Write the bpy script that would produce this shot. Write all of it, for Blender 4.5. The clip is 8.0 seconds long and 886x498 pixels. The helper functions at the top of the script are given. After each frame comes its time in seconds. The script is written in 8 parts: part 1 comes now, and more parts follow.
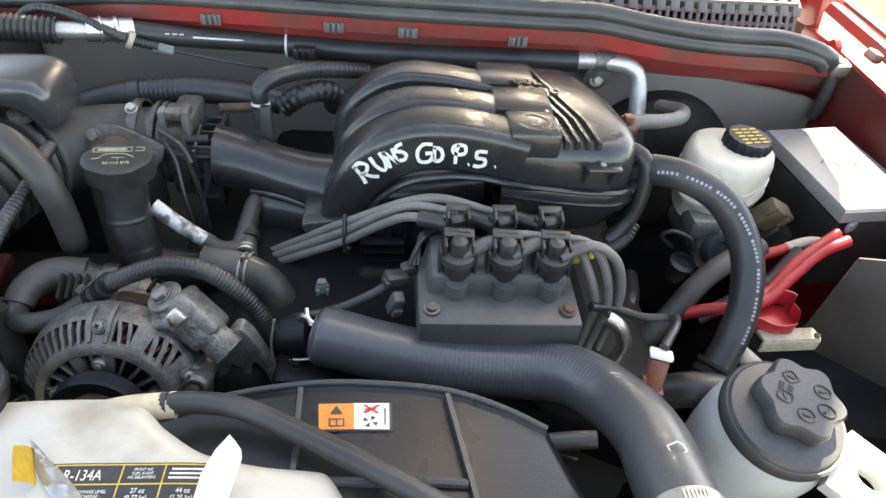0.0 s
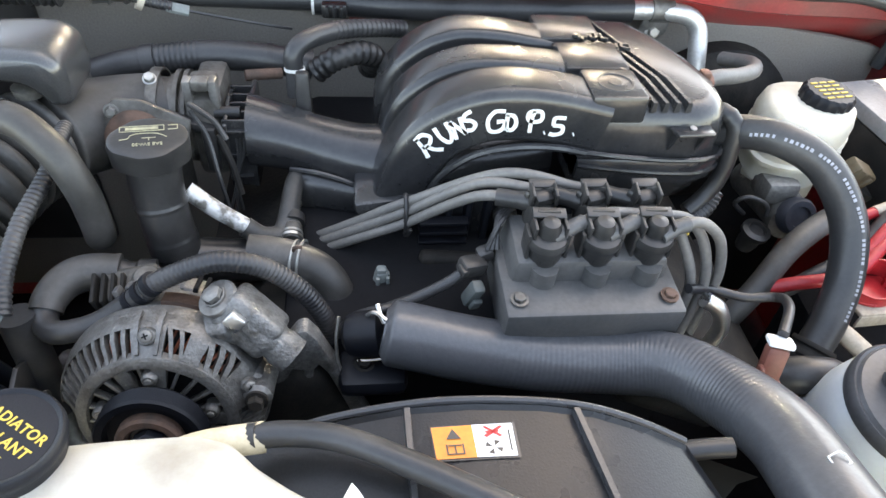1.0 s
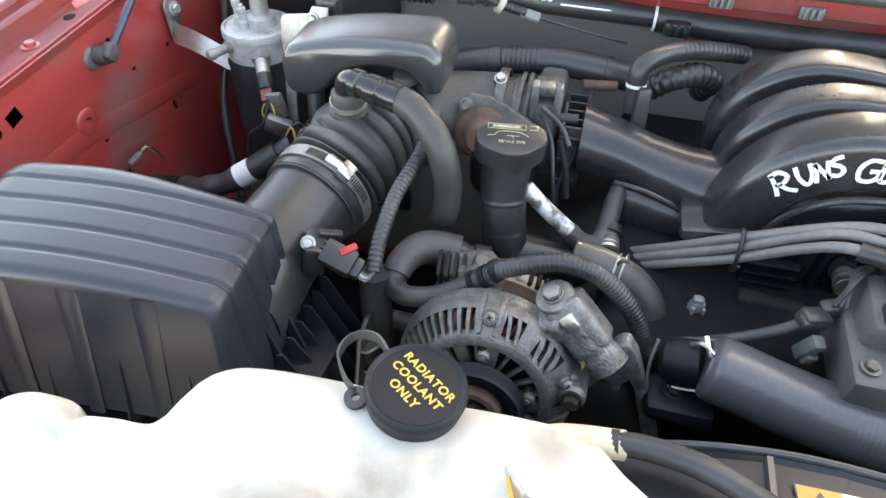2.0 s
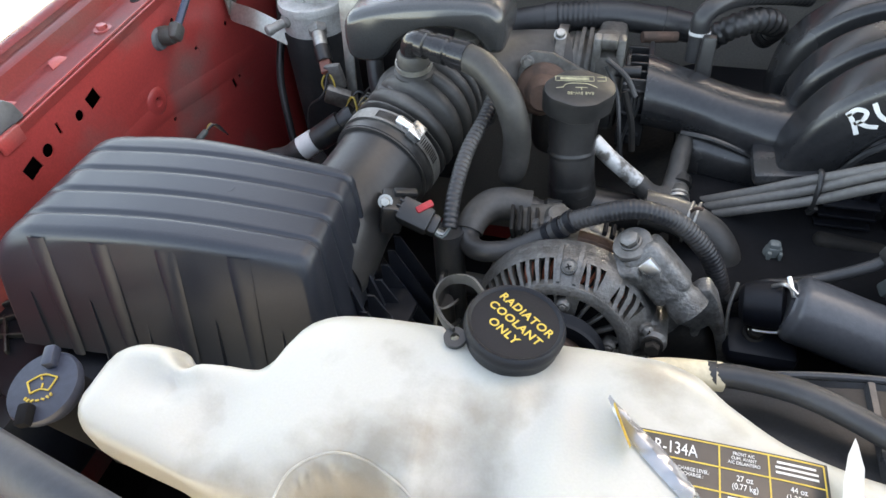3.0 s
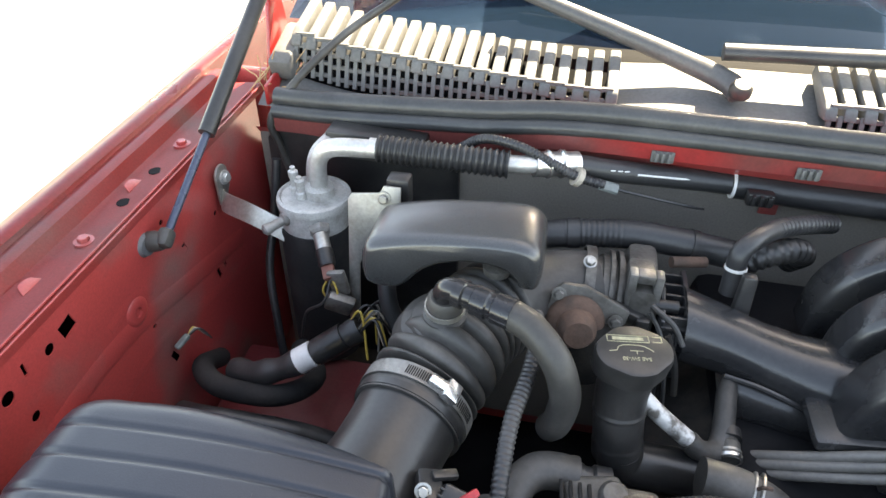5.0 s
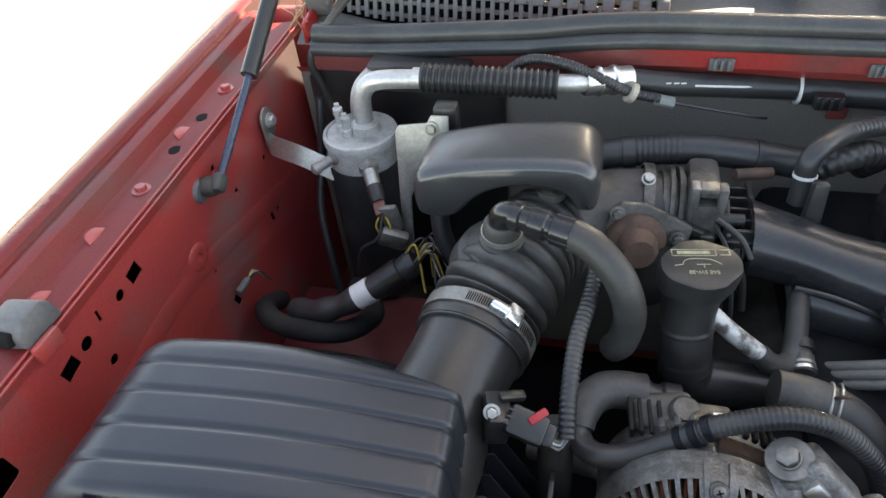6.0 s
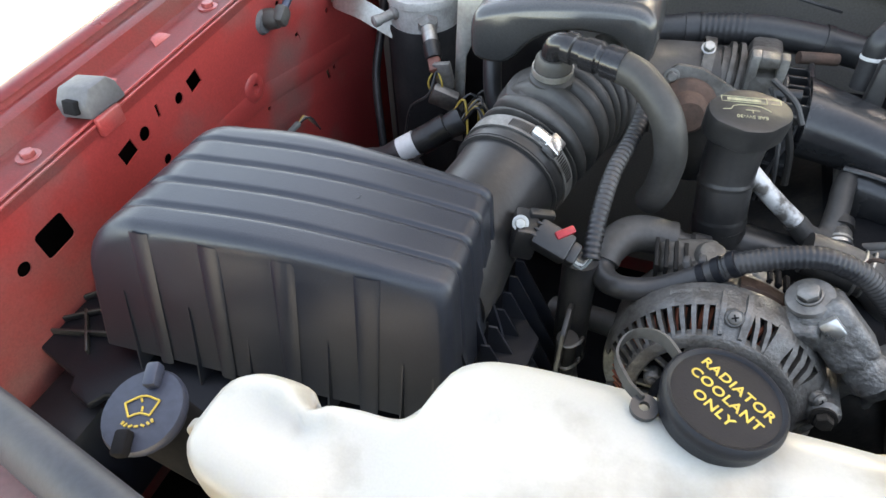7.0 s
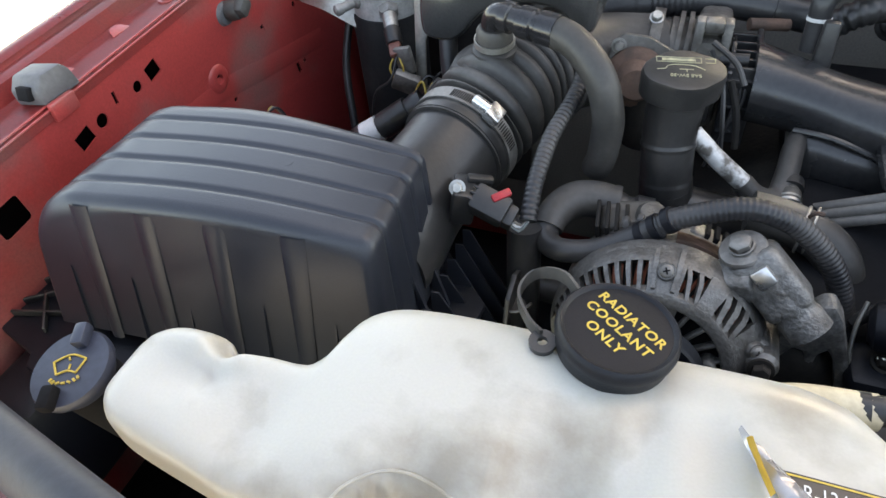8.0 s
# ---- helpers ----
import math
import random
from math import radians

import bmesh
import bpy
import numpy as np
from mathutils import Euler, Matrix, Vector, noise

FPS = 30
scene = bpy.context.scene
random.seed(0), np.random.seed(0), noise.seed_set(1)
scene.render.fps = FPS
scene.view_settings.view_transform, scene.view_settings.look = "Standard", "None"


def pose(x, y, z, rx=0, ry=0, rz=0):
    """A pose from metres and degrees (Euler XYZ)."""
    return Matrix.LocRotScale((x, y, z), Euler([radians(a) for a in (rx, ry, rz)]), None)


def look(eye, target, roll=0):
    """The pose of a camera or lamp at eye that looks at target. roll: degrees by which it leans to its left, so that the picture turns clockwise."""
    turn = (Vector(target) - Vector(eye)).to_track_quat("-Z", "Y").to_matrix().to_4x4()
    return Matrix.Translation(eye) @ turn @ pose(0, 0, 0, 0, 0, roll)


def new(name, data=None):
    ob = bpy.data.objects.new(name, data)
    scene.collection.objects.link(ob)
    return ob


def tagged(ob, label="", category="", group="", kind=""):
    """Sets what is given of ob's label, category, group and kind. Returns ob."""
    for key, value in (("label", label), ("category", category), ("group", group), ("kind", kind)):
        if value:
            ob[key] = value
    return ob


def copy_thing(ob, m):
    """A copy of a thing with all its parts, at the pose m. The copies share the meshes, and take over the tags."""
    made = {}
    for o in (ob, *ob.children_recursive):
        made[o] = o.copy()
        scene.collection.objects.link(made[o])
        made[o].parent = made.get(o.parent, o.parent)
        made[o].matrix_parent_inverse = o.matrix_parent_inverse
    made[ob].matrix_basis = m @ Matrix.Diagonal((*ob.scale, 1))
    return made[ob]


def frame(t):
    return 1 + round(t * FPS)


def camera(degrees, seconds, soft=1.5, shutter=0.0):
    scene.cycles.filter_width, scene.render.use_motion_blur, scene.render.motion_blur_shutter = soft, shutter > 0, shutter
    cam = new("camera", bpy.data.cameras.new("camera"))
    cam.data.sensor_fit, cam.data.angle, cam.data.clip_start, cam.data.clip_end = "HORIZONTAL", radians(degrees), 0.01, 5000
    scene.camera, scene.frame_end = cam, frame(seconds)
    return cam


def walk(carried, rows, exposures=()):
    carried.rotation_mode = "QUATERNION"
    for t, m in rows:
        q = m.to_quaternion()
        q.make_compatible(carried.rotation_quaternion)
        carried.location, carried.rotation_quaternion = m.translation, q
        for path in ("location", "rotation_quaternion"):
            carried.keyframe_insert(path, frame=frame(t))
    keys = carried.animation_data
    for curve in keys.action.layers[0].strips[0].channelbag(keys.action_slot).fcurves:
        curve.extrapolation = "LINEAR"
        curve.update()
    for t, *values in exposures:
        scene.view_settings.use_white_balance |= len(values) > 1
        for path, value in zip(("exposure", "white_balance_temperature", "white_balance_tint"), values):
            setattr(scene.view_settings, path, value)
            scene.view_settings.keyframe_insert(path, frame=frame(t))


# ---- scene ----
cam = camera(67.9, 8.0)
PATH = [
    (0, (-0.006, 0.015, 1.316), (0.183, 1.543, 0.04), 5.7),
    (0.5, (-0.05, 0.057, 1.299), (0.179, 1.528, -0.037), 7.7),
    (0.8, (-0.071, 0.072, 1.284), (0.219, 1.536, -0.047), 7.1),
    (1, (-0.077, 0.085, 1.282), (0.16, 1.526, -0.084), 5.3),
    (1.2, (-0.089, 0.079, 1.288), (0.015, 1.494, -0.122), 2.6),
    (1.5, (-0.115, 0.073, 1.287), (-0.268, 1.498, -0.107), 0.9),
    (1.7, (-0.154, 0.073, 1.296), (-0.367, 1.509, -0.08), 4.7),
    (2, (-0.182, 0.071, 1.293), (-0.54, 1.471, -0.09), 0.4),
    (2.2, (-0.207, 0.059, 1.287), (-0.627, 1.419, -0.118), -1.2),
    (3.3, (-0.207, 0.035, 1.285), (-0.676, 1.365, -0.133), -6.1),
    (3.5, (-0.196, 0.028, 1.288), (-0.688, 1.359, -0.121), -6.5),
    (4, (-0.168, 0.041, 1.303), (-0.667, 1.502, 0.031), -7.2),
    (4.2, (-0.177, 0.047, 1.306), (-0.665, 1.536, 0.063), -5.8),
    (4.5, (-0.232, 0.09, 1.339), (-0.702, 1.594, 0.107), -3.5),
    (4.7, (-0.282, 0.132, 1.342), (-0.629, 1.694, 0.142), 1.2),
    (5.8, (-0.33, 0.171, 1.345), (-0.656, 1.673, 0.065), -3.3),
    (6, (-0.319, 0.152, 1.327), (-0.766, 1.578, -0.002), -6.3),
    (6.2, (-0.317, 0.135, 1.314), (-0.749, 1.527, -0.056), -5.1),
    (6.5, (-0.301, 0.115, 1.311), (-0.774, 1.478, -0.074), -5.6),
    (6.8, (-0.3, 0.076, 1.268), (-0.849, 1.419, -0.108), -2.8),
    (7, (-0.297, 0.073, 1.257), (-0.845, 1.379, -0.155), -2.9),
    (7.5, (-0.28, 0.076, 1.264), (-0.846, 1.326, -0.191), -6.9),
    (8, (-0.236, 0.067, 1.235), (-0.841, 1.377, -0.15), -6.1),
]
walk(cam, [(t, look(eye, target, roll)) for t, eye, target, roll in PATH], [(0.0, 3.27, 11100, 9), (0.5, 3.67, 11100, 9), (1.0, 3.77, 11100, 9), (1.5, 3.85, 11100, 9), (2.0, 3.77, 11100, 9), (2.2, 3.67, 11100, 9), (3.5, 3.27, 11100, 9), (4.0, 3.32, 11100, 9), (4.5, 3.87, 11100, 9), (4.7, 3.72, 11100, 9), (6.0, 2.97, 11100, 9), (6.5, 3.57, 11100, 9), (7.5, 3.27, 11100, 9), (8.0, 3.17, 11100, 9)])

# ---- light and world ----
SUN_EL, SUN_AZ = 50.0, 27.0          # elevation; bearing from +y towards +x
world = bpy.data.worlds.new("World")
scene.world = world
world.use_nodes = True
wn = world.node_tree.nodes
sky = wn.new("ShaderNodeTexSky")
sky.sky_type = "NISHITA"
sky.sun_disc = False
sky.sun_elevation, sky.sun_rotation = radians(SUN_EL), radians(SUN_AZ)
sky.dust_density, sky.air_density, sky.ozone_density = 0.6, 0.6, 0.6
wn["Background"].inputs["Strength"].default_value = 0.15
world.node_tree.links.new(sky.outputs[0], wn["Background"].inputs["Color"])
sun_data = bpy.data.lights.new("sun", "SUN")
sun_data.energy, sun_data.angle, sun_data.color = 4.0, radians(0.6), (0.92, 0.96, 1.0)
sun = new("sun", sun_data)
sun_way = Vector((math.cos(radians(SUN_EL)) * math.sin(radians(SUN_AZ)), math.cos(radians(SUN_EL)) * math.cos(radians(SUN_AZ)), math.sin(radians(SUN_EL))))
sun.matrix_world = look(sun_way * 20, (0, 0, 0))


# ---- materials ----
def mat(name, base, rough=0.5, metal=0.0, dirt=None, amount=0.4, scale=18.0, grain=260.0, bump=0.15, coat=0.0, spec=0.5, sss=0.0, rvar=0.12, patch=(0.45, 0.7), speck=0.3):
    """Surface with dirt patches at a large scale and grain at a fine one."""
    m = bpy.data.materials.new(name)
    m.use_nodes = True
    nt = m.node_tree
    b = nt.nodes["Principled BSDF"]
    tc = nt.nodes.new("ShaderNodeTexCoord")
    big, fine = nt.nodes.new("ShaderNodeTexNoise"), nt.nodes.new("ShaderNodeTexNoise")
    for n, s, d in ((big, scale, 6.0), (fine, grain, 3.0)):
        n.inputs["Scale"].default_value, n.inputs["Detail"].default_value = s, d
        nt.links.new(tc.outputs["Object"], n.inputs["Vector"])
    ramp = nt.nodes.new("ShaderNodeMapRange")
    ramp.inputs["From Min"].default_value, ramp.inputs["From Max"].default_value = patch
    nt.links.new(big.outputs["Fac"], ramp.inputs["Value"])
    mul = nt.nodes.new("ShaderNodeMath")
    mul.operation = "MULTIPLY"
    nt.links.new(ramp.outputs["Result"], mul.inputs[0])
    mul.inputs[1].default_value = amount
    mix = nt.nodes.new("ShaderNodeMix")
    mix.data_type = "RGBA"
    nt.links.new(mul.outputs[0], mix.inputs["Factor"])
    mix.inputs[6].default_value = (*base, 1)
    mix.inputs[7].default_value = (*(dirt or [min(1, c * 1.6 + 0.01) for c in base]), 1)
    mix2 = nt.nodes.new("ShaderNodeMix")
    mix2.data_type, mix2.blend_type = "RGBA", "OVERLAY"
    mix2.inputs["Factor"].default_value = speck
    nt.links.new(mix.outputs[2], mix2.inputs[6])
    nt.links.new(fine.outputs["Fac"], mix2.inputs[7])
    nt.links.new(mix2.outputs[2], b.inputs["Base Color"])
    rr = nt.nodes.new("ShaderNodeMapRange")
    rr.inputs["To Min"].default_value, rr.inputs["To Max"].default_value = max(0.02, rough - rvar), min(1.0, rough + rvar)
    nt.links.new(big.outputs["Fac"], rr.inputs["Value"])
    nt.links.new(rr.outputs["Result"], b.inputs["Roughness"])
    bp = nt.nodes.new("ShaderNodeBump")
    bp.inputs["Strength"].default_value, bp.inputs["Distance"].default_value = bump, 0.001
    nt.links.new(fine.outputs["Fac"], bp.inputs["Height"])
    nt.links.new(bp.outputs["Normal"], b.inputs["Normal"])
    b.inputs["Metallic"].default_value = metal
    b.inputs["Specular IOR Level"].default_value = spec
    b.inputs["Coat Weight"].default_value = coat
    b.inputs["Coat Roughness"].default_value = 0.25
    if sss:
        b.inputs["Subsurface Weight"].default_value = sss
        b.inputs["Subsurface Scale"].default_value = 0.02
        b.inputs["Subsurface Radius"].default_value = (1.0, 0.8, 0.5)
    return m


DUST = (0.135, 0.125, 0.116)
PLASTIC = mat("black_plastic", (0.020, 0.0195, 0.0195), 0.36, dirt=DUST, amount=0.22)
BOXPL = mat("airbox_plastic", (0.017, 0.020, 0.027), 0.34, spec=0.5, dirt=(0.034, 0.037, 0.043), amount=0.35, grain=900, bump=0.12)
MANI = mat("manifold_plastic", (0.020, 0.0205, 0.022), 0.25, dirt=(0.065, 0.062, 0.058), amount=0.4, spec=0.6)
GLOSS = mat("glossy_black_plastic", (0.014, 0.014, 0.016), 0.18, dirt=(0.05, 0.045, 0.04), amount=0.3)
RUBBER = mat("black_rubber", (0.026, 0.026, 0.027), 0.38, dirt=(0.075, 0.072, 0.07), amount=0.4)
OLDRUB = mat("dusty_rubber", (0.036, 0.034, 0.0315), 0.50, dirt=DUST, amount=0.55)
LOOM = mat("wire_loom", (0.020, 0.020, 0.022), 0.38, dirt=DUST, amount=0.35)
PRINTGREY = mat("grey_print", (0.30, 0.31, 0.34), 0.6, dirt=(0.16, 0.16, 0.17), amount=0.6, scale=150)
COILPL = mat("coil_plastic", (0.066, 0.066, 0.066), 0.45, dirt=DUST, amount=0.4)
WIRE = mat("grey_wire", (0.12, 0.113, 0.105), 0.45, dirt=(0.22, 0.2, 0.18), amount=0.5)
ALU = mat("cast_aluminium", (0.36, 0.355, 0.345), 0.52, 0.55, dirt=(0.15, 0.13, 0.11), amount=0.8, scale=26, bump=0.5)
OLDALU = mat("dirty_cast_metal", (0.25, 0.24, 0.225), 0.55, 0.75, dirt=(0.07, 0.06, 0.05), amount=0.8, scale=34, bump=0.6)
CLEANALU = mat("clean_aluminium", (0.46, 0.455, 0.44), 0.55, 0.3, dirt=(0.22, 0.205, 0.185), amount=0.7, scale=45, grain=420, bump=0.8)
SATIN = mat("satin_aluminium", (0.60, 0.59, 0.57), 0.44, 0.75, dirt=(0.36, 0.34, 0.31), amount=0.5, scale=40, bump=0.3)
FOAM = mat("black_foam", (0.016, 0.016, 0.017), 0.8, spec=0.25, dirt=(0.05, 0.045, 0.042), amount=0.5, scale=20)
# flange red: the dark patches stand for the seal's shadow as well as grime
FLANGE = mat("grime_and_shadow_red", (0.38, 0.022, 0.022), 0.38, dirt=(0.12, 0.045, 0.04), amount=0.8, scale=5.5, coat=0.2, patch=(0.36, 0.54))
BRIGHT = mat("bright_aluminium", (0.75, 0.74, 0.72), 0.3, 0.95, dirt=(0.4, 0.38, 0.35), amount=0.4)
STEEL = mat("zinc_steel", (0.46, 0.45, 0.42), 0.48, 0.9, dirt=(0.25, 0.21, 0.16), amount=0.5, scale=40)
RUST = mat("rusty_metal", (0.13, 0.075, 0.055), 0.8, 0.2, dirt=(0.06, 0.045, 0.038), amount=0.8, scale=50, bump=0.6)
DULLCOPPER = mat("dull_copper", (0.22, 0.10, 0.07), 0.6, 0.4, dirt=(0.10, 0.06, 0.045), amount=0.7, scale=60)
COPPER = mat("copper_winding", (0.42, 0.13, 0.08), 0.4, 0.5, dirt=(0.16, 0.05, 0.03), amount=0.8, scale=60)
RED = mat("red_paint", (0.37, 0.045, 0.042), 0.36, dirt=(0.17, 0.115, 0.105), amount=0.9, scale=8, grain=500, bump=0.06, coat=0.25, patch=(0.49, 0.70))
REDSHINY = mat("red_body_paint", (0.34, 0.018, 0.018), 0.3, dirt=(0.22, 0.04, 0.036), amount=0.4, scale=9, bump=0.03, coat=0.3)
# dusty dark red; on the far inner fender its darkness stands for shade
DARKRED = mat("dusty_shaded_red", (0.14, 0.02, 0.022), 0.5, dirt=(0.12, 0.07, 0.06), amount=0.6, scale=14)
WHITE = mat("tank_white", (0.47, 0.455, 0.405), 0.36, dirt=(0.23, 0.19, 0.14), amount=0.72, scale=16, grain=700, bump=0.06, sss=0.25, patch=(0.50, 0.66), speck=0.06)
YELLOWED = mat("yellowed_white", (0.55, 0.47, 0.33), 0.45, dirt=(0.3, 0.22, 0.13), amount=0.6, scale=20)
BRKWHITE = mat("reservoir_white", (0.64, 0.595, 0.49), 0.4, dirt=(0.35, 0.28, 0.2), amount=0.5, scale=20, sss=0.2, speck=0.08)
PAD = mat("firewall_pad", (0.175, 0.155, 0.134), 0.75, dirt=(0.20, 0.185, 0.165), amount=0.5, scale=9, grain=420, bump=0.4)
COWL = mat("cowl_plastic", (0.105, 0.104, 0.10), 0.6, dirt=(0.16, 0.157, 0.15), amount=0.5, scale=22)
SEAL = mat("hood_seal_rubber", (0.035, 0.036, 0.037), 0.38, dirt=(0.10, 0.10, 0.095), amount=0.35)
RESO = mat("resonator_plastic", (0.040, 0.041, 0.042), 0.24, dirt=(0.06, 0.06, 0.06), amount=0.25, scale=7, grain=700, patch=(0.3, 0.8), spec=0.8, rvar=0.05)
SHROUD = mat("shroud_plastic", (0.040, 0.041, 0.044), 0.28, dirt=(0.060, 0.060, 0.062), amount=0.3, scale=7, grain=700, patch=(0.3, 0.8), rvar=0.06)
GREYBAR = mat("grey_plastic_bar", (0.022, 0.025, 0.033), 0.5, dirt=(0.07, 0.065, 0.07), amount=0.5, spec=0.35)
CAPBLK = mat("cap_black", (0.0065, 0.0075, 0.0105), 0.44, dirt=(0.014, 0.0155, 0.020), amount=0.4, grain=900, spec=0.25)
CAPBLUE = mat("cap_blue_black", (0.030, 0.036, 0.055), 0.42, dirt=(0.06, 0.065, 0.085), amount=0.4)
YELLOW = mat("yellow_ink", (0.62, 0.42, 0.07), 0.55, dirt=(0.4, 0.28, 0.06), amount=0.4, scale=80)
LABEL = mat("black_label", (0.018, 0.020, 0.024), 0.32, dirt=(0.07, 0.06, 0.05), amount=0.4)
INKWHITE = mat("white_ink", (0.72, 0.71, 0.68), 0.55, dirt=(0.4, 0.39, 0.36), amount=0.4, scale=90)
MARKER = mat("white_marker_paint", (0.80, 0.79, 0.76), 0.55, dirt=(0.5, 0.49, 0.46), amount=0.4, scale=70)
ORANGE = mat("orange_sticker", (0.80, 0.24, 0.03), 0.35, dirt=(0.6, 0.2, 0.05), amount=0.3)
STICKER = mat("white_sticker", (0.78, 0.78, 0.77), 0.3, dirt=(0.6, 0.58, 0.55), amount=0.3)
REDINK = mat("red_ink", (0.55, 0.03, 0.03), 0.4)
FOIL = mat("peeled_foil", (0.72, 0.72, 0.74), 0.25, 0.7, dirt=(0.5, 0.47, 0.4), amount=0.5, scale=60)
REDWIRE = mat("red_cable", (0.42, 0.020, 0.026), 0.38, dirt=(0.22, 0.03, 0.03), amount=0.3)
BROWN = mat("brown_connector", (0.17, 0.055, 0.04), 0.5, dirt=(0.25, 0.15, 0.11), amount=0.4)
GREENGREY = mat("grey_connector", (0.13, 0.15, 0.145), 0.5, dirt=(0.25, 0.23, 0.2), amount=0.5)
GOLD = mat("yellow_wire", (0.45, 0.30, 0.06), 0.5)
BLUETUBE = mat("strut_blue_steel", (0.045, 0.055, 0.085), 0.3, 0.3)
CONCRETE = mat("concrete", (0.27, 0.26, 0.245), 0.85, dirt=(0.20, 0.19, 0.175), amount=0.6, scale=1.2, grain=90, bump=0.3)
ASPHALT = mat("asphalt", (0.055, 0.055, 0.058), 0.9, dirt=(0.09, 0.09, 0.09), amount=0.6, scale=2.0, grain=120, bump=0.5)
GRASSM = mat("grass", (0.042, 0.070, 0.016), 0.9, dirt=(0.10, 0.11, 0.035), amount=0.8, scale=1.5, grain=60)
DRYGRASS = mat("dry_straw", (0.45, 0.28, 0.14), 0.7, dirt=(0.3, 0.18, 0.1))
DARKMETAL = mat("dark_metal", (0.016, 0.015, 0.014), 0.7, 0.0, spec=0.2, dirt=(0.05, 0.042, 0.034), amount=0.6, scale=30, bump=0.5)
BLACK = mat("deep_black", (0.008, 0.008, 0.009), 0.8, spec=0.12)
SILVER = mat("worn_silver_sleeve", (0.60, 0.59, 0.57), 0.5, 0.25, dirt=(0.12, 0.105, 0.09), amount=0.95, scale=75, patch=(0.46, 0.60), bump=0.5)
ROUGHCAST = mat("rough_cast_bracket", (0.20, 0.196, 0.188), 0.52, 0.5, dirt=(0.085, 0.078, 0.07), amount=0.9, scale=90, grain=380, bump=1.0, speck=0.5)
ALTCAST = mat("weathered_alternator_casting", (0.165, 0.16, 0.152), 0.46, 0.6, dirt=(0.06, 0.053, 0.045), amount=0.85, scale=60, grain=420, bump=0.7, speck=0.45)
GRIMY = mat("grimy_throttle_metal", (0.135, 0.127, 0.115), 0.55, 0.5, dirt=(0.045, 0.038, 0.032), amount=0.85, scale=48, bump=0.6)
TANKBLUE = mat("bluish_tank_white", (0.52, 0.56, 0.58), 0.4, dirt=(0.36, 0.35, 0.31), amount=0.5, scale=22, sss=0.2, speck=0.08)
DUSTLID = mat("dusty_grey_lid", (0.055, 0.057, 0.062), 0.42, dirt=(0.09, 0.09, 0.09), amount=0.5, scale=24)
HOSE = mat("smooth_hose_rubber", (0.068, 0.071, 0.078), 0.30, dirt=(0.09, 0.09, 0.09), amount=0.25, scale=7, spec=0.6, patch=(0.3, 0.8), rvar=0.05)
# pale grey chosen to throw light back down into the bay
BOUNCE_LINER = mat("pale_bounce_felt", (0.22, 0.225, 0.24), 0.8, dirt=(0.13, 0.13, 0.13), amount=0.5)
TAN = mat("tan_relay", (0.11, 0.08, 0.045), 0.6, dirt=(0.10, 0.075, 0.045), amount=0.6, scale=50)
PALEYEL = mat("faded_yellow_print", (0.36, 0.33, 0.21), 0.6, dirt=(0.12, 0.11, 0.09), amount=0.7, scale=120)
BUMPER = mat("grey_bump_rubber", (0.09, 0.09, 0.095), 0.55, dirt=(0.22, 0.21, 0.2), amount=0.4)
BEIGE = mat("beige_sleeve", (0.42, 0.36, 0.29), 0.7, dirt=(0.25, 0.2, 0.15), amount=0.5, scale=40)
GLASS = bpy.data.materials.new("windscreen_glass")
GLASS.use_nodes = True
_g = GLASS.node_tree.nodes["Principled BSDF"]
_g.inputs["Base Color"].default_value = (0.012, 0.028, 0.050, 1)
_g.inputs["Roughness"].default_value = 0.03
_g.inputs["Transmission Weight"].default_value = 0.3
_g.inputs["Specular IOR Level"].default_value = 0.3
_g.inputs["IOR"].default_value = 1.5


# ---- mesh helpers ----
def V(*a):
    return Vector(a)


def spline(pts, step=0.004):
    """Catmull-Rom curve through pts, resampled at even steps."""
    p = [Vector(a) for a in pts]
    if len(p) == 2:
        dense = [p[0].lerp(p[1], i / 40) for i in range(41)]
    else:
        q = [2 * p[0] - p[1], *p, 2 * p[-1] - p[-2]]
        dense = []
        for i in range(1, len(q) - 2):
            a, b, c, d = q[i - 1:i + 3]
            for k in range(40):
                u = k / 40
                dense.append(0.5 * (2 * b + (c - a) * u + (2 * a - 5 * b + 4 * c - d) * u * u + (3 * b - a - 3 * c + d) * u ** 3))
        dense.append(p[-1])
    lens = [0.0]
    for a, b in zip(dense, dense[1:]):
        lens.append(lens[-1] + (b - a).length)
    n = max(2, round(lens[-1] / step))
    out, j = [], 0
    for i in range(n + 1):
        s = lens[-1] * i / n
        while j < len(lens) - 2 and lens[j + 1] < s:
            j += 1
        u = (s - lens[j]) / max(1e-9, lens[j + 1] - lens[j])
        out.append(dense[j].lerp(dense[j + 1], min(1, u)))
    return out


def skin(bm, rings, closed=True, caps=True):
    """Faces between rings of points."""
    rows = [[bm.verts.new(p) for p in r] for r in rings]
    n = len(rows[0])
    for a, b in zip(rows, rows[1:]):
        for i in range(n if closed else n - 1):
            j = (i + 1) % n
            bm.faces.new((a[i], a[j], b[j], b[i]))
    if caps and closed:
        bm.faces.new(list(reversed(rows[0])))
        bm.faces.new(rows[-1])
    return bm


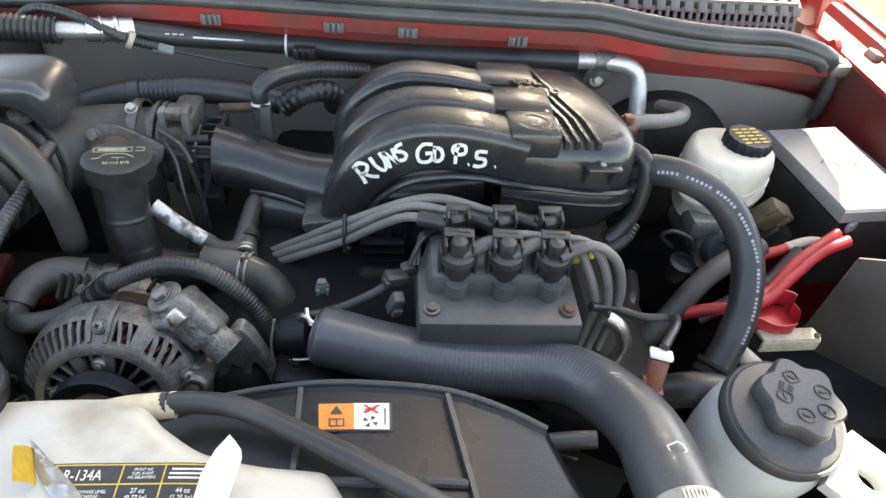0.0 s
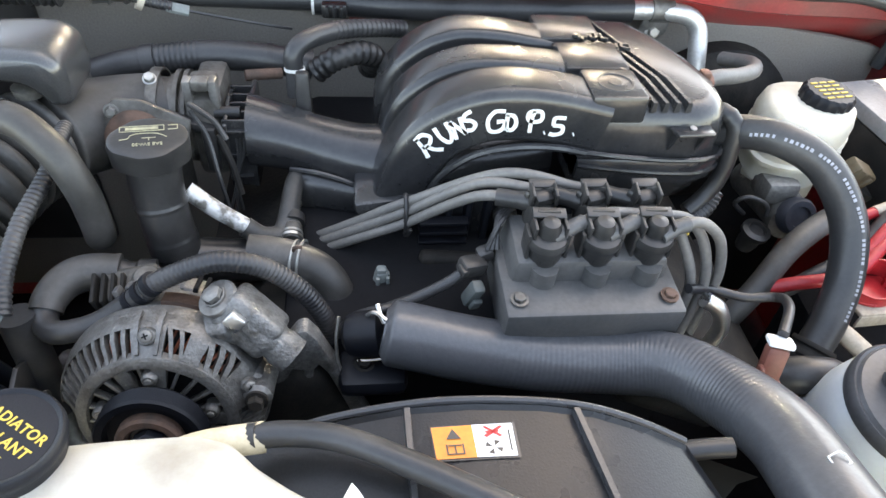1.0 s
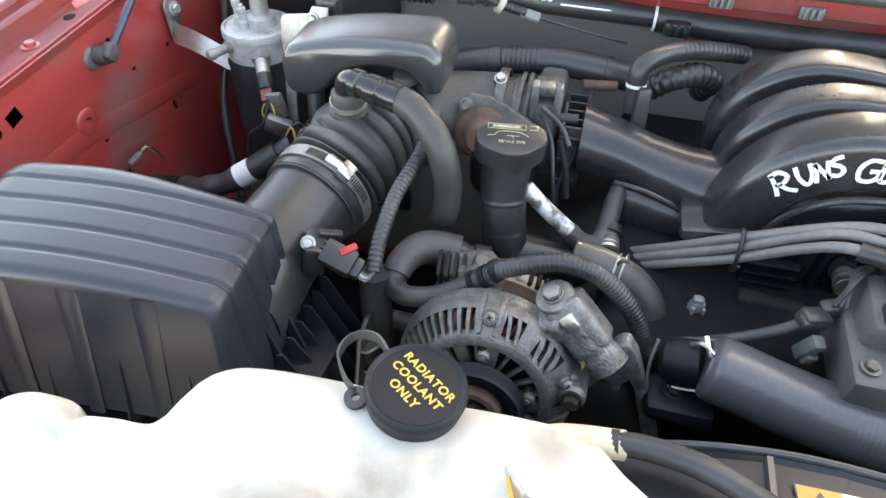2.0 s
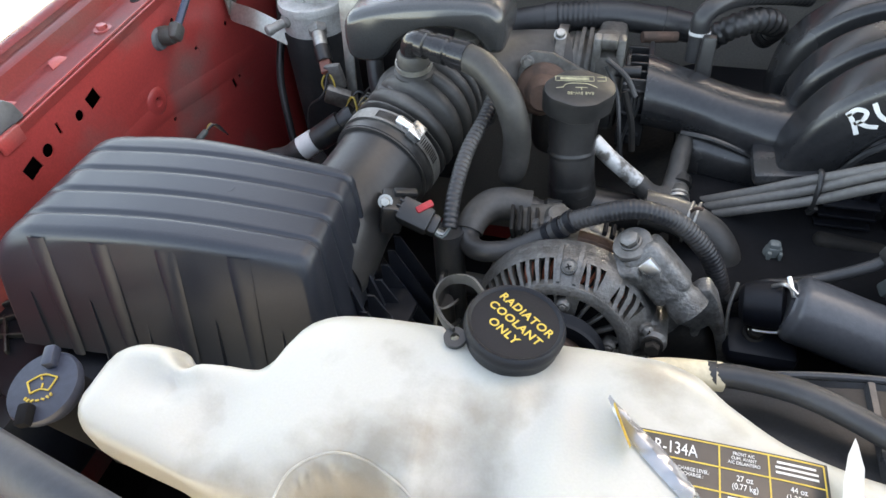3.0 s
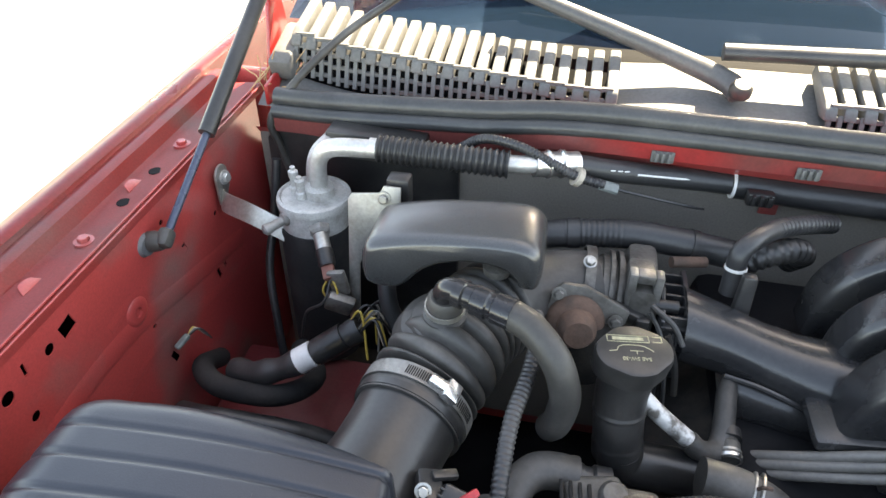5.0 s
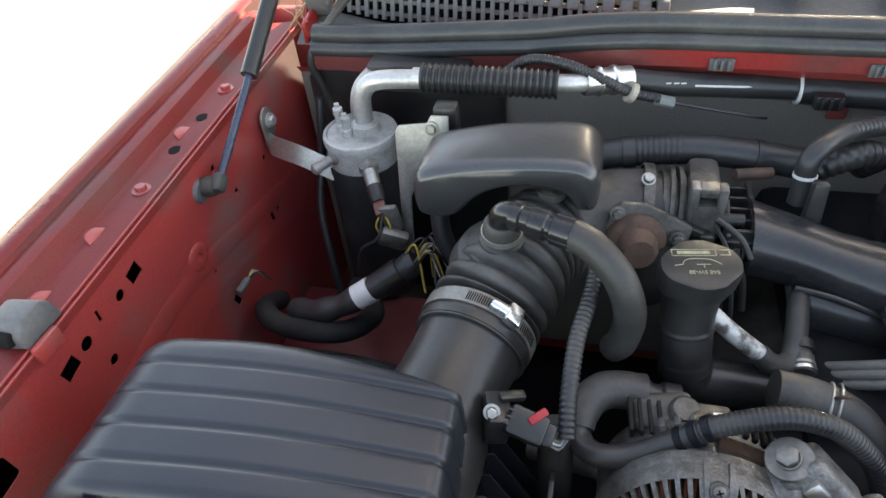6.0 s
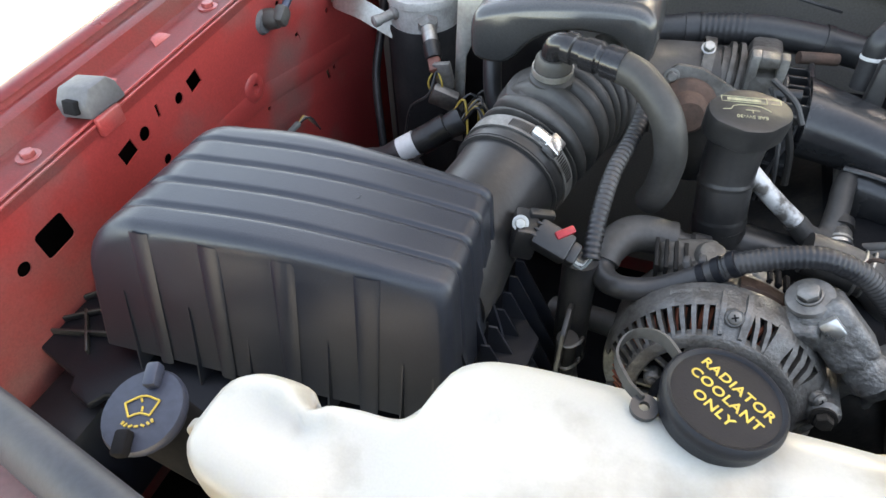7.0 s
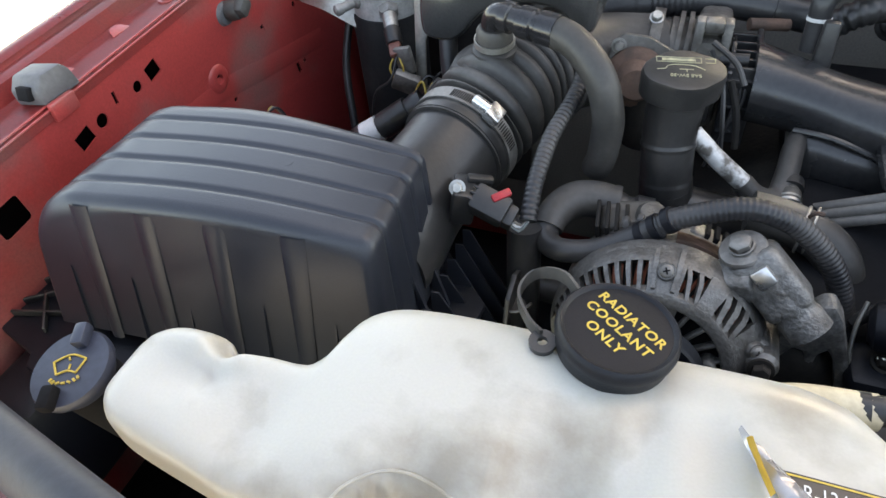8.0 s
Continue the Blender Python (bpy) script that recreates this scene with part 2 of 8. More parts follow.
def tube(bm, pts, r, n=14, step=0.004, rf=None, caps=True, flat=1.0):
    """A pipe of radius r (or rf(s) times r, s the way along it) along a smooth curve."""
    c = spline(pts, step)
    t = [(c[min(i + 1, len(c) - 1)] - c[max(i - 1, 0)]).normalized() for i in range(len(c))]
    u = t[0].orthogonal().normalized()
    rings, s = [], 0.0
    for i, p in enumerate(c):
        if i:
            s += (p - c[i - 1]).length
        u = (u - t[i] * u.dot(t[i])).normalized()
        w = t[i].cross(u)
        k = r * (rf(s) if rf else 1)
        rings.append([p + k * (u * math.cos(2 * math.pi * j / n) + flat * w * math.sin(2 * math.pi * j / n)) for j in range(n)])
    return skin(bm, rings, caps=caps)


def ribbed(pitch, depth):
    return lambda s: 1 + depth * math.sin(2 * math.pi * s / pitch)


def rings_of(pitch, depth):
    """Square-edged corrugation."""
    return lambda s: 1 + depth * max(-1, min(1, 2.2 * math.sin(2 * math.pi * s / pitch)))


def frame_of(axis, hint=(0, 0, 1)):
    a = Vector(axis).normalized()
    h = Vector(hint)
    u = (h - a * h.dot(a))
    u = u.normalized() if u.length > 1e-4 else a.orthogonal().normalized()
    return a, u, a.cross(u)


def lathe(bm, prof, at, axis, n=36, wob=None):
    """A turned shape: prof is (radius, height along axis)."""
    a, u, w = frame_of(axis)
    at = Vector(at)
    rings = [[at + a * h + (u * math.cos(2 * math.pi * j / n) + w * math.sin(2 * math.pi * j / n)) * max(r, 1e-5) * (wob(2 * math.pi * j / n, h) if wob else 1) for j in range(n)] for r, h in prof]
    return skin(bm, rings, caps=False)


def rbox(bm, at, size, rot=None, bevel=0.003, seg=2, taper=(1, 1)):
    """A box with rounded edges; taper scales its top."""
    b = bmesh.new()
    bmesh.ops.create_cube(b, size=1)
    for v in b.verts:
        k = taper if v.co.z > 0 else (1, 1)
        v.co = Vector((v.co.x * size[0] * k[0], v.co.y * size[1] * k[1], v.co.z * size[2]))
    if bevel:
        bmesh.ops.bevel(b, geom=list(b.edges), offset=min(bevel, min(size) * 0.45), segments=seg, profile=0.5, affect="EDGES")
    m = Matrix.Translation(at) @ (rot or Matrix.Identity(4))
    return merge(bm, b, m)


def merge(bm, b, m=Matrix.Identity(4)):
    vs = {v: bm.verts.new(m @ v.co) for v in b.verts}
    for f in b.faces:
        bm.faces.new([vs[v] for v in f.verts])
    b.free()
    return bm


def prism(bm, outline, at, ux, uy, depth, bevel=0.0, seg=2):
    """A plate: an outline in the plane of ux and uy, thickened along their normal."""
    ux, uy = Vector(ux).normalized(), Vector(uy).normalized()
    nz = ux.cross(uy).normalized()
    b = bmesh.new()
    f = b.faces.new([b.verts.new(ux * x + uy * y) for x, y in outline])
    r = bmesh.ops.extrude_face_region(b, geom=[f])
    for v in r["geom"]:
        if isinstance(v, bmesh.types.BMVert):
            v.co += nz * depth
    if bevel:
        bmesh.ops.bevel(b, geom=list(b.edges), offset=bevel, segments=seg, profile=0.5, affect="EDGES", clamp_overlap=True)
    return merge(bm, b, Matrix.Translation(at))


def rot_to(z, x=(1, 0, 0)):
    """Turn that takes the z axis along z, and x as near to x as may be."""
    z = Vector(z).normalized()
    x = Vector(x)
    x = (x - z * x.dot(z)).normalized()
    y = z.cross(x)
    return Matrix((x, y, z)).transposed().to_4x4()


def part(name, bm, material, parent=None, label="", sharp=38):
    """Links a bmesh as one mesh object under a thing or a part."""
    bmesh.ops.recalc_face_normals(bm, faces=list(bm.faces))
    lim = radians(sharp)
    for f in bm.faces:
        f.smooth = True
    for e in bm.edges:
        if len(e.link_faces) == 2 and e.calc_face_angle(0) > lim:
            e.smooth = False
    me = bpy.data.meshes.new(name)
    bm.to_mesh(me)
    bm.free()
    me.materials.append(material)
    ob = new(name, me)
    if parent:
        ob.parent = parent
        ob.matrix_parent_inverse = base_of(parent).inverted()
    if label:
        ob["label"] = label
    return ob


def base_of(ob):
    return Matrix.Translation(ob.location) if ob.type == "EMPTY" else Matrix.Identity(4)


def thing(name, at, label, category, group="", kind=""):
    e = new(name)
    e.location = at
    e.empty_display_size = 0.02
    return tagged(e, label, category, group, kind)


def B():
    return bmesh.new()


def words(name, text, size, m, material, parent, spread=1.0, depth=0.0003, bold=0.0):
    """Lettering in the built-in font, laid with its centre at the pose m."""
    c = bpy.data.curves.new(name, "FONT")
    c.body, c.size, c.align_x, c.align_y, c.extrude, c.space_character = text, size, "CENTER", "CENTER", depth, spread
    c.offset = bold
    tmp = bpy.data.objects.new(name, c)
    me = bpy.data.meshes.new_from_object(tmp)
    bpy.data.objects.remove(tmp)
    bpy.data.curves.remove(c)
    me.transform(m)
    me.materials.clear()
    me.materials.append(material)
    ob = new(name, me)
    ob.parent = parent
    ob.matrix_parent_inverse = base_of(parent).inverted()
    return ob


def bolt(bm, at, axis, r=0.005, h=0.004, flange=1.5):
    lathe(bm, [(0, 0), (r * flange, 0), (r * flange, h * 0.3), (r * 1.02, h * 0.35)], at, axis, 20)
    lathe(bm, [(r, h * 0.3), (r, h * 0.9), (r * 0.85, h), (0, h)], at, axis, 6)
    return bm


# ---- ground ----
def sheet(name, x0, y0, x1, y1, z, material, n=1):
    bm = B()
    skin(bm, [[V(x0 + (x1 - x0) * i / n, y0, z) for i in range(n + 1)], [V(x0 + (x1 - x0) * i / n, y1, z) for i in range(n + 1)]], closed=False)
    return part(name, bm, material)


tagged(sheet("ground", -300, -300, 300, 300, 0, CONCRETE), "pale concrete driveway in bright daylight", "ground", kind="structure")
tagged(sheet("lawn", 2.2, 2.9, 30, 4.35, 0.02, GRASSM), "sunlit green and yellow grass verge", "grass", kind="structure")
tagged(sheet("road", 2.2, 4.35, 40, 30, 0.024, ASPHALT), "dark grey asphalt road beside the verge", "road", kind="structure")


# ---- truck body ----
truck = thing("truck_body", (0, 0.5, 0), "red pickup truck with its engine bay open", "vehicle", kind="structure")


def rail(y):
    return 0.953 + 0.05 * y


def holed(name, outline, holes, x, thick, material, parent):
    """A flat panel in the plane x with holes that go through it."""
    bm = B()
    for loop in (outline, *holes):
        vs = [bm.verts.new((x, y, z)) for y, z in loop]
        for a, b in zip(vs, vs[1:] + vs[:1]):
            bm.edges.new((a, b))
    bmesh.ops.triangle_fill(bm, use_beauty=True, edges=list(bm.edges))
    r = bmesh.ops.extrude_face_region(bm, geom=list(bm.faces))
    for v in r["geom"]:
        if isinstance(v, bmesh.types.BMVert):
            v.co.x -= thick
    return part(name, bm, material, parent)


def disc(y, z, r, n=18, sq=1.0):
    return [(y + r * math.cos(2 * math.pi * i / n), z + sq * r * math.sin(2 * math.pi * i / n)) for i in range(n)]


def quad(y, z, a, b, turn=0.0):
    c, s = math.cos(turn), math.sin(turn)
    return [(y + u * a * c - v * b * s, z + u * a * s + v * b * c) for u, v in ((-1, -1), (1, -1), (1, 1), (-1, 1))]


def soft_quad(y, z, a, b, turn, r=0.16):
    q = quad(y, z, a, b, turn)
    out = []
    for i in range(4):
        p, c, n = (V(*q[(i + k) % 4], 0) for k in (-1, 0, 1))
        u, w = c.lerp(p, r), c.lerp(n, r)
        out += [tuple(((1 - s) ** 2 * u + 2 * s * (1 - s) * c + s * s * w)[:2]) for s in (0, 0.3, 0.7, 1)]
    return out


HOLES = [quad(0.490, 0.948, 0.0085, 0.0075, 0.25), disc(0.466, 0.944, 0.0055), quad(0.438, 0.9485, 0.0018, 0.006), disc(0.416, 0.939, 0.0065),
         quad(0.393, 0.9355, 0.009, 0.0075, 0.25), disc(0.429, 0.903, 0.005), soft_quad(0.302, 0.922, 0.0145, 0.013, 0.1), disc(0.269, 0.918, 0.006),
         disc(0.569, 0.894, 0.0045, sq=1.5), quad(0.665, 0.905, 0.003, 0.006, 0.3), disc(0.64, 0.955, 0.0035), disc(0.70, 0.86, 0.004), disc(0.585, 0.860, 0.003), disc(0.735, 0.905, 0.0035), quad(0.715, 0.83, 0.003, 0.007, 0.2), quad(0.73, 0.835, 0.0025, 0.006, 0.1), quad(0.60, 0.80, 0.004, 0.009, 0.4)]
ys = [0.02 + 0.045 * i for i in range(20)]
apron = holed("inner_fender", [(0.02, 0.60), (0.875, 0.60)] + [(y, rail(y)) for y in reversed(ys)], HOLES, -0.711, 0.0015, RED, truck)

# raised boss round one hole, pressed beads on the apron
bm = B()
lathe(bm, [(0.0050, 0.0), (0.0055, 0.0022), (0.0105, 0.0030), (0.0150, 0.0012), (0.0165, 0.0)], (-0.711, 0.569, 0.894), (1, 0, 0), 32)
part("hole_boss", bm, RED, truck)
bm = B()
for pts, r in (([(0.34, 0.79), (0.40, 0.855), (0.47, 0.878), (0.56, 0.880), (0.66, 0.862), (0.78, 0.84)], 0.016), ([(0.50, 0.82), (0.58, 0.835), (0.68, 0.815), (0.8, 0.79)], 0.012), ([(0.53, 0.905), (0.565, 0.912), (0.60, 0.90)], 0.012), ([(0.62, 0.90), (0.70, 0.895), (0.8, 0.88)], 0.008)):
    tube(bm, [(-0.712, y, z) for y, z in pts], r, 16, 0.012)
for v in bm.verts:
    v.co.x = -0.7125 + (v.co.x + 0.711) * 0.17
part("pressed_bead", bm, RED, truck)


def swept(name, prof, y0, y1, material, parent, n=18, side=1, label="", dx=0.0, dz=0.0):
    """A body panel: prof(y) gives its (x, z) line, swept along y."""
    bm = B()
    skin(bm, [[V(x * side + dx, y0 + (y1 - y0) * i / n, z + dz) for x, z in prof(y0 + (y1 - y0) * i / n)] for i in range(n + 1)], closed=False)
    bmesh.ops.solidify(bm, geom=list(bm.faces), thickness=0.0012)
    return part(name, bm, material, parent, label)


def ledge(y):
    r = rail(y)
    return [(-0.7095, r - 0.006), (-0.711, r + 0.001), (-0.716, r + 0.003), (-0.750, r - 0.001), (-0.757, r + 0.001), (-0.7635, r + 0.014), (-0.770, r + 0.016), (-0.782, r + 0.013), (-0.786, r + 0.018)]


def skinfender(y):
    r = rail(y)
    return [(-0.784, r + 0.0175), (-0.789, r + 0.020), (-0.800, r + 0.019), (-0.822, r + 0.008), (-0.848, r - 0.025), (-0.870, r - 0.09), (-0.885, r - 0.25), (-0.88, 0.45), (-0.86, 0.30)]


OFF = -0.085
for side, nm in ((1, "fender_rail"), (-1, "fender_rail")):
    swept(nm, ledge, 0.02, 0.90 if side > 0 else 1.0, RED, truck, side=side, dx=0 if side > 0 else OFF, dz=0 if side > 0 else -0.012)
for side in (1, -1):
    swept("fender", skinfender, -0.05, 1.6, REDSHINY, truck, side=side, dx=0 if side > 0 else OFF, dz=0 if side > 0 else -0.012)
# far inner fender: shade under the fender edge is put into its darker red
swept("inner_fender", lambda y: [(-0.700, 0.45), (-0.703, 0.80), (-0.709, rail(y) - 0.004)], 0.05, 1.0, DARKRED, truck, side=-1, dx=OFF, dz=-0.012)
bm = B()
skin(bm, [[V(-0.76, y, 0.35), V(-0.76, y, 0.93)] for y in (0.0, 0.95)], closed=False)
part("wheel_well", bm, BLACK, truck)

for a, b in ((-0.7102, 0.0022), (-0.7145, 0.0042)):
    part("rail_seam", tube(B(), [(a, y, rail(y) + b) for y in (0.03, 0.2, 0.385, 0.41, 0.6, 0.89)], 0.0011, 6, 0.03), RED, truck)
# ledge details: bolts, holes' dark rims, upturned tabs
for y in (0.739, 0.563, 0.33):
    part("rail_bolt", bolt(B(), (-0.735, y, rail(y) + 0.0005), (0, 0, 1), 0.0055, 0.006, 1.7), RED, truck)
for y in (0.684, 0.626, 0.80):
    bm = B()
    lathe(bm, [(0, 0.0009), (0.0070, 0.0009), (0.0072, 0)], (-0.735, y, rail(y) + 0.0005), (0, 0, 1), 22)
    part("rail_hole", bm, BLACK, truck)
for y in (0.655, 0.425, 0.50):
    bm = B()
    prism(bm, [(-0.012, 0), (0.012, 0), (0.008, 0.008), (0.004, 0.0105), (-0.004, 0.0105), (-0.008, 0.008)], (-0.7405, y, rail(y) - 0.001), (0, 1, 0), (-0.92, 0, 0.40), 0.0015, 0.0006)
    part("rail_tab", bm, RED, truck)
bm = B()
rbox(bm, (-0.7085, 0.388, rail(0.388) - 0.001), (0.006, 0.026, 0.016), None, 0.002)
part("rail_clip", bm, RED, truck)

# firewall, flange under the seal, grey pad
def seal_at(x):
    """Line of the cowl's front lip: y and z across the truck."""
    z = np.interp(x, [-0.70, -0.59, -0.40, -0.34, -0.30, -0.20, 0.0, 0.26, 0.34, 0.38, 0.46, 0.55, 0.62, 0.70], [0.997, 1.0015, 1.0165, 1.024, 1.0275, 1.0265, 1.023, 1.021, 1.009, 1.0035, 0.998, 0.994, 0.986, 0.975])
    return 0.822 + 0.10 * max(0.0, abs(x) - 0.30) ** 1.5, float(z)


xs = [-0.70 + 0.0331 * i for i in range(41)]
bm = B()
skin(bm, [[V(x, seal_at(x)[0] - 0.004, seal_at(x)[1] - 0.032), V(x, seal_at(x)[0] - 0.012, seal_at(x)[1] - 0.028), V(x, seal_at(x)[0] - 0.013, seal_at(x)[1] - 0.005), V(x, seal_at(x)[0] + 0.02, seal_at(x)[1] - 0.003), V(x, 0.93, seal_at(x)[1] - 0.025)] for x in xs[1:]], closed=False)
part("cowl_flange", bm, FLANGE, truck, "red painted cowl flange, grime and seal shadow in its colour")
bm = B()
skin(bm, [[V(x, 0.895, 0.40), V(x, seal_at(x)[0] + 0.07, seal_at(x)[1] - 0.10), V(x, seal_at(x)[0] + 0.012, seal_at(x)[1] - 0.050), V(x, seal_at(x)[0] - 0.003, seal_at(x)[1] - 0.030)] for x in xs], closed=False)
part("firewall", bm, RED, truck)
bm = B()
outline = [(-0.702, 0.50), (0.638, 0.50), (0.641, 0.86), (0.640, 0.890), (0.628, 0.908), (0.605, 0.917), (0.55, 0.927), (0.496, 0.934), (0.45, 0.941), (0.38, 0.953), (0.30, 0.965), (0.10, 0.977), (-0.30, 0.982), (-0.45, 0.973), (-0.52, 0.971), (-0.60, 0.970), (-0.66, 0.967), (-0.70, 0.957)]
prism(bm, outline, (0, 0.862, 0), (1, 0, 0), (0, 0, 1), 0.012, 0.004)
part("insulation_pad", bm, PAD, truck, "dusty grey firewall insulation pad")
# added black sheet that stands for the shade behind the brake parts
bm = B()
rbox(bm, (0.42, 0.846, 0.60), (0.44, 0.008, 0.30), None, 0.003)
part("depth_shade_sheet", bm, FOAM, truck, "black sheet low on the firewall, standing for shade in the depth")
bm = B()
prism(bm, [(-0.690, 0.60), (-0.436, 0.60), (-0.438, 0.955), (-0.452, 0.985), (-0.470, 0.988), (-0.58, 0.978), (-0.670, 0.968), (-0.686, 0.955)], (0, 0.852, 0), (1, 0, 0), (0, 0, 1), 0.010, 0.004)
part("heater_cover", bm, PLASTIC, truck, "black plastic heater cover on the firewall")
bm = B()
rbox(bm, (-0.527, 0.806, 0.983), (0.116, 0.034, 0.032), Euler((0, 0.02, 0)).to_matrix().to_4x4(), 0.003)
part("heater_cover", bm, PLASTIC, truck, "black plastic heater cover on the firewall")
for x, z in ((-0.213, 1.008), (-0.068, 1.006), (0.022, 1.004), (0.160, 1.000)):
    bm = B()
    y = seal_at(x)[0] - 0.0155
    rbox(bm, (x, y, z - 0.004), (0.024, 0.003, 0.013), None, 0.001)
    for k in (-1, 0, 1):
        rbox(bm, (x + k * 0.0065, y - 0.003, z - 0.003), (0.0035, 0.006, 0.011), None, 0.001)
    part("seal_clip", bm, COWL, truck, "grey plastic seal clip")
bm = B()
lathe(bm, [(0, 0.004), (0.004, 0.003), (0.005, 0)], (0.443, 0.824, 0.972), (0, -1, 0), 14)
part("flange_plug", bm, INKWHITE, truck)
for x, z, w in ((-0.08, 0.935, 0.02),):
    bm = B()
    rbox(bm, (x, 0.849, z), (w, 0.004, 0.022), None, 0.002)
    part("pad_gap", bm, RED, truck)

# added panel that keeps the sun from behind off the apron's rear end
bm = B()
rbox(bm, (-0.730, 0.925, 0.705), (0.075, 0.012, 0.61), None, 0.004)
part("cowl_sun_stop", bm, RED, truck)

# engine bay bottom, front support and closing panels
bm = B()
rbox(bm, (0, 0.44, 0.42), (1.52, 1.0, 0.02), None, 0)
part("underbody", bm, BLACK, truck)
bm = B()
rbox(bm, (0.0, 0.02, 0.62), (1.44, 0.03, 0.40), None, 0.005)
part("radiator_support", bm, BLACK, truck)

# front upper support: grey cover strip over red panel at the corner
d = V(0.124, -0.021, 0).normalized()
bm = B()
tube(bm, [(-0.80, 0.190, 0.930), (-0.70, 0.178, 0.950), (-0.57, 0.150, 0.978), (-0.44, 0.120, 1.000), (-0.34, 0.100, 1.008), (-0.1, 0.062, 1.012), (0.3, 0.04, 1.008), (0.72, 0.05, 0.985)], 0.014, 16, 0.02, flat=0.75)
part("support_trim", bm, GREYBAR, truck, "blue-grey plastic trim strip")
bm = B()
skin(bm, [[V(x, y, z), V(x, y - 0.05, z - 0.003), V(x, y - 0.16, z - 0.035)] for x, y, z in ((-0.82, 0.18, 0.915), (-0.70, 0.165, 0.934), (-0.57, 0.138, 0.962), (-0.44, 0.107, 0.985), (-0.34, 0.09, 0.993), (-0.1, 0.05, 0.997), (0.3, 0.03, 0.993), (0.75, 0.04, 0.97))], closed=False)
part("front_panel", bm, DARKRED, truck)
bm = B()
bolt(bm, (-0.545, 0.105, 0.962), (0, -0.1, 1), 0.008, 0.008, 1.6)
part("panel_bolt", bm, GREYBAR, truck)

# hood standing open above the bay
bm = B()
HOOD = [(-0.76, -0.590), (-0.52, -0.585), (-0.40, -0.578), (0.0, -0.566), (0.610, -0.595), (0.640, -0.575), (0.70, -0.36), (0.735, 0.0), (0.72, 0.74), (-0.80, 0.74), (-0.82, 0.0), (-0.78, -0.36)]
prism(bm, HOOD, (0.038, 1.120, 1.81), (1, 0, 0), (0, 0.174, 0.985), -0.03, 0.008)
part("hood", bm, REDSHINY, truck)
# unseen pale panel under the hood, added as a reflector for the bay
bm = B()
prism(bm, [(x, y) for x, y in HOOD], (0.038, 1.103, 1.81), (1, 0, 0), (0, 0.174, 0.985), 0.012, 0.004)
part("hood_bounce_panel", bm, BOUNCE_LINER, truck, "unseen light grey panel under the hood that bounces light into the bay")

# hinges at the cowl's ends
for s in (-1,):
    bm = B()
    prism(bm, [(0, 0), (0.05, 0.01), (0.075, 0.06), (0.06, 0.12), (0.035, 0.12), (0.02, 0.06)], (s * 0.70 - 0.003, 0.895, 1.00), (0, 1, 0), (0, 0, 1), 0.006, 0.002)
    prism(bm, [(0, 0), (0.07, 0), (0.085, 0.02), (0.03, 0.035), (0.0, 0.03)], (s * 0.685 - 0.004, 0.86, 0.985), (0, 1, 0), (0, 0, 1), 0.006, 0.002)
    part("hood_hinge", bm, REDSHINY, truck)

bm = B()
prism(bm, [(0.978, 0.985), (0.994, 1.015), (0.985, 1.06), (0.935, 1.06), (0.928, 1.035), (0.918, 0.990)], (0.614, 0, 0), (0, 1, 0), (0, 0, 1), 0.008, 0.002)
prism(bm, [(0.935, 0.970), (0.845, 0.984), (0.843, 0.996), (0.856, 1.004), (0.866, 0.996), (0.930, 0.994)], (0.606, 0, 0), (0, 1, 0), (0, 0, 1), 0.010, 0.002)
part("hood_hinge", bm, REDSHINY, truck)
bm = B()
rbox(bm, (0.640, 0.836, 0.972), (0.085, 0.026, 0.018), Euler((0.1, 0, 0.12)).to_matrix().to_4x4(), 0.005)
rbox(bm, (0.672, 0.846, 0.984), (0.030, 0.022, 0.014), Euler((0.1, 0.3, 0.12)).to_matrix().to_4x4(), 0.004)
part("hinge_bracket", bm, OLDALU, truck, "grey bracket at the foot of the hinge")

# ---- hood seal, cowl grille, glass, wipers ----
bm = B()
tube(bm, [(x, seal_at(x)[0] + 0.005, seal_at(x)[1] + 0.0095) for x in xs[1:-3:2]] + [(0.585, 0.829, 0.990), (0.606, 0.829, 0.968), (0.613, 0.831, 0.935), (0.612, 0.835, 0.895)], 0.0118, 14, 0.012, lambda s: 1.0 if s < 1.27 else 0.72)
seal = part("hood_seal", bm, SEAL)
tagged(seal, "black rubber hood seal along the cowl lip", "rubber seal")
bm = B()
tube(bm, [(x, seal_at(x)[0] - 0.009, seal_at(x)[1] - 0.003) for x in xs[1:-3:2]] + [(0.572, 0.823, 0.984), (0.586, 0.824, 0.974)], 0.0085, 12, 0.012)
part("seal_lip", bm, SEAL, seal)

grille = thing("cowl_grille", (0, 0.9, 0.99), "sun-bleached grey plastic cowl vent grille", "grille")


def grille_front(x):
    z = np.interp(x, [-0.68, -0.611, -0.417, -0.30, -0.20, 0.0, 0.10, 0.30, 0.44, 0.56, 0.62], [1.055, 1.041, 1.027, 1.019, 1.026, 1.028, 1.026, 1.018, 1.015, 1.015, 1.012])
    return 0.893 + 0.05 * abs(x) ** 2, float(z) - 0.030


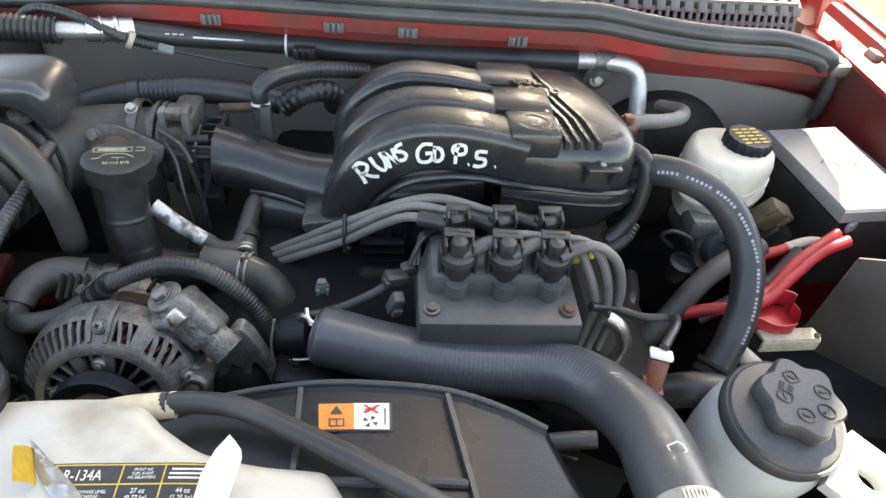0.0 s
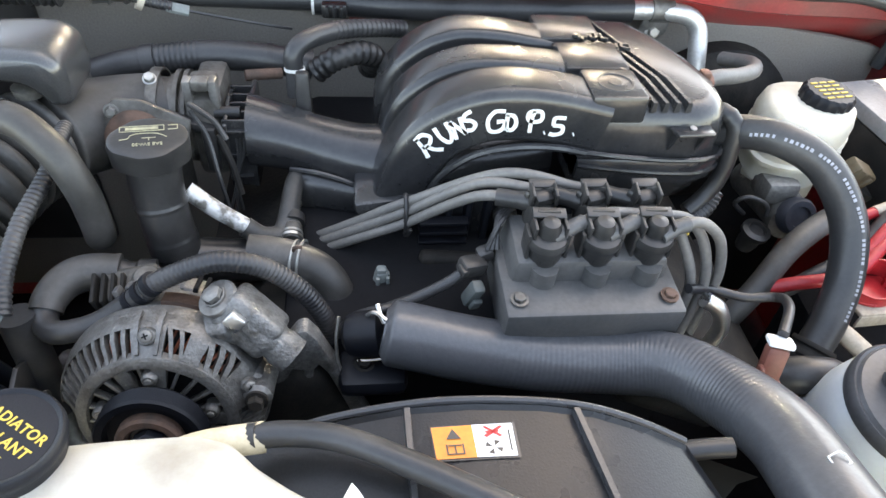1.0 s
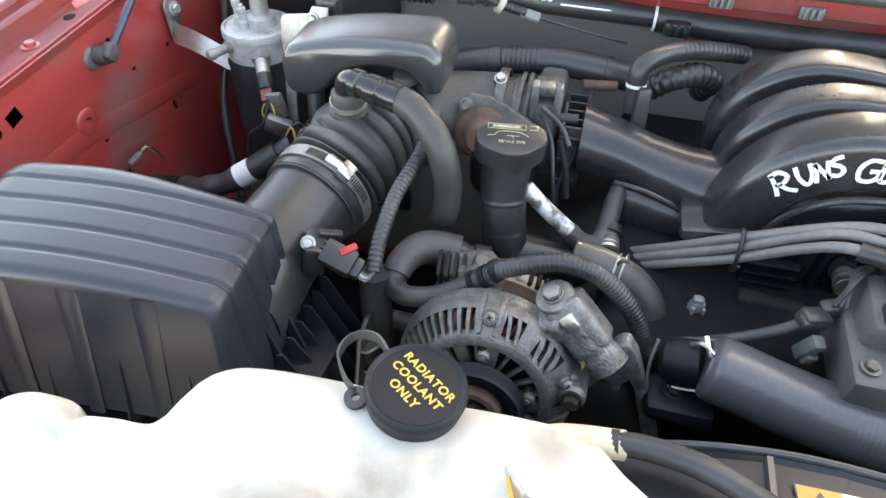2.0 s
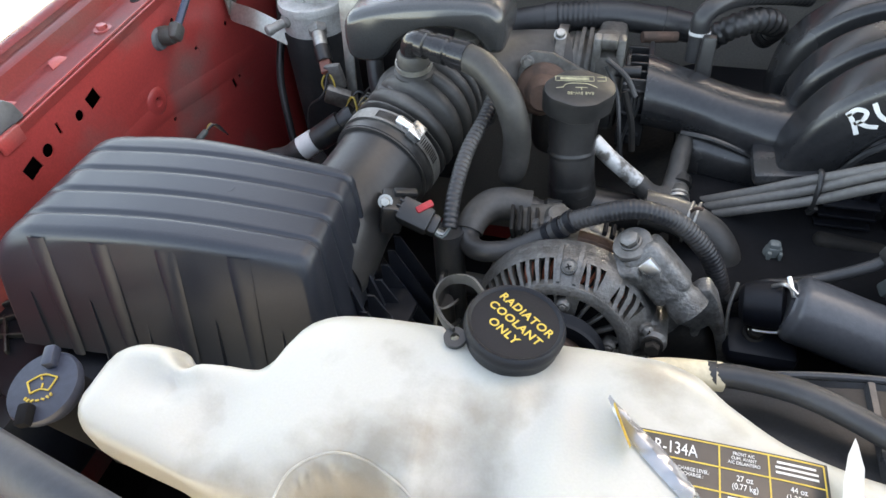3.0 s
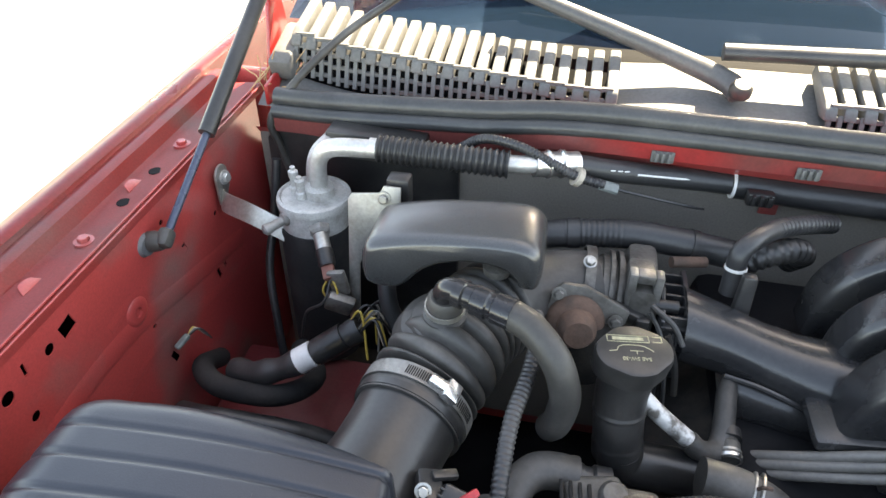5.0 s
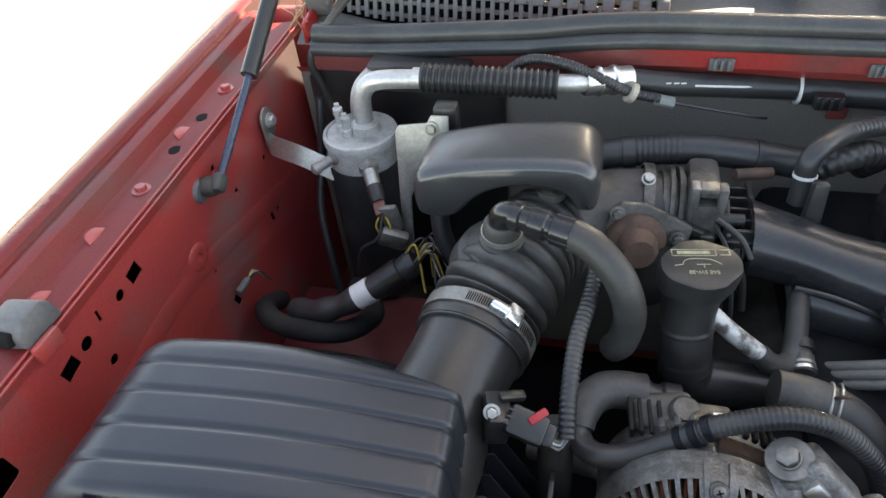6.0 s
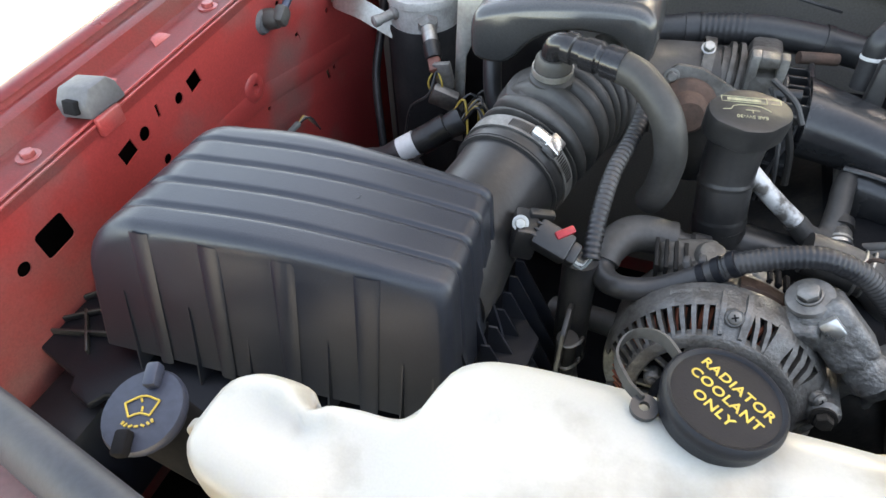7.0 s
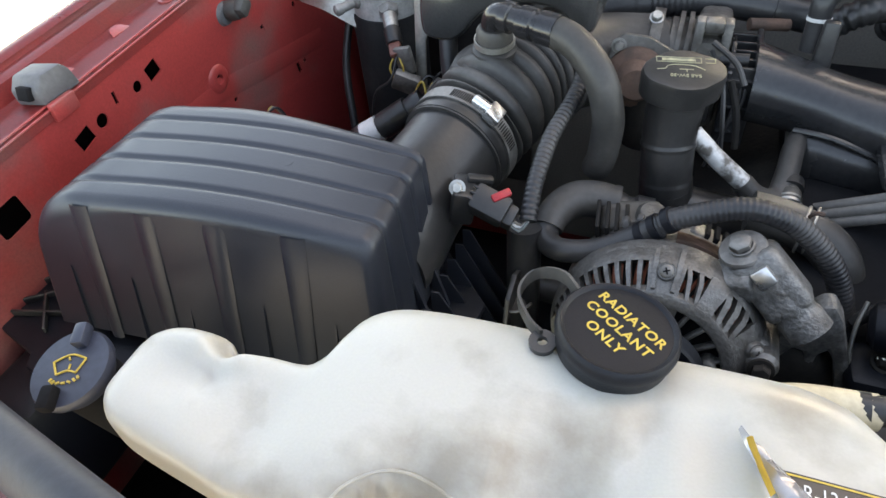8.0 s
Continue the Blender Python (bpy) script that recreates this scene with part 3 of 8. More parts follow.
def vent(x0, x1):
    """Stretch of the grille with a pierced front and louvres on top."""
    w = (x1 - x0)
    cols = max(2, round(abs(w) / 0.0112))
    bm = B()
    for i in range(cols + 1):
        x = x0 + w * i / cols
        y, z = grille_front(x)
        rbox(bm, (x, y, z + 0.012), (0.0050, 0.004, 0.040), Euler((radians(-20), 0, 0)).to_matrix().to_4x4(), 0)
    for k in (-0.010, 0.004, 0.017, 0.030):
        for i in range(0, cols, 2):
            xa, xb = x0 + w * i / cols, x0 + w * min(cols, i + 2) / cols
            y, z = grille_front((xa + xb) / 2)
            rbox(bm, ((xa + xb) / 2, y + k * 0.36, z + 0.010 + k), (abs(xb - xa) + 0.002, 0.0042, 0.0045), None, 0)
    part("mesh_front", bm, COWL, grille)
    nl = max(2, round(abs(w) / 0.0200))
    for i in range(nl + 1):
        x = x0 + w * i / nl
        y, z = grille_front(x)
        bm = B()
        prism(bm, [(0.000, 0.028), (0.006, 0.040), (0.018, 0.046), (0.085, 0.064), (0.09, 0.045), (0.02, 0.024)], (x - 0.0068, y, z - 0.002), (0, 1, 0), (0, 0, 1), 0.0136, 0.0025)
        part("louvre", bm, COWL, grille)
    bm = B()
    skin(bm, [[V(x0 + w * i / 12, grille_front(x0 + w * i / 12)[0] + 0.012, grille_front(x0 + w * i / 12)[1] + 0.028), V(x0 + w * i / 12, grille_front(x0 + w * i / 12)[0] + 0.012, grille_front(x0 + w * i / 12)[1] - 0.03), V(x0 + w * i / 12, grille_front(x0 + w * i / 12)[0] + 0.09, grille_front(x0 + w * i / 12)[1] + 0.03)] for i in range(13)], closed=False)
    part("vent_back", bm, BLACK, grille)


vent(-0.665, -0.270)
vent(0.575, -0.035)
bm = B()
gx = [-0.27 + 0.0240 * i for i in range(11)]
skin(bm, [[V(x, grille_front(x)[0] - 0.02, grille_front(x)[1] - 0.02), V(x, grille_front(x)[0] - 0.004, grille_front(x)[1] - 0.008), V(x, grille_front(x)[0] + 0.004, grille_front(x)[1] + 0.014), V(x, grille_front(x)[0] + 0.05, grille_front(x)[1] + 0.026), V(x, grille_front(x)[0] + 0.10, grille_front(x)[1] + 0.04)] for x in gx], closed=False)
part("plain_cowl", bm, COWL, grille)
bm = B()
skin(bm, [[V(x, seal_at(x)[0] + 0.012, seal_at(x)[1] - 0.008), V(x, grille_front(x)[0] - 0.004, grille_front(x)[1] - 0.012)] for x in xs[:-3]], closed=False)
part("front_lip", bm, COWL, grille)
for s in (-1,):
    bm = B()
    rbox(bm, (s * 0.680, 0.93, 1.035), (0.03, 0.08, 0.03), Euler((0.35, 0, 0)).to_matrix().to_4x4(), 0.006)
    part("end_cap", bm, COWL, grille)

bm = B()
skin(bm, [[V(-0.72, 0.965 + 0.06, 1.045), V(-0.3, 0.965, 1.06), V(0.3, 0.965, 1.06), V(0.64, 0.965 + 0.05, 1.045)], [V(-0.60, 1.62, 1.52), V(-0.25, 1.56, 1.54), V(0.25, 1.56, 1.54), V(0.55, 1.62, 1.52)]], closed=False)
bmesh.ops.solidify(bm, geom=list(bm.faces), thickness=0.005)
glass = part("windscreen", bm, GLASS)
glass.visible_shadow = False
tagged(glass, "windscreen glass with bluish sky reflections", "windscreen", kind="structure")
bm = B()
rbox(bm, (0, 1.5, 0.99), (1.3, 0.9, 0.05), None, 0.02)
part("dashboard", bm, BLACK, truck)
bm = B()
rbox(bm, (0, 2.05, 1.2), (1.5, 0.05, 0.9), None, 0.02)
part("cab_rear", bm, BLACK, truck)


def wiper(pivot, elbow, tip, blade_a, blade_b, label):
    w = thing("wiper", pivot, label, "wiper", "windscreen wipers")
    bm = B()
    lathe(bm, [(0, 0), (0.013, 0), (0.013, 0.008), (0.009, 0.014), (0, 0.015)], pivot, (0, -0.4, 1), 20)
    part("pivot_cap", bm, PLASTIC, w)
    bm = B()
    tube(bm, [pivot, elbow, tip], 0.0125, 12, 0.02, flat=0.8, rf=lambda s: max(0.5, 1.1 - s * 1.3))
    part("arm", bm, COILPL, w)
    bm = B()
    tube(bm, [blade_a, blade_b], 0.0105, 12, 0.03, flat=0.9)
    part("blade", bm, RUBBER, w)
    return w


wiper((-0.128, 0.925, 1.034), (-0.165, 0.955, 1.046), (-0.400, 1.000, 1.112), (-0.33, 1.062, 1.140), (-0.68, 1.125, 1.160), "black wiper arm resting at the foot of the windscreen")
wiper((0.42, 0.93, 1.045), (0.34, 0.950, 1.070), (0.14, 0.955, 1.094), (0.34, 0.965, 1.082), (-0.150, 0.960, 1.068), "black wiper with its blade lying on the windscreen")

# dry leaves and straw in the corner of the cowl
bm = B()
rnd = random.Random(5)
for i in range(14):
    p = V(-0.695 + rnd.uniform(-0.02, 0.03), 0.885 + rnd.uniform(-0.015, 0.03), 1.0 + rnd.uniform(0, 0.004))
    q = p + V(rnd.uniform(-0.03, 0.04), rnd.uniform(-0.02, 0.03), rnd.uniform(0.005, 0.05))
    tube(bm, [p, (p + q) / 2 + V(0.004, 0, 0.006), q], 0.0008, 5, 0.02)
tagged(part("dry_straw", bm, DRYGRASS), "dry straw and leaf stalks caught beside the cowl", "straw", kind="stuff")

# ---- hood strut and washer tube ----
strut = thing("hood_strut", (-0.693, 0.612, 0.952), "thin blue-black gas strut standing up from the apron", "strut")
part("rod", tube(B(), [(-0.691, 0.616, 0.956), (-0.685, 0.722, 1.026)], 0.0042, 12), BLUETUBE, strut)
part("cylinder", tube(B(), [(-0.6855, 0.715, 1.022), (-0.672, 0.935, 1.172)], 0.0090, 14), PLASTIC, strut)
bm = B()
lathe(bm, [(0, 0), (0.010, 0), (0.011, 0.008), (0.009, 0.016), (0, 0.018)], (-0.7105, 0.613, 0.951), (1, 0.1, 0.05), 20)
rbox(bm, (-0.692, 0.617, 0.955), (0.014, 0.020, 0.017), Euler((0.6, 0, 0)).to_matrix().to_4x4(), 0.005)
part("ball_socket", bm, OLDRUB, strut)
bm = B()
lathe(bm, [(0, 0), (0.013, 0.0), (0.011, 0.004), (0, 0.005)], (-0.7112, 0.609, 0.949), (1, 0, 0), 24)
tagged(part("strut_mount", bm, BUMPER), "grey grommet plate on the red apron", "mount")
cable = part("washer_tube", tube(B(), [(-0.66, 0.845, 0.90), (-0.668, 0.838, 0.95), (-0.672, 0.835, 0.985), (-0.64, 0.86, 1.03), (-0.59, 0.90, 1.075), (-0.53, 0.93, 1.115), (-0.47, 0.94, 1.17)], 0.0048, 10, 0.01), OLDRUB)
tagged(cable, "thin black washer tube rising to the hood", "tube")
bump = thing("bump_stop", (-0.728, 0.395, rail(0.395)), "grey rubber hood bump stop with a square socket", "bump stop")
bm = B()
prism(bm, [(-0.021, 0), (0.018, 0), (0.015, 0.016), (0.009, 0.023), (-0.012, 0.023), (-0.021, 0.013)], (-0.712, 0.398, rail(0.395) + 0.0035), (0, 1, 0), (-0.12, 0, 1), -0.034, 0.003)
part("block", bm, BUMPER, bump)
bm = B()
rbox(bm, (-0.728, 0.3755, rail(0.395) + 0.014), (0.012, 0.006, 0.011), Euler((-0.3, 0, 0)).to_matrix().to_4x4(), 0.001)
part("socket", bm, BLACK, bump)
bump2 = copy_thing(bump, pose(0.643, 0.395, rail(0.395) - 0.012, 0, 0, 180))


# ---- air filter box ----
def air_box():
    box = thing("air_filter_box", (-0.51, 0.34, 0.84), "black plastic air filter box with a ribbed lid", "air box")
    ztop, yf, yb = 0.982, 0.285, 0.417

    def place(x, y, z):
        v = max(0.0, min(1.0, (y - yf) / (yb - yf)))
        return V(x, y + 0.075 * (x + 0.6) * (1 - v), z)

    def right_end(y):
        """The lid's right end; its far corner is cut off slantwise."""
        return -0.390 - 0.004 * (y - yf) / 0.1 - 3.6 * max(0.0, y - 0.3945)

    def section(y, d, drop):
        """Line over the lid at y: up the left side, across, down the right."""
        x0, x1, zt = -0.650 + d, right_end(y) - d, ztop - drop
        out = []
        for k in range(5):
            z = 0.868 + (zt - 0.048 - 0.868) * k / 5
            out.append((x0 - 0.08 * (zt - 0.04 - z), z))
        for k in range(11):
            a = math.pi / 2 * k / 10
            out.append((x0 + 0.052 * (1 - math.cos(a)), zt - 0.048 + 0.044 * math.sin(a)))
        n = 16
        for k in range(1, n):
            u = k / n
            out.append((x0 + 0.052 + (x1 - 0.010 - x0 - 0.052) * u, zt - 0.004 + 0.006 * math.sin(math.pi * u) - 0.0015 * u * u))
        for k in range(7):
            a = math.pi / 2 * k / 6
            out.append((x1 - 0.010 + 0.010 * math.sin(a), zt - 0.0155 + 0.010 * math.cos(a)))
        for k in range(1, 6):
            z = zt - 0.0155 + (0.868 - zt + 0.0155) * k / 5
            out.append((x1 + 0.05 * (zt - 0.0155 - z), z))
        return out

    rings = []

    def add(y, d, drop):
        ring = []
        for x, z in section(y, d, drop):
            yy = y
            if y < 0.33:
                yy -= 0.22 * max(0.0, ztop - 0.012 - z) * (0.33 - y) / 0.045
            ring.append(place(x, yy, z))
        rings.append(ring)

    R = 0.011
    for k in range(8):
        a = math.pi / 2 * k / 7
        add(yf + R * (1 - math.cos(a)), 0.6 * R * (1 - math.sin(a)), R * (1 - math.sin(a)))
    for g in (0.3105, 0.3365, 0.3625, 0.3870):
        for dy, dd in ((-0.0058, 0.0), (-0.0042, 0.0), (-0.0026, 0.0004), (-0.0010, 0.0017), (0.0008, 0.0017), (0.0022, 0.0005), (0.0036, 0.0), (0.0052, 0.0)):
            add(g + dy, dd, dd)
    add(0.3945, 0, 0)
    for k in range(8):
        a = math.pi / 2 * k / 7
        add(yb - 0.020 + 0.020 * math.sin(a), 0.012 * (1 - math.cos(a)), 0.018 * (1 - math.cos(a)))
    bm = B()
    skin(bm, rings, closed=False)
    for r in (rings[0], rings[-1]):
        bm.faces.new([bm.verts.new(p) for p in r])
    bmesh.ops.remove_doubles(bm, verts=list(bm.verts), dist=0.0002)
    lid = part("lid", bm, BOXPL, box, sharp=50)
    # shallow tapered strips down the front face, with a square shoulder at the rim
    for x, w in ((-0.598, 0.0060), (-0.5475, 0.0066), (-0.496, 0.0072), (-0.441, 0.0076)):
        bm = B()
        rows = []
        for t, k in ((0.0, 1.0), (0.004, 1.0), (0.03, 0.92), (0.07, 0.80), (0.108, 0.70)):
            y = 0.2852 - 0.0004 - 0.235 * t
            rows.append([place(x - w * k - 0.001, y + 0.0012, 0.9745 - t), place(x - w * k + 0.0015, y, 0.974 - t), place(x + w * k - 0.0015, y, 0.974 - t), place(x + w * k + 0.001, y + 0.0012, 0.9745 - t)])
        skin(bm, rows, closed=False)
        part("front_channel", bm, BOXPL, lid)
    # thin upright gussets
    for x, h in ((-0.6226, 0.073), (-0.5717, 0.071), (-0.5296, 0.060), (-0.4697, 0.066), (-0.4183, 0.062), (-0.3985, 0.055)):
        bm = B()
        prism(bm, [(0.020, 0), (0.040, 0), (0.0385, h)], (x, 0.2355 + 0.06 * (x + 0.6), 0.852), (0, 1, 0), (0, 0, 1), 0.0014)
        part("gusset", bm, BOXPL, box)
    for y in (0.315, 0.345, 0.372):
        bm = B()
        prism(bm, [(0, 0), (0.012, 0), (0, 0.050)], (-0.3875, y, 0.855), (1, 0, 0), (0, 0, 1), 0.003)
        part("gusset", bm, BOXPL, box)
    # flange and lower tray
    bm = B()
    pts = [(-0.740, 0.275), (-0.722, 0.248), (-0.668, 0.233), (-0.662, 0.222), (-0.640, 0.216), (-0.634, 0.228), (-0.60, 0.232), (-0.36, 0.248), (-0.35, 0.38), (-0.40, 0.43), (-0.69, 0.44), (-0.715, 0.33)]
    prism(bm, pts, (0, 0, 0.846), (1, 0, 0), (0, 1, 0), 0.008, 0.002)
    part("flange", bm, CAPBLK, box)
    bm = B()
    prism(bm, [(-0.740, 0.275), (-0.722, 0.248), (-0.718, 0.252), (-0.733, 0.278), (-0.700, 0.345), (-0.706, 0.348)], (0, 0, 0.854), (1, 0, 0), (0, 1, 0), 0.007, 0.001)
    part("flange_wall", bm, PLASTIC, box)
    for a, b in (((-0.725, 0.262), (-0.66, 0.31)), ((-0.715, 0.258), (-0.655, 0.275)), ((-0.70, 0.285), (-0.67, 0.252)), ((-0.722, 0.285), (-0.672, 0.335))):
        part("flange_rib", rbox(B(), V((a[0] + b[0]) / 2, (a[1] + b[1]) / 2, 0.857), (math.hypot(b[0] - a[0], b[1] - a[1]), 0.0022, 0.006), Euler((0, 0, math.atan2(b[1] - a[1], b[0] - a[0]))).to_matrix().to_4x4(), 0.0006), PLASTIC, box)
    bm = B()
    rbox(bm, (-0.525, 0.338, 0.75), (0.29, 0.17, 0.195), None, 0.015, taper=(1.05, 1.05))
    part("lower_tray", bm, PLASTIC, box)
    bm = B()
    rbox(bm, (-0.672, 0.285, 0.775), (0.060, 0.19, 0.12), None, 0.012)
    part("inlet_snout", bm, CAPBLK, box)
    # thin slanting fins and the outer plate on the tray's side
    for i in range(7):
        bm = B()
        prism(bm, [(0, 0), (0.046, 0.018), (0.050, 0.040), (0.006, 0.128), (0.0, 0.128)], (-0.384, 0.318 + 0.0175 * i, 0.752), (1, 0.10, 0), (0, 0.05, 1), 0.0018)
        part("side_rib", bm, BOXPL, box)
    bm = B()
    prism(bm, [(0.335, 0.74), (0.425, 0.74), (0.440, 0.800), (0.435, 0.850), (0.405, 0.866), (0.385, 0.858), (0.360, 0.80)], (-0.336, 0, 0), (0, 1, 0), (0, 0, 1), 0.004, 0.001)
    part("side_plate", bm, PLASTIC, box)
    bm = B()
    tube(bm, [(-0.331, 0.398, 0.800), (-0.331, 0.396, 0.842)], 0.0085, 14, 0.004)
    part("clip_barrel", bm, PLASTIC, box)
    for z0 in (0.846, 0.818):
        part("latch", tube(B(), [(-0.337, 0.386, z0), (-0.328, 0.382, z0 + 0.003), (-0.321, 0.390, z0 + 0.002), (-0.320, 0.402, z0 - 0.006), (-0.324, 0.408, z0 - 0.020), (-0.332, 0.408, z0 - 0.026)], 0.0013, 6, 0.003), OLDALU, box)
    bm = B()
    lathe(bm, [(0.0042, 0), (0.0042, 0.0006), (0.0036, 0.0006), (0.0036, 0)], place(-0.475, 0.350, ztop + 0.0003), (0, 0, 1), 20)
    part("mould_mark", bm, BOXPL, lid)
    return box


air_box()

# ---- intake duct ----
duct = thing("intake_duct", (-0.405, 0.46, 0.87), "black ribbed rubber intake hose with a steel clamp", "intake hose")
bm = B()
ax = V(0.2113, 0.917, 0.1227).normalized()
c0 = V(-0.4078, 0.4934, 0.9137)
_, ru, rw = frame_of(ax)
SCREW = c0 + ax * 0.0065 + (ru * math.cos(radians(42)) + rw * math.sin(radians(42))) * 0.051
lathe(bm, [(0, -0.130), (0.052, -0.130), (0.050, -0.10), (0.045, -0.075), (0.0425, -0.050), (0.0425, -0.028), (0.0435, -0.012), (0.0475, -0.010), (0.0475, -0.004), (0, -0.004)], c0, ax, 44)
part("sensor_housing", bm, PLASTIC, duct, "smooth dark plastic meter housing")
bm = B()
bel = lambda s: 1 + (0.075 - 0.20 * math.exp(-(((s - 0.024) % 0.0142 - 0.0071) / 0.0027) ** 2) if 0.024 < s < 0.152 else 0.03 if s <= 0.012 else 0.0) - (0.04 if s > 0.155 else 0)
tube(bm, [c0 - ax * 0.012, c0 + ax * 0.022, V(-0.391, 0.545, 0.925), V(-0.378, 0.590, 0.924), V(-0.352, 0.637, 0.917), V(-0.318, 0.668, 0.910), V(-0.272, 0.684, 0.906)], 0.0455, 36, 0.0013, bel)
part("bellows", bm, OLDRUB, duct)
bm = B()
lathe(bm, [(0.047, -0.052), (0.046, -0.030), (0.039, -0.016), (0.0375, -0.013), (0.030, -0.010), (0.0285, -0.006), (0.020, -0.003), (0.018, 0.002), (0, 0.003)], (-0.3935, 0.556, 0.968), (0.05, -0.12, 1), 40)
part("duct_dome", bm, OLDRUB, duct, "smooth rubber dome under the breather spigot")
bm = B()
lathe(bm, [(0.0470, 0.004), (0.0488, 0.004), (0.0488, 0.017), (0.0470, 0.017), (0.0470, 0.004)], c0 - ax * 0.004, ax, 48)
clamp = part("hose_clamp", bm, OLDALU, duct, "shiny slotted worm-drive clamp")
bm = B()
rbox(bm, SCREW, (0.013, 0.017, 0.009), rot_to(SCREW - c0, ax.cross(SCREW - c0)), 0.0015)
lathe(bm, [(0, 0), (0.005, 0), (0.005, 0.014), (0.0035, 0.016), (0, 0.016)], SCREW + (ru * 0.6 - rw * 0.8) * 0.004, ru * 0.5 - rw * 0.85, 12)
part("clamp_screw", bm, BRIGHT, clamp)
bm = B()
for i in range(16):
    a = radians(8 + i * 2.7)
    _, u, w = frame_of(ax)
    p = c0 - ax * 0.004 + ax * 0.0105 + (u * math.cos(a) - w * math.sin(a)) * 0.0489
    p2 = c0 - ax * 0.004 + ax * 0.0105 + (u * math.cos(0.62 - a * 0.8) + w * math.sin(0.62 - a * 0.8)) * 0.0489
    q = c0 + ax * 0.0065 + (u * math.cos(a + 0.55) + w * math.sin(a + 0.55)) * 0.0489
    for s in (p2, q):
        out = (s - c0 - ax * (s - c0).dot(ax)).normalized()
        rbox(bm, s, (0.0008, 0.008, 0.0006), rot_to(out, ax.cross(out)), 0)
part("clamp_slot", bm, BLACK, clamp)
# meter connector with its red lock
bm = B()
rbox(bm, (-0.376, 0.415, 0.924), (0.018, 0.028, 0.028), Euler((0, 0.2, 0.3)).to_matrix().to_4x4(), 0.003)
rbox(bm, (-0.366, 0.426, 0.936), (0.020, 0.008, 0.006), Euler((0, 0.3, 0.5)).to_matrix().to_4x4(), 0.002)
part("meter_flange", bm, PLASTIC, duct)
part("meter_screw", bolt(B(), (-0.3775, 0.4090, 0.939), (0.2, -0.75, 0.6), 0.0040, 0.005), STEEL, duct)
conn = thing("meter_connector", (-0.352, 0.407, 0.91), "black sensor plug with a red locking tab", "connector")
bm = B()
rm = rot_to((0.25, -0.45, 0.85), (0.88, -0.05, -0.40))
rbox(bm, (-0.354, 0.410, 0.927), (0.028, 0.021, 0.017), rm, 0.003)
for k in (-1, 0, 1):
    rbox(bm, V(-0.357, 0.4075, 0.9345) + rm @ V(0, 0.005 * k, 0.0), (0.022, 0.0018, 0.003), rm, 0.0005)
rbox(bm, (-0.339, 0.409, 0.920), (0.009, 0.017, 0.014), rm, 0.003)
part("plug", bm, PLASTIC, conn)
bm = B()
rbox(bm, (-0.3460, 0.4130, 0.9355), (0.015, 0.0060, 0.005), rm @ Euler((0, 0, 0.95)).to_matrix().to_4x4(), 0.0015)
part("lock_tab", bm, REDWIRE, conn)
for i, (mt, o) in enumerate(((INKWHITE, 0), (BEIGE, 0.003), (GREENGREY, -0.003))):
    part("wire", tube(B(), [(-0.337, 0.407 + o, 0.917), (-0.330, 0.406 + o, 0.914), (-0.3245, 0.411 + o * 0.5, 0.920)], 0.0011, 6), mt, conn)
loom = part("wire_loom", tube(B(), [(-0.3255, 0.4095, 0.919), (-0.3265, 0.422, 0.928), (-0.327, 0.440, 0.937), (-0.3255, 0.475, 0.948), (-0.318, 0.515, 0.958), (-0.316, 0.545, 0.967), (-0.319, 0.575, 0.965)], 0.0062, 14, 0.0008, ribbed(0.0042, 0.07)), LOOM)
tagged(loom, "black corrugated wire loom running to the meter plug", "wire loom")

# breather elbow and hose
br = thing("breather_hose", (-0.39, 0.55, 0.975), "black moulded breather hose bending down from a quick fitting", "hose")
bm = B()
lathe(bm, [(0, 0), (0.0185, 0), (0.0185, 0.004), (0.0150, 0.006), (0.0150, 0.020), (0.012, 0.024), (0, 0.024)], (-0.3935, 0.552, 0.970), (0.05, -0.12, 1), 26)
part("spigot", bm, OLDRUB, br)
bm = B()
lathe(bm, [(0.0158, 0.008), (0.0170, 0.008), (0.0170, 0.013), (0.0158, 0.013), (0.0158, 0.008)], (-0.3935, 0.552, 0.970), (0.05, -0.12, 1), 26)
part("clamp_ring", bm, STEEL, br)
part("elbow", tube(B(), [(-0.3935, 0.550, 0.985), (-0.3925, 0.547, 1.000), (-0.385, 0.544, 1.006), (-0.360, 0.536, 1.0065)], 0.0095, 16, 0.003), GLOSS, br)
part("quick_fitting", tube(B(), [(-0.382, 0.543, 1.0055), (-0.335, 0.527, 1.0045)], 0.0122, 20, 0.0015, lambda s: 1.0 if s < 0.008 else 0.82 if s < 0.016 else 1.02 if s < 0.030 else 0.9 if s < 0.034 else 1.04), GLOSS, br, "glossy black quick fitting")
bm = B()
rbox(bm, (-0.3725, 0.5355, 1.003), (0.008, 0.005, 0.010), Euler((0.2, 0.3, -0.3)).to_matrix().to_4x4(), 0.001)
part("white_mark", bm, STICKER, br)
part("hose", tube(B(), [(-0.340, 0.529, 1.0045), (-0.320, 0.520, 1.000), (-0.299, 0.507, 0.983), (-0.289, 0.502, 0.955), (-0.2895, 0.506, 0.928), (-0.292, 0.511, 0.908), (-0.296, 0.518, 0.894)], 0.0122, 20, 0.004), OLDRUB, br)

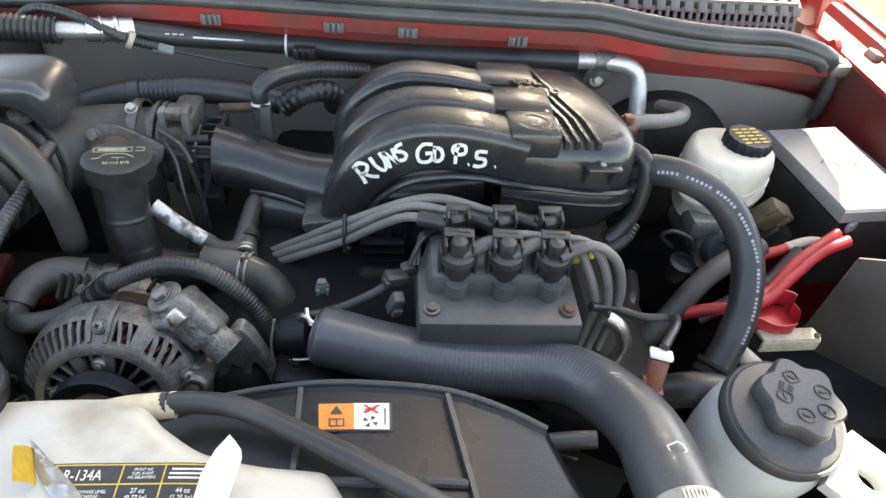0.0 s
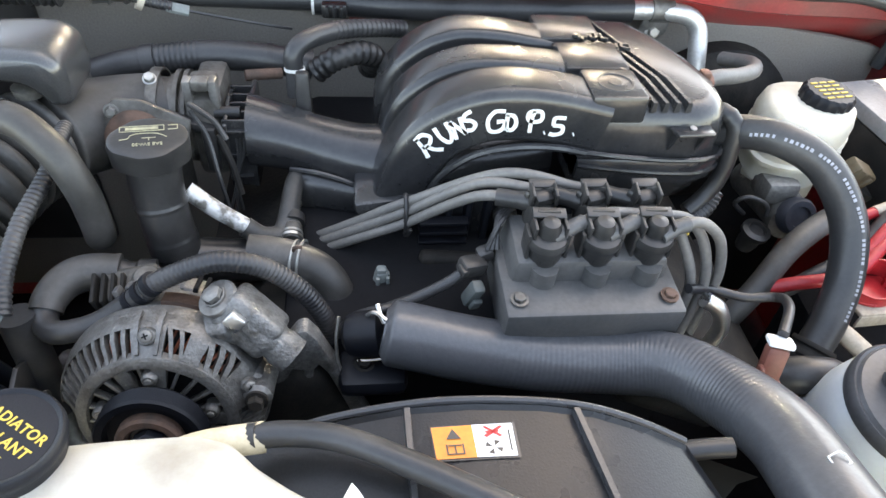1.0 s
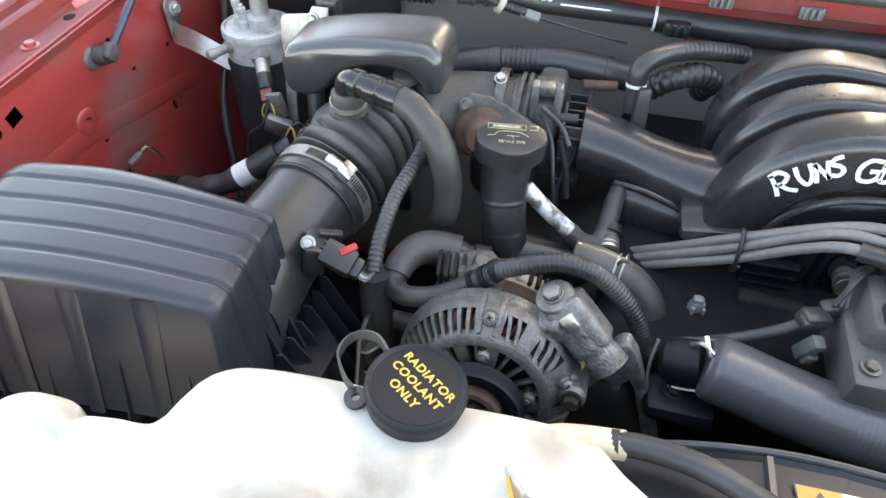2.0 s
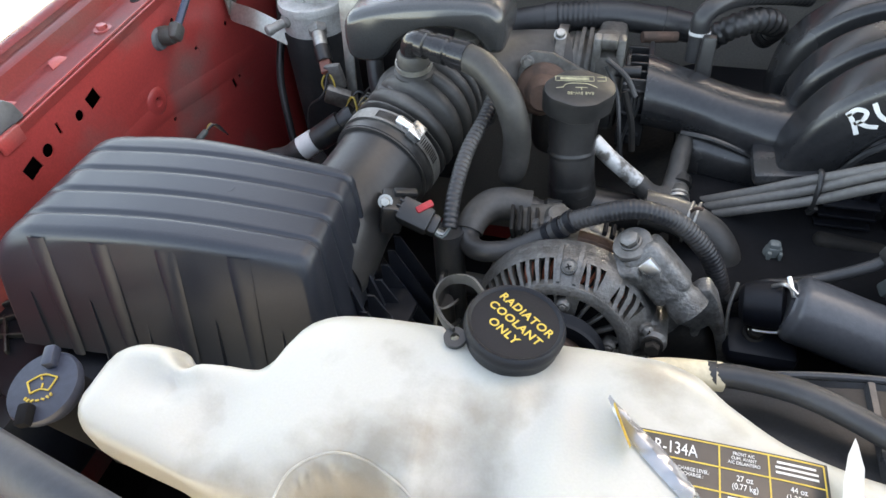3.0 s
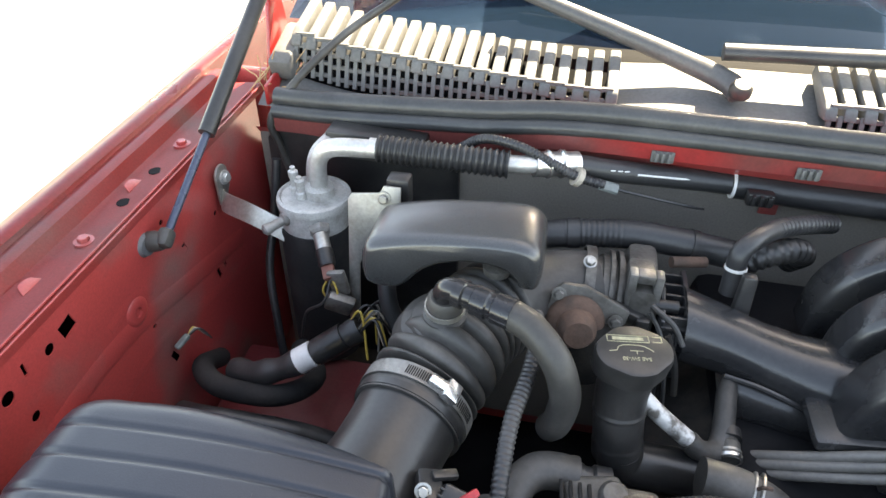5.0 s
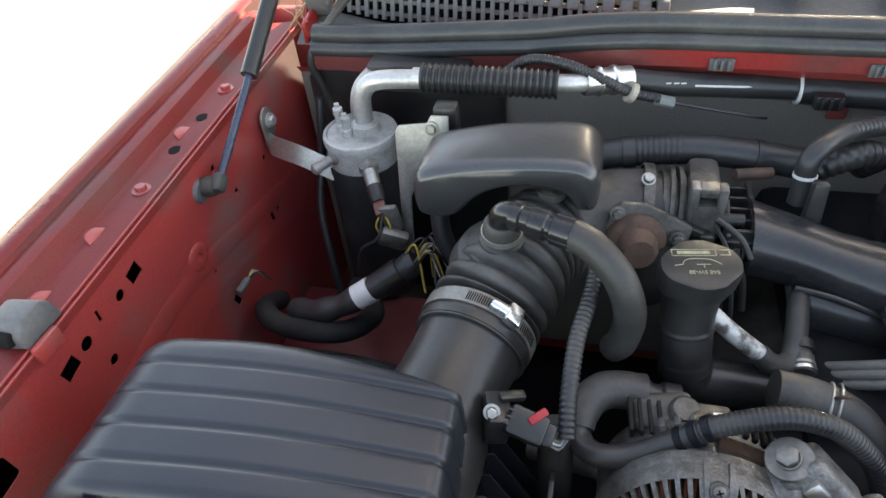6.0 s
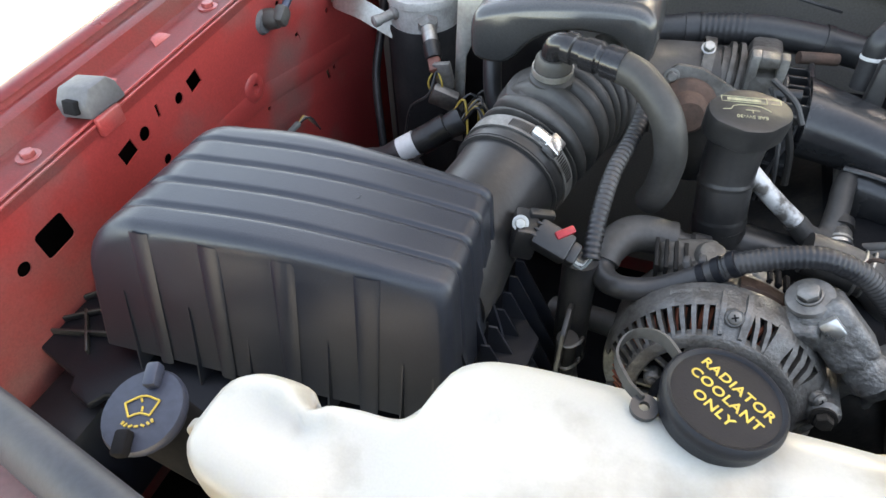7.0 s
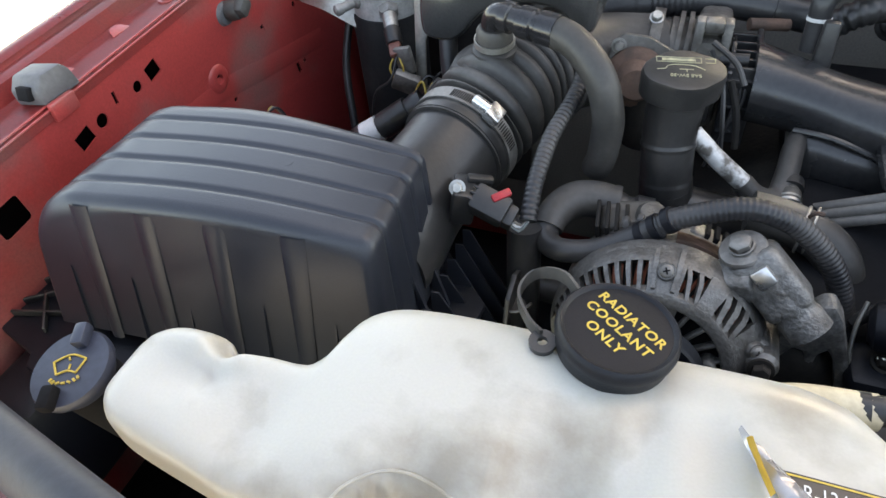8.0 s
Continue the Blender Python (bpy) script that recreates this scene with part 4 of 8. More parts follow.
# ---- resonator cover ----
res = thing("air_resonator", (-0.40, 0.64, 0.955), "smooth black plastic boomerang-shaped resonator", "resonator")
outline = [(-0.480, 0.985), (-0.482, 0.955), (-0.474, 0.944), (-0.455, 0.942), (-0.441, 0.948), (-0.425, 0.966), (-0.405, 0.978), (-0.380, 0.983), (-0.355, 0.980), (-0.343, 0.970), (-0.338, 0.962), (-0.322, 0.963), (-0.319, 0.985), (-0.324, 1.003), (-0.345, 1.012), (-0.41, 1.008), (-0.462, 0.997)]
fine = []
for i in range(len(outline)):
    a, b, c, d = (V(*outline[(i + j) % len(outline)], 0) for j in (-1, 0, 1, 2))
    for s in (0, 0.25, 0.5, 0.75):
        q = 0.5 * (2 * b + (c - a) * s + (2 * a - 5 * b + 4 * c - d) * s * s + (3 * b - a - 3 * c + d) * s ** 3)
        fine.append((q.x, q.y))
outline = fine
rings = []
for y, k in ((0.5968, 0.0075), (0.5985, 0.0050), (0.6015, 0.0025), (0.6055, 0.0007), (0.611, 0.0), (0.657, 0.0), (0.664, 0.0012), (0.669, 0.005), (0.671, 0.0075)):
    ring = []
    for i, (x, z) in enumerate(outline):
        (ax0, az0), (ax1, az1) = outline[i - 1], outline[(i + 1) % len(outline)]
        t = V(ax1 - ax0, az1 - az0, 0).normalized()
        ring.append(V(x - t.y * k, y + 0.01 * (x + 0.40), z + t.x * k + 0.005))
    rings.append(ring)
bm = B()
skin(bm, rings)
part("cover", bm, RESO, res, sharp=60)
bm = B()
lathe(bm, [(0, 0), (0.012, 0), (0.013, 0.008), (0.008, 0.010), (0, 0.010)], (-0.360, 0.62, 0.968), (0, 0, 1), 18)
part("foot", bm, OLDALU, res)

# ---- accumulator ----
acc = thing("accumulator", (-0.583, 0.748, 0.72), "aluminium air-conditioning accumulator in a black foam jacket", "accumulator")
A0 = V(-0.589, 0.750, 0.008)
bm = B()
lathe(bm, [(0, 0.895), (0.0405, 0.895), (0.0405, 0.922), (0.0425, 0.9235), (0.0428, 0.929), (0.0418, 0.9325), (0.0385, 0.9335), (0.037, 0.9315), (0, 0.9320)], A0, (0, 0, 1), 40)
part("head", bm, CLEANALU, acc, "dull cast aluminium head")
bm = B()
lathe(bm, [(0, 0.70), (0.040, 0.70), (0.0435, 0.715), (0.0435, 0.893), (0.0425, 0.897), (0, 0.897)], A0, (0, 0, 1), 40)
part("jacket", bm, FOAM, acc, "black foam jacket")
bm = B()
lathe(bm, [(0, 0.93), (0.0165, 0.93), (0.0165, 0.943), (0.012, 0.946), (0, 0.946)], A0 + V(0.008, 0, 0), (0, 0, 1), 26)
part("port_block", bm, CLEANALU, acc)
part("pipe", tube(B(), [(-0.581, 0.750, 0.945), (-0.580, 0.750, 0.978), (-0.573, 0.751, 0.994), (-0.556, 0.752, 1.0025), (-0.51, 0.756, 1.0035)], 0.0102, 18, 0.003), SATIN, acc, "bright bent aluminium pipe")
part("pipe", tube(B(), [(-0.592, 0.762, 0.935), (-0.592, 0.766, 0.964), (-0.589, 0.774, 0.980), (-0.583, 0.792, 0.986), (-0.578, 0.835, 0.984)], 0.0090, 16, 0.003), SATIN, acc, "bright bent aluminium pipe")
for dx, dy, h in ((-0.020, -0.004, 0.036), (-0.010, -0.012, 0.029)):
    bm = B()
    lathe(bm, [(0, 0), (0.006, 0), (0.006, h * 0.3), (0.0045, h * 0.35), (0.0045, h * 0.6), (0.0055, h * 0.65), (0.0055, h * 0.85), (0.003, h * 0.9), (0.003, h), (0, h)], A0 + V(dx, dy, 0.931), (0, 0, 1), 14)
    part("service_valve", bm, CLEANALU, acc)
bm = B()
d = V(-0.55, -0.75, -0.12).normalized()
lathe(bm, [(0, 0), (0.008, 0), (0.008, 0.010), (0.0055, 0.012), (0.0055, 0.026), (0.0065, 0.028), (0.0065, 0.034), (0.004, 0.036), (0, 0.036)], A0 + V(-0.018, -0.028, 0.917), d, 16)
part("side_port", bm, ALU, acc)
d2 = V(0.42, -0.74, -0.42).normalized()
p0 = A0 + V(0.017, -0.034, 0.911)
bm = B()
lathe(bm, [(0, 0), (0.0125, 0), (0.0125, 0.006), (0.0095, 0.009), (0, 0.010)], p0, d2, 6)
part("switch_boss", bm, ALU, acc)
sw = thing("pressure_switch", p0 + d2 * 0.01, "pressure switch with a cut brown plug and bare wires", "switch")
bm = B()
lathe(bm, [(0, 0), (0.0085, 0), (0.0085, 0.022), (0.0075, 0.024), (0, 0.024)], p0 + d2 * 0.010, d2, 18)
part("band", bm, STEEL, sw)
bm = B()
lathe(bm, [(0, 0), (0.0095, 0), (0.0095, 0.016), (0.008, 0.020), (0, 0.020)], p0 + d2 * 0.030, d2, 18)
part("collar", bm, PLASTIC, sw)
bm = B()
rbox(bm, p0 + d2 * 0.057, (0.014, 0.010, 0.018), rot_to(d2), 0.003)
part("plug", bm, BROWN, sw, "brown plastic plug")
for k, e in ((0.002, V(0.006, -0.006, -0.022)), (-0.002, V(-0.003, -0.004, -0.026)), (0.0, V(0.004, 0.004, -0.018))):
    a = p0 + d2 * 0.064 + V(k, 0, 0)
    part("wire", tube(B(), [a, a + e * 0.5 + V(k * 2, -0.003, 0), a + e], 0.0012, 6, 0.003), GOLD, sw)
part("wire", tube(B(), [p0 + d2 * 0.066, V(-0.548, 0.652, 0.868), V(-0.572, 0.655, 0.845), V(-0.585, 0.66, 0.80)], 0.0015, 6), RUBBER, sw)
arm = thing("accumulator_bracket", (-0.69, 0.735, 0.95), "bent zinc-plated steel arm bolted to the apron", "bracket")
bm = B()
eye = [(0.0135 * math.sin(a), 0.0135 * math.cos(a)) for a in [math.pi * (k / 8 - 0.5) for k in range(9)]]
prism(bm, eye + [(0.0125, -0.020), (0.0, -0.034), (-0.013, -0.034)], (-0.7055, 0.752, 0.948), (0, 1, 0), (0, 0, 1), 0.003, 0.0006)
c = spline([(-0.7035, 0.744, 0.922), (-0.695, 0.736, 0.921), (-0.659, 0.724, 0.919), (-0.618, 0.722, 0.902)], 0.006)
skin(bm, [[p + V(0, 0.006, 0.010), p + V(0, -0.006, -0.010), p + V(0, -0.0035, -0.0115), p + V(0, 0.0085, 0.0085)] for p in c])
part("arm", bm, STEEL, arm)
part("bolt", bolt(B(), (-0.7025, 0.755, 0.944), (1, -0.15, 0.1), 0.0060, 0.007, 1.45), SATIN, arm)

# pipe sleeve and suction line along the firewall
sl = thing("suction_line", (-0.1, 0.82, 0.94), "long black air-conditioning hose along the firewall", "hose")
part("pipe", tube(B(), [(-0.52, 0.756, 1.006), (-0.43, 0.758, 1.004), (-0.36, 0.764, 1.000), (-0.322, 0.785, 0.996)], 0.0095, 16, 0.004), SATIN, sl, "bright aluminium pipe")
part("sleeve", tube(B(), [(-0.511, 0.756, 1.005), (-0.44, 0.7575, 1.003), (-0.370, 0.761, 1.000)], 0.0140, 20, 0.0011, ribbed(0.0066, 0.10)), RUBBER, sl, "black corrugated sleeve")
bm = B()
c = [V(-0.345, 0.771, 0.998), V(-0.300, 0.792, 0.993)]
tube(bm, c, 0.0135, 18, 0.0015, lambda s: 1 if s < 0.015 else 1.15 if s < 0.018 else 0.98 if s < 0.03 else 1.15 if s < 0.034 else 1)
part("crimp", bm, BRIGHT, sl, "crimped aluminium ferrule")
part("thin_hose", tube(B(), [(-0.310, 0.789, 0.993), (-0.26, 0.803, 0.983), (-0.19, 0.822, 0.973), (-0.128, 0.833, 0.967)], 0.0122, 18, 0.006), RUBBER, sl)
part("thick_hose", tube(B(), [(-0.128, 0.833, 0.966), (-0.03, 0.833, 0.962), (0.07, 0.831, 0.961), (0.16, 0.83, 0.963), (0.246, 0.829, 0.966)], 0.0150, 20, 0.008), RUBBER, sl)
part("sleeve_edge", tube(B(), [(-0.131, 0.833, 0.966), (-0.128, 0.833, 0.966)], 0.0154, 20, 0.001), INKWHITE, sl)
part("stripe", tube(B(), [(-0.235, 0.7985, 0.984), (-0.19, 0.811, 0.978), (-0.165, 0.8185, 0.975)], 0.0012, 6), INKWHITE, sl, "white printed stripe")
for i, x in enumerate((-0.262, -0.254, -0.247, -0.155, -0.149, -0.143)):
    bm = B()
    rbox(bm, (x, 0.791 + (x + 0.262) * 0.30, 0.9895 - (x + 0.262) * 0.12), (0.005, 0.001, 0.004), Euler((0.9, 0, 0.2)).to_matrix().to_4x4(), 0)
    part("print_bar", bm, INKWHITE, sl)
part("end_pipe", tube(B(), [(0.243, 0.829, 0.966), (0.285, 0.824, 0.968), (0.315, 0.818, 0.965), (0.330, 0.812, 0.950), (0.333, 0.798, 0.920), (0.334, 0.788, 0.895)], 0.0112, 18, 0.004), SATIN, sl, "bright bent aluminium pipe")
bm = B()
lathe(bm, [(0.0112, -0.013), (0.0150, -0.013), (0.0150, 0.013), (0.0112, 0.013)], (0.282, 0.828, 0.968), (1, 0, 0), 20)
prism(bm, [(-0.016, 0.0), (0.016, 0), (0.018, -0.020), (0.008, -0.036), (-0.008, -0.036), (-0.018, -0.022)], (0.278, 0.822, 0.962), (1, 0, 0), (0, -0.25, 1), 0.003, 0.0008)
part("clamp", bm, OLDALU, sl)
part("clamp_bolt", bolt(B(), (0.278, 0.826, 0.942), (0, -1, 0.2), 0.006, 0.009, 1.6), STEEL, sl)
bm = B()
tube(bm, [(0.333, 0.79, 0.905), (0.335, 0.78, 0.87)], 0.0145, 16)
part("boot", bm, RUBBER, sl)
ct = thing("cable_run", (-0.31, 0.77, 0.985), "thin corrugated cable with a pale tie above the firewall", "cable")
part("loom", tube(B(), [(-0.43, 0.79, 0.996), (-0.40, 0.782, 1.016), (-0.36, 0.772, 1.016), (-0.325, 0.769, 1.002), (-0.298, 0.771, 0.989), (-0.27, 0.776, 0.980)], 0.0052, 12, 0.0008, ribbed(0.0036, 0.08)), LOOM, ct)
bm = B()
lathe(bm, [(0.0055, -0.003), (0.0105, -0.003), (0.0105, 0.003), (0.0055, 0.003)], (-0.298, 0.771, 0.989), (0.8, 0.2, -0.45), 14)
part("tie", bm, BEIGE, ct, "pale plastic clip")
bm = B()
tube(bm, [(-0.275, 0.775, 0.981), (-0.255, 0.780, 0.974)], 0.006, 8, flat=0.6)
part("tail_clip", bm, GREENGREY, ct)
part("tail", tube(B(), [(-0.255, 0.780, 0.974), (-0.22, 0.79, 0.963), (-0.17, 0.81, 0.945), (-0.155, 0.82, 0.938)], 0.0016, 6), RUBBER, ct)

# galvanised plate beside the accumulator
pl = thing("bracket_plate", (-0.495, 0.69, 0.85), "galvanised steel bracket plate with one bolt", "bracket")
bm = B()
prism(bm, [(-0.034, -0.175), (-0.022, -0.175), (-0.022, -0.075), (-0.016, -0.060), (0.016, -0.050), (0.022, 0.0), (0.022, 0.018), (0.004, 0.018), (0.0, 0.010), (-0.030, 0.006), (-0.034, 0.0)], (-0.492, 0.697, 0.977), (1, 0, 0), (0, 0.18, 1), 0.003, 0.0006)
part("plate", bm, STEEL, pl)
bm = B()
rbox(bm, (-0.476, 0.715, 0.982), (0.024, 0.02, 0.034), None, 0.003)
part("block", bm, PLASTIC, pl)
part("bolt", bolt(B(), (-0.487, 0.6945, 0.983), (0, -1, 0.2), 0.0048, 0.006, 1.5), STEEL, pl)

# harness below the plate
hv = thing("harness_plug", (-0.55, 0.61, 0.80), "taped black wiring harness with a white tape band", "harness")
part("taped_lead", tube(B(), [(-0.64, 0.60, 0.795), (-0.61, 0.592, 0.805), (-0.575, 0.597, 0.818), (-0.535, 0.612, 0.840), (-0.50, 0.630, 0.860)], 0.0135, 16, 0.005, lambda s: 1 + 0.08 * math.sin(s * 170)), RUBBER, hv)
part("white_tape", tube(B(), [(-0.562, 0.601, 0.825), (-0.546, 0.608, 0.834)], 0.0146, 18, 0.004), STICKER, hv, "white tape band")
part("plug", tube(B(), [(-0.543, 0.609, 0.835), (-0.515, 0.622, 0.853)], 0.0150, 12, 0.006), PLASTIC, hv)
rnd = random.Random(9)
for i in range(11):
    a = V(-0.507, 0.627, 0.858) + V(rnd.uniform(-.008, .008), rnd.uniform(-.008, .008), rnd.uniform(-.006, .006))
    b = a + V(rnd.uniform(0.012, 0.03), rnd.uniform(0.0, 0.025), rnd.uniform(0.02, 0.035))
    c = b + V(rnd.uniform(0.0, 0.02), rnd.uniform(-0.02, 0.01), rnd.uniform(-0.05, -0.02))
    part("wire", tube(B(), [a, b, c], 0.0013, 6, 0.004), (GOLD, WIRE, PLASTIC, BEIGE, RUBBER)[i % 5], hv)
part("sleeve", tube(B(), [(-0.478, 0.66, 0.935), (-0.470, 0.640, 0.89), (-0.452, 0.63, 0.86), (-0.44, 0.625, 0.83)], 0.0095, 14), RUBBER, hv)
bm = B()
rbox(bm, (-0.533, 0.66, 0.862), (0.030, 0.012, 0.024), Euler((0.2, 0.4, 0.2)).to_matrix().to_4x4(), 0.003)
rbox(bm, (-0.535, 0.668, 0.885), (0.020, 0.008, 0.03), Euler((0, -0.2, 0)).to_matrix().to_4x4(), 0.002)
part("bracket", bm, OLDALU, hv)
coil = thing("hose_loops", (-0.63, 0.60, 0.70), "coiled black hoses lying between apron and air box", "hose")
part("loop", tube(B(), [(-0.70, 0.66, 0.74), (-0.68, 0.60, 0.79), (-0.64, 0.57, 0.80), (-0.58, 0.58, 0.79), (-0.56, 0.63, 0.77), (-0.60, 0.68, 0.76)], 0.012, 14, 0.008), FOAM, coil)
part("loop", tube(B(), [(-0.69, 0.56, 0.76), (-0.65, 0.545, 0.78), (-0.60, 0.55, 0.775), (-0.55, 0.56, 0.76), (-0.50, 0.58, 0.72)], 0.011, 14, 0.008), LOOM, coil)
part("line", tube(B(), [(-0.655, 0.80, 0.95), (-0.660, 0.78, 0.88), (-0.662, 0.75, 0.82), (-0.648, 0.72, 0.76), (-0.63, 0.69, 0.70)], 0.0055, 10), LOOM, coil)
sc = thing("side_connector", (-0.69, 0.60, 0.855), "loose grey plug with short wires against the apron", "connector")
bm = B()
rbox(bm, (-0.695, 0.598, 0.828), (0.008, 0.020, 0.006), Euler((0.3, 0, -0.3)).to_matrix().to_4x4(), 0.003)
part("plug", bm, GREENGREY, sc)
for i in range(4):
    part("wire", tube(B(), [(-0.693, 0.606, 0.829), (-0.690 + 0.003 * i, 0.614, 0.836), (-0.686 + 0.004 * i, 0.620, 0.826 - 0.003 * i)], 0.001, 6), (GOLD, BEIGE, WIRE, RUBBER)[i], sc)
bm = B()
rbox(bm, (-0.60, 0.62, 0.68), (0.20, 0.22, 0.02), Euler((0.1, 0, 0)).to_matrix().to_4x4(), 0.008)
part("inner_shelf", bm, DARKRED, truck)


# ---- coolant reservoir ----
TX = [-0.487, -0.480, -0.468, -0.445, -0.413, -0.385, -0.370, -0.348, -0.320, -0.290, -0.235, -0.185, -0.165, -0.140, -0.115, -0.080, -0.040, -0.020, -0.012]
TBX = [-0.487, -0.484, -0.477, -0.457, -0.438, -0.427, -0.407, -0.387, -0.377, -0.373, -0.366, -0.352, -0.320, -0.285, -0.230, -0.170, -0.149, -0.130, -0.100, -0.060, -0.037, -0.025, -0.012]
TB = [0.193, 0.206, 0.2165, 0.2245, 0.2240, 0.2165, 0.2200, 0.2235, 0.236, 0.255, 0.2665, 0.274, 0.277, 0.2775, 0.278, 0.279, 0.274, 0.257, 0.2385, 0.2315, 0.2310, 0.219, 0.198]
TF = [0.186, 0.172, 0.163, 0.158, 0.153, 0.148, 0.146, 0.142, 0.135, 0.126, 0.114, 0.106, 0.104, 0.102, 0.100, 0.098, 0.097, 0.104, 0.140]
TZ = [0.964, 0.971, 0.974, 0.975, 0.976, 0.978, 0.980, 0.983, 0.985, 0.987, 0.989, 0.991, 0.991, 0.991, 0.991, 0.989, 0.984, 0.975, 0.962]
DENTS = [(-0.250, 0.166, 0.022, 0.024, -0.044), (-0.310, 0.128, 0.030, 0.030, -0.034), (-0.432, 0.216, 0.007, 0.006, -0.016), (-0.262, 0.212, 0.014, 0.016, -0.006), (-0.205, 0.222, 0.018, 0.008, -0.005), (-0.290, 0.215, 0.020, 0.016, -0.004), (-0.225, 0.20, 0.010, 0.05, -0.005),
         (-0.440, 0.198, 0.017, 0.007, -0.011), (-0.395, 0.180, 0.02, 0.03, -0.006), (-0.335, 0.225, 0.03, 0.025, 0.004), (-0.345, 0.180, 0.018, 0.02, 0.003), (-0.440, 0.214, 0.030, 0.008, 0.006), (-0.20, 0.225, 0.012, 0.02, -0.003)]


def ease(x, xs, ys):
    """Smooth curve through the points (xs, ys)."""
    i = max(0, min(len(xs) - 2, int(np.searchsorted(xs, x)) - 1))
    sl = [(ys[k + 1] - ys[k]) / (xs[k + 1] - xs[k]) for k in range(len(xs) - 1)]

    def tangent(k):
        if k == 0 or k == len(xs) - 1:
            return sl[max(0, k - 1)]
        return 0.0 if sl[k - 1] * sl[k] <= 0 else 2 * sl[k - 1] * sl[k] / (sl[k - 1] + sl[k])

    h = xs[i + 1] - xs[i]
    u = max(0.0, min(1.0, (x - xs[i]) / h))
    return (2 * u ** 3 - 3 * u * u + 1) * ys[i] + (u ** 3 - 2 * u * u + u) * h * tangent(i) + (3 * u * u - 2 * u ** 3) * ys[i + 1] + (u ** 3 - u * u) * h * tangent(i + 1)


def tank_top(x, y):
    z = ease(x, TX, TZ)
    for a, b, sa, sb, h in DENTS:
        z += h * math.exp(-((x - a) / sa) ** 2 - ((y - b) / sb) ** 2)
    r = math.hypot((x + 0.306) / 0.038, (y - 0.130) / 0.044)
    k = max(0.0, min(1.0, (1.0 - r) / 0.25))
    z -= 0.046 * k * k * (3 - 2 * k)
    return z


def coolant_tank():
    tank = thing("coolant_reservoir", (-0.26, 0.19, 0.86), "stained translucent white plastic coolant reservoir", "reservoir")
    rings, n = [], 64
    stations = sorted(set(list(np.linspace(-0.494, -0.012, 150)) + [-0.4935, -0.4915, -0.489, -0.014, -0.013]))
    for x in stations:
        yb, yf = ease(x, TBX, TB), ease(x, TX, TF)
        zt, zb = ease(x, TX, TZ), 0.862 + 0.072 * max(0.0, min(1.0, (-0.355 - x) / 0.05))
        end = min(1.0, (x + 0.4955) / 0.02, (-0.0105 - x) / 0.02)
        k = math.sqrt(max(0.02, 1 - (1 - max(0.0, end)) ** 2))
        yc, hw, zc, hh = (yb + yf) / 2, (yb - yf) / 2, (zt + zb) / 2, (zt - zb) / 2
        hh *= k
        ring = []
        for j in range(n):
            a = 2 * math.pi * j / n
            c, s = math.cos(a), math.sin(a)
            y = yc + hw * math.copysign(abs(c) ** 0.42, c)
            z = zc + hh * math.copysign(abs(s) ** 0.42, s)
            if s > 0:
                z += (tank_top(x, y) - zt) * min(1, s * 1.5)
            ring.append(V(x, y, z))
        rings.append(ring)
    body = part("tank", skin(B(), rings), WHITE, tank, sharp=80)
    # brown disc lying in the hollow of the front arch
    bm = B()
    lathe(bm, [(0, 0.002), (0.018, 0.001), (0.024, -0.002)], (-0.308, 0.140, 0.922), (0, -0.2, 1), 20)
    part("dirt", bm, TAN, body, "brown disc in a hollow")
    # moulded seam along the front arch
    part("seam", tube(B(), [(x, y, tank_top(x, y) + 0.0002) for x, y in ((-0.3425, 0.147), (-0.338, 0.163), (-0.322, 0.1755), (-0.302, 0.1755), (-0.280, 0.1675), (-0.264, 0.157))], 0.0007, 6, 0.004), WHITE, body)
    # outlet nipple
    part("nipple", tube(B(), [(-0.195, 0.262, 0.962), (-0.178, 0.268, 0.965), (-0.160, 0.273, 0.9665), (-0.131, 0.2765, 0.9665)], 0.0084, 16, 0.004), YELLOWED, tank, "yellowed outlet nipple")
    # mounting bolt in its well
    bm = B()
    lathe(bm, [(0, 0), (0.017, 0), (0.017, 0.003), (0.012, 0.005), (0, 0.005)], (-0.249, 0.174, 0.944), (0, -0.1, 1), 24)
    part("washer", bm, DARKMETAL, tank)
    part("mount_bolt", bolt(B(), (-0.249, 0.174, 0.948), (0, -0.1, 1), 0.0065, 0.008, 1.4), STEEL, tank)
    # cap with its lettering and strap
    up = V(0.10, 0.05, 1).normalized()
    cc = V(-0.2465, 0.2625, 0.9845)
    bm = B()
    lathe(bm, [(0, 0), (0.0245, 0), (0.0262, 0.002), (0.0268, 0.008), (0.0277, 0.010), (0.0282, 0.013), (0.0276, 0.0160), (0.0264, 0.0172), (0.0250, 0.0168), (0.0242, 0.0158), (0, 0.0158)], cc, up, 56)
    cap = part("cap", bm, CAPBLK, tank, "black cap lettered in yellow")
    for i, w in enumerate(("RADIATOR", "COOLANT", "ONLY")):
        m = Matrix.Translation(cc + up * 0.0159) @ rot_to(up, (0.83, -0.555, 0)) @ pose(0, 0.0085 - 0.0088 * i, 0)
        words("lettering", w, 0.0072, m, YELLOW, cap, 1.1, 0.0002, 0.00013)
    strap = [(-0.263, 0.276, 0.9955), (-0.276, 0.288, 0.998), (-0.290, 0.287, 0.9965), (-0.295, 0.275, 0.993), (-0.287, 0.263, 0.9895), (-0.279, 0.257, 0.9885)]
    c = spline(strap, 0.003)
    bm = B()
    skin(bm, [[p + V(0, 0, 0.005), p + V(0.0012, 0.0008, 0.005), p + V(0.0012, 0.0008, -0.003), p + V(0, 0, -0.003)] for p in c])
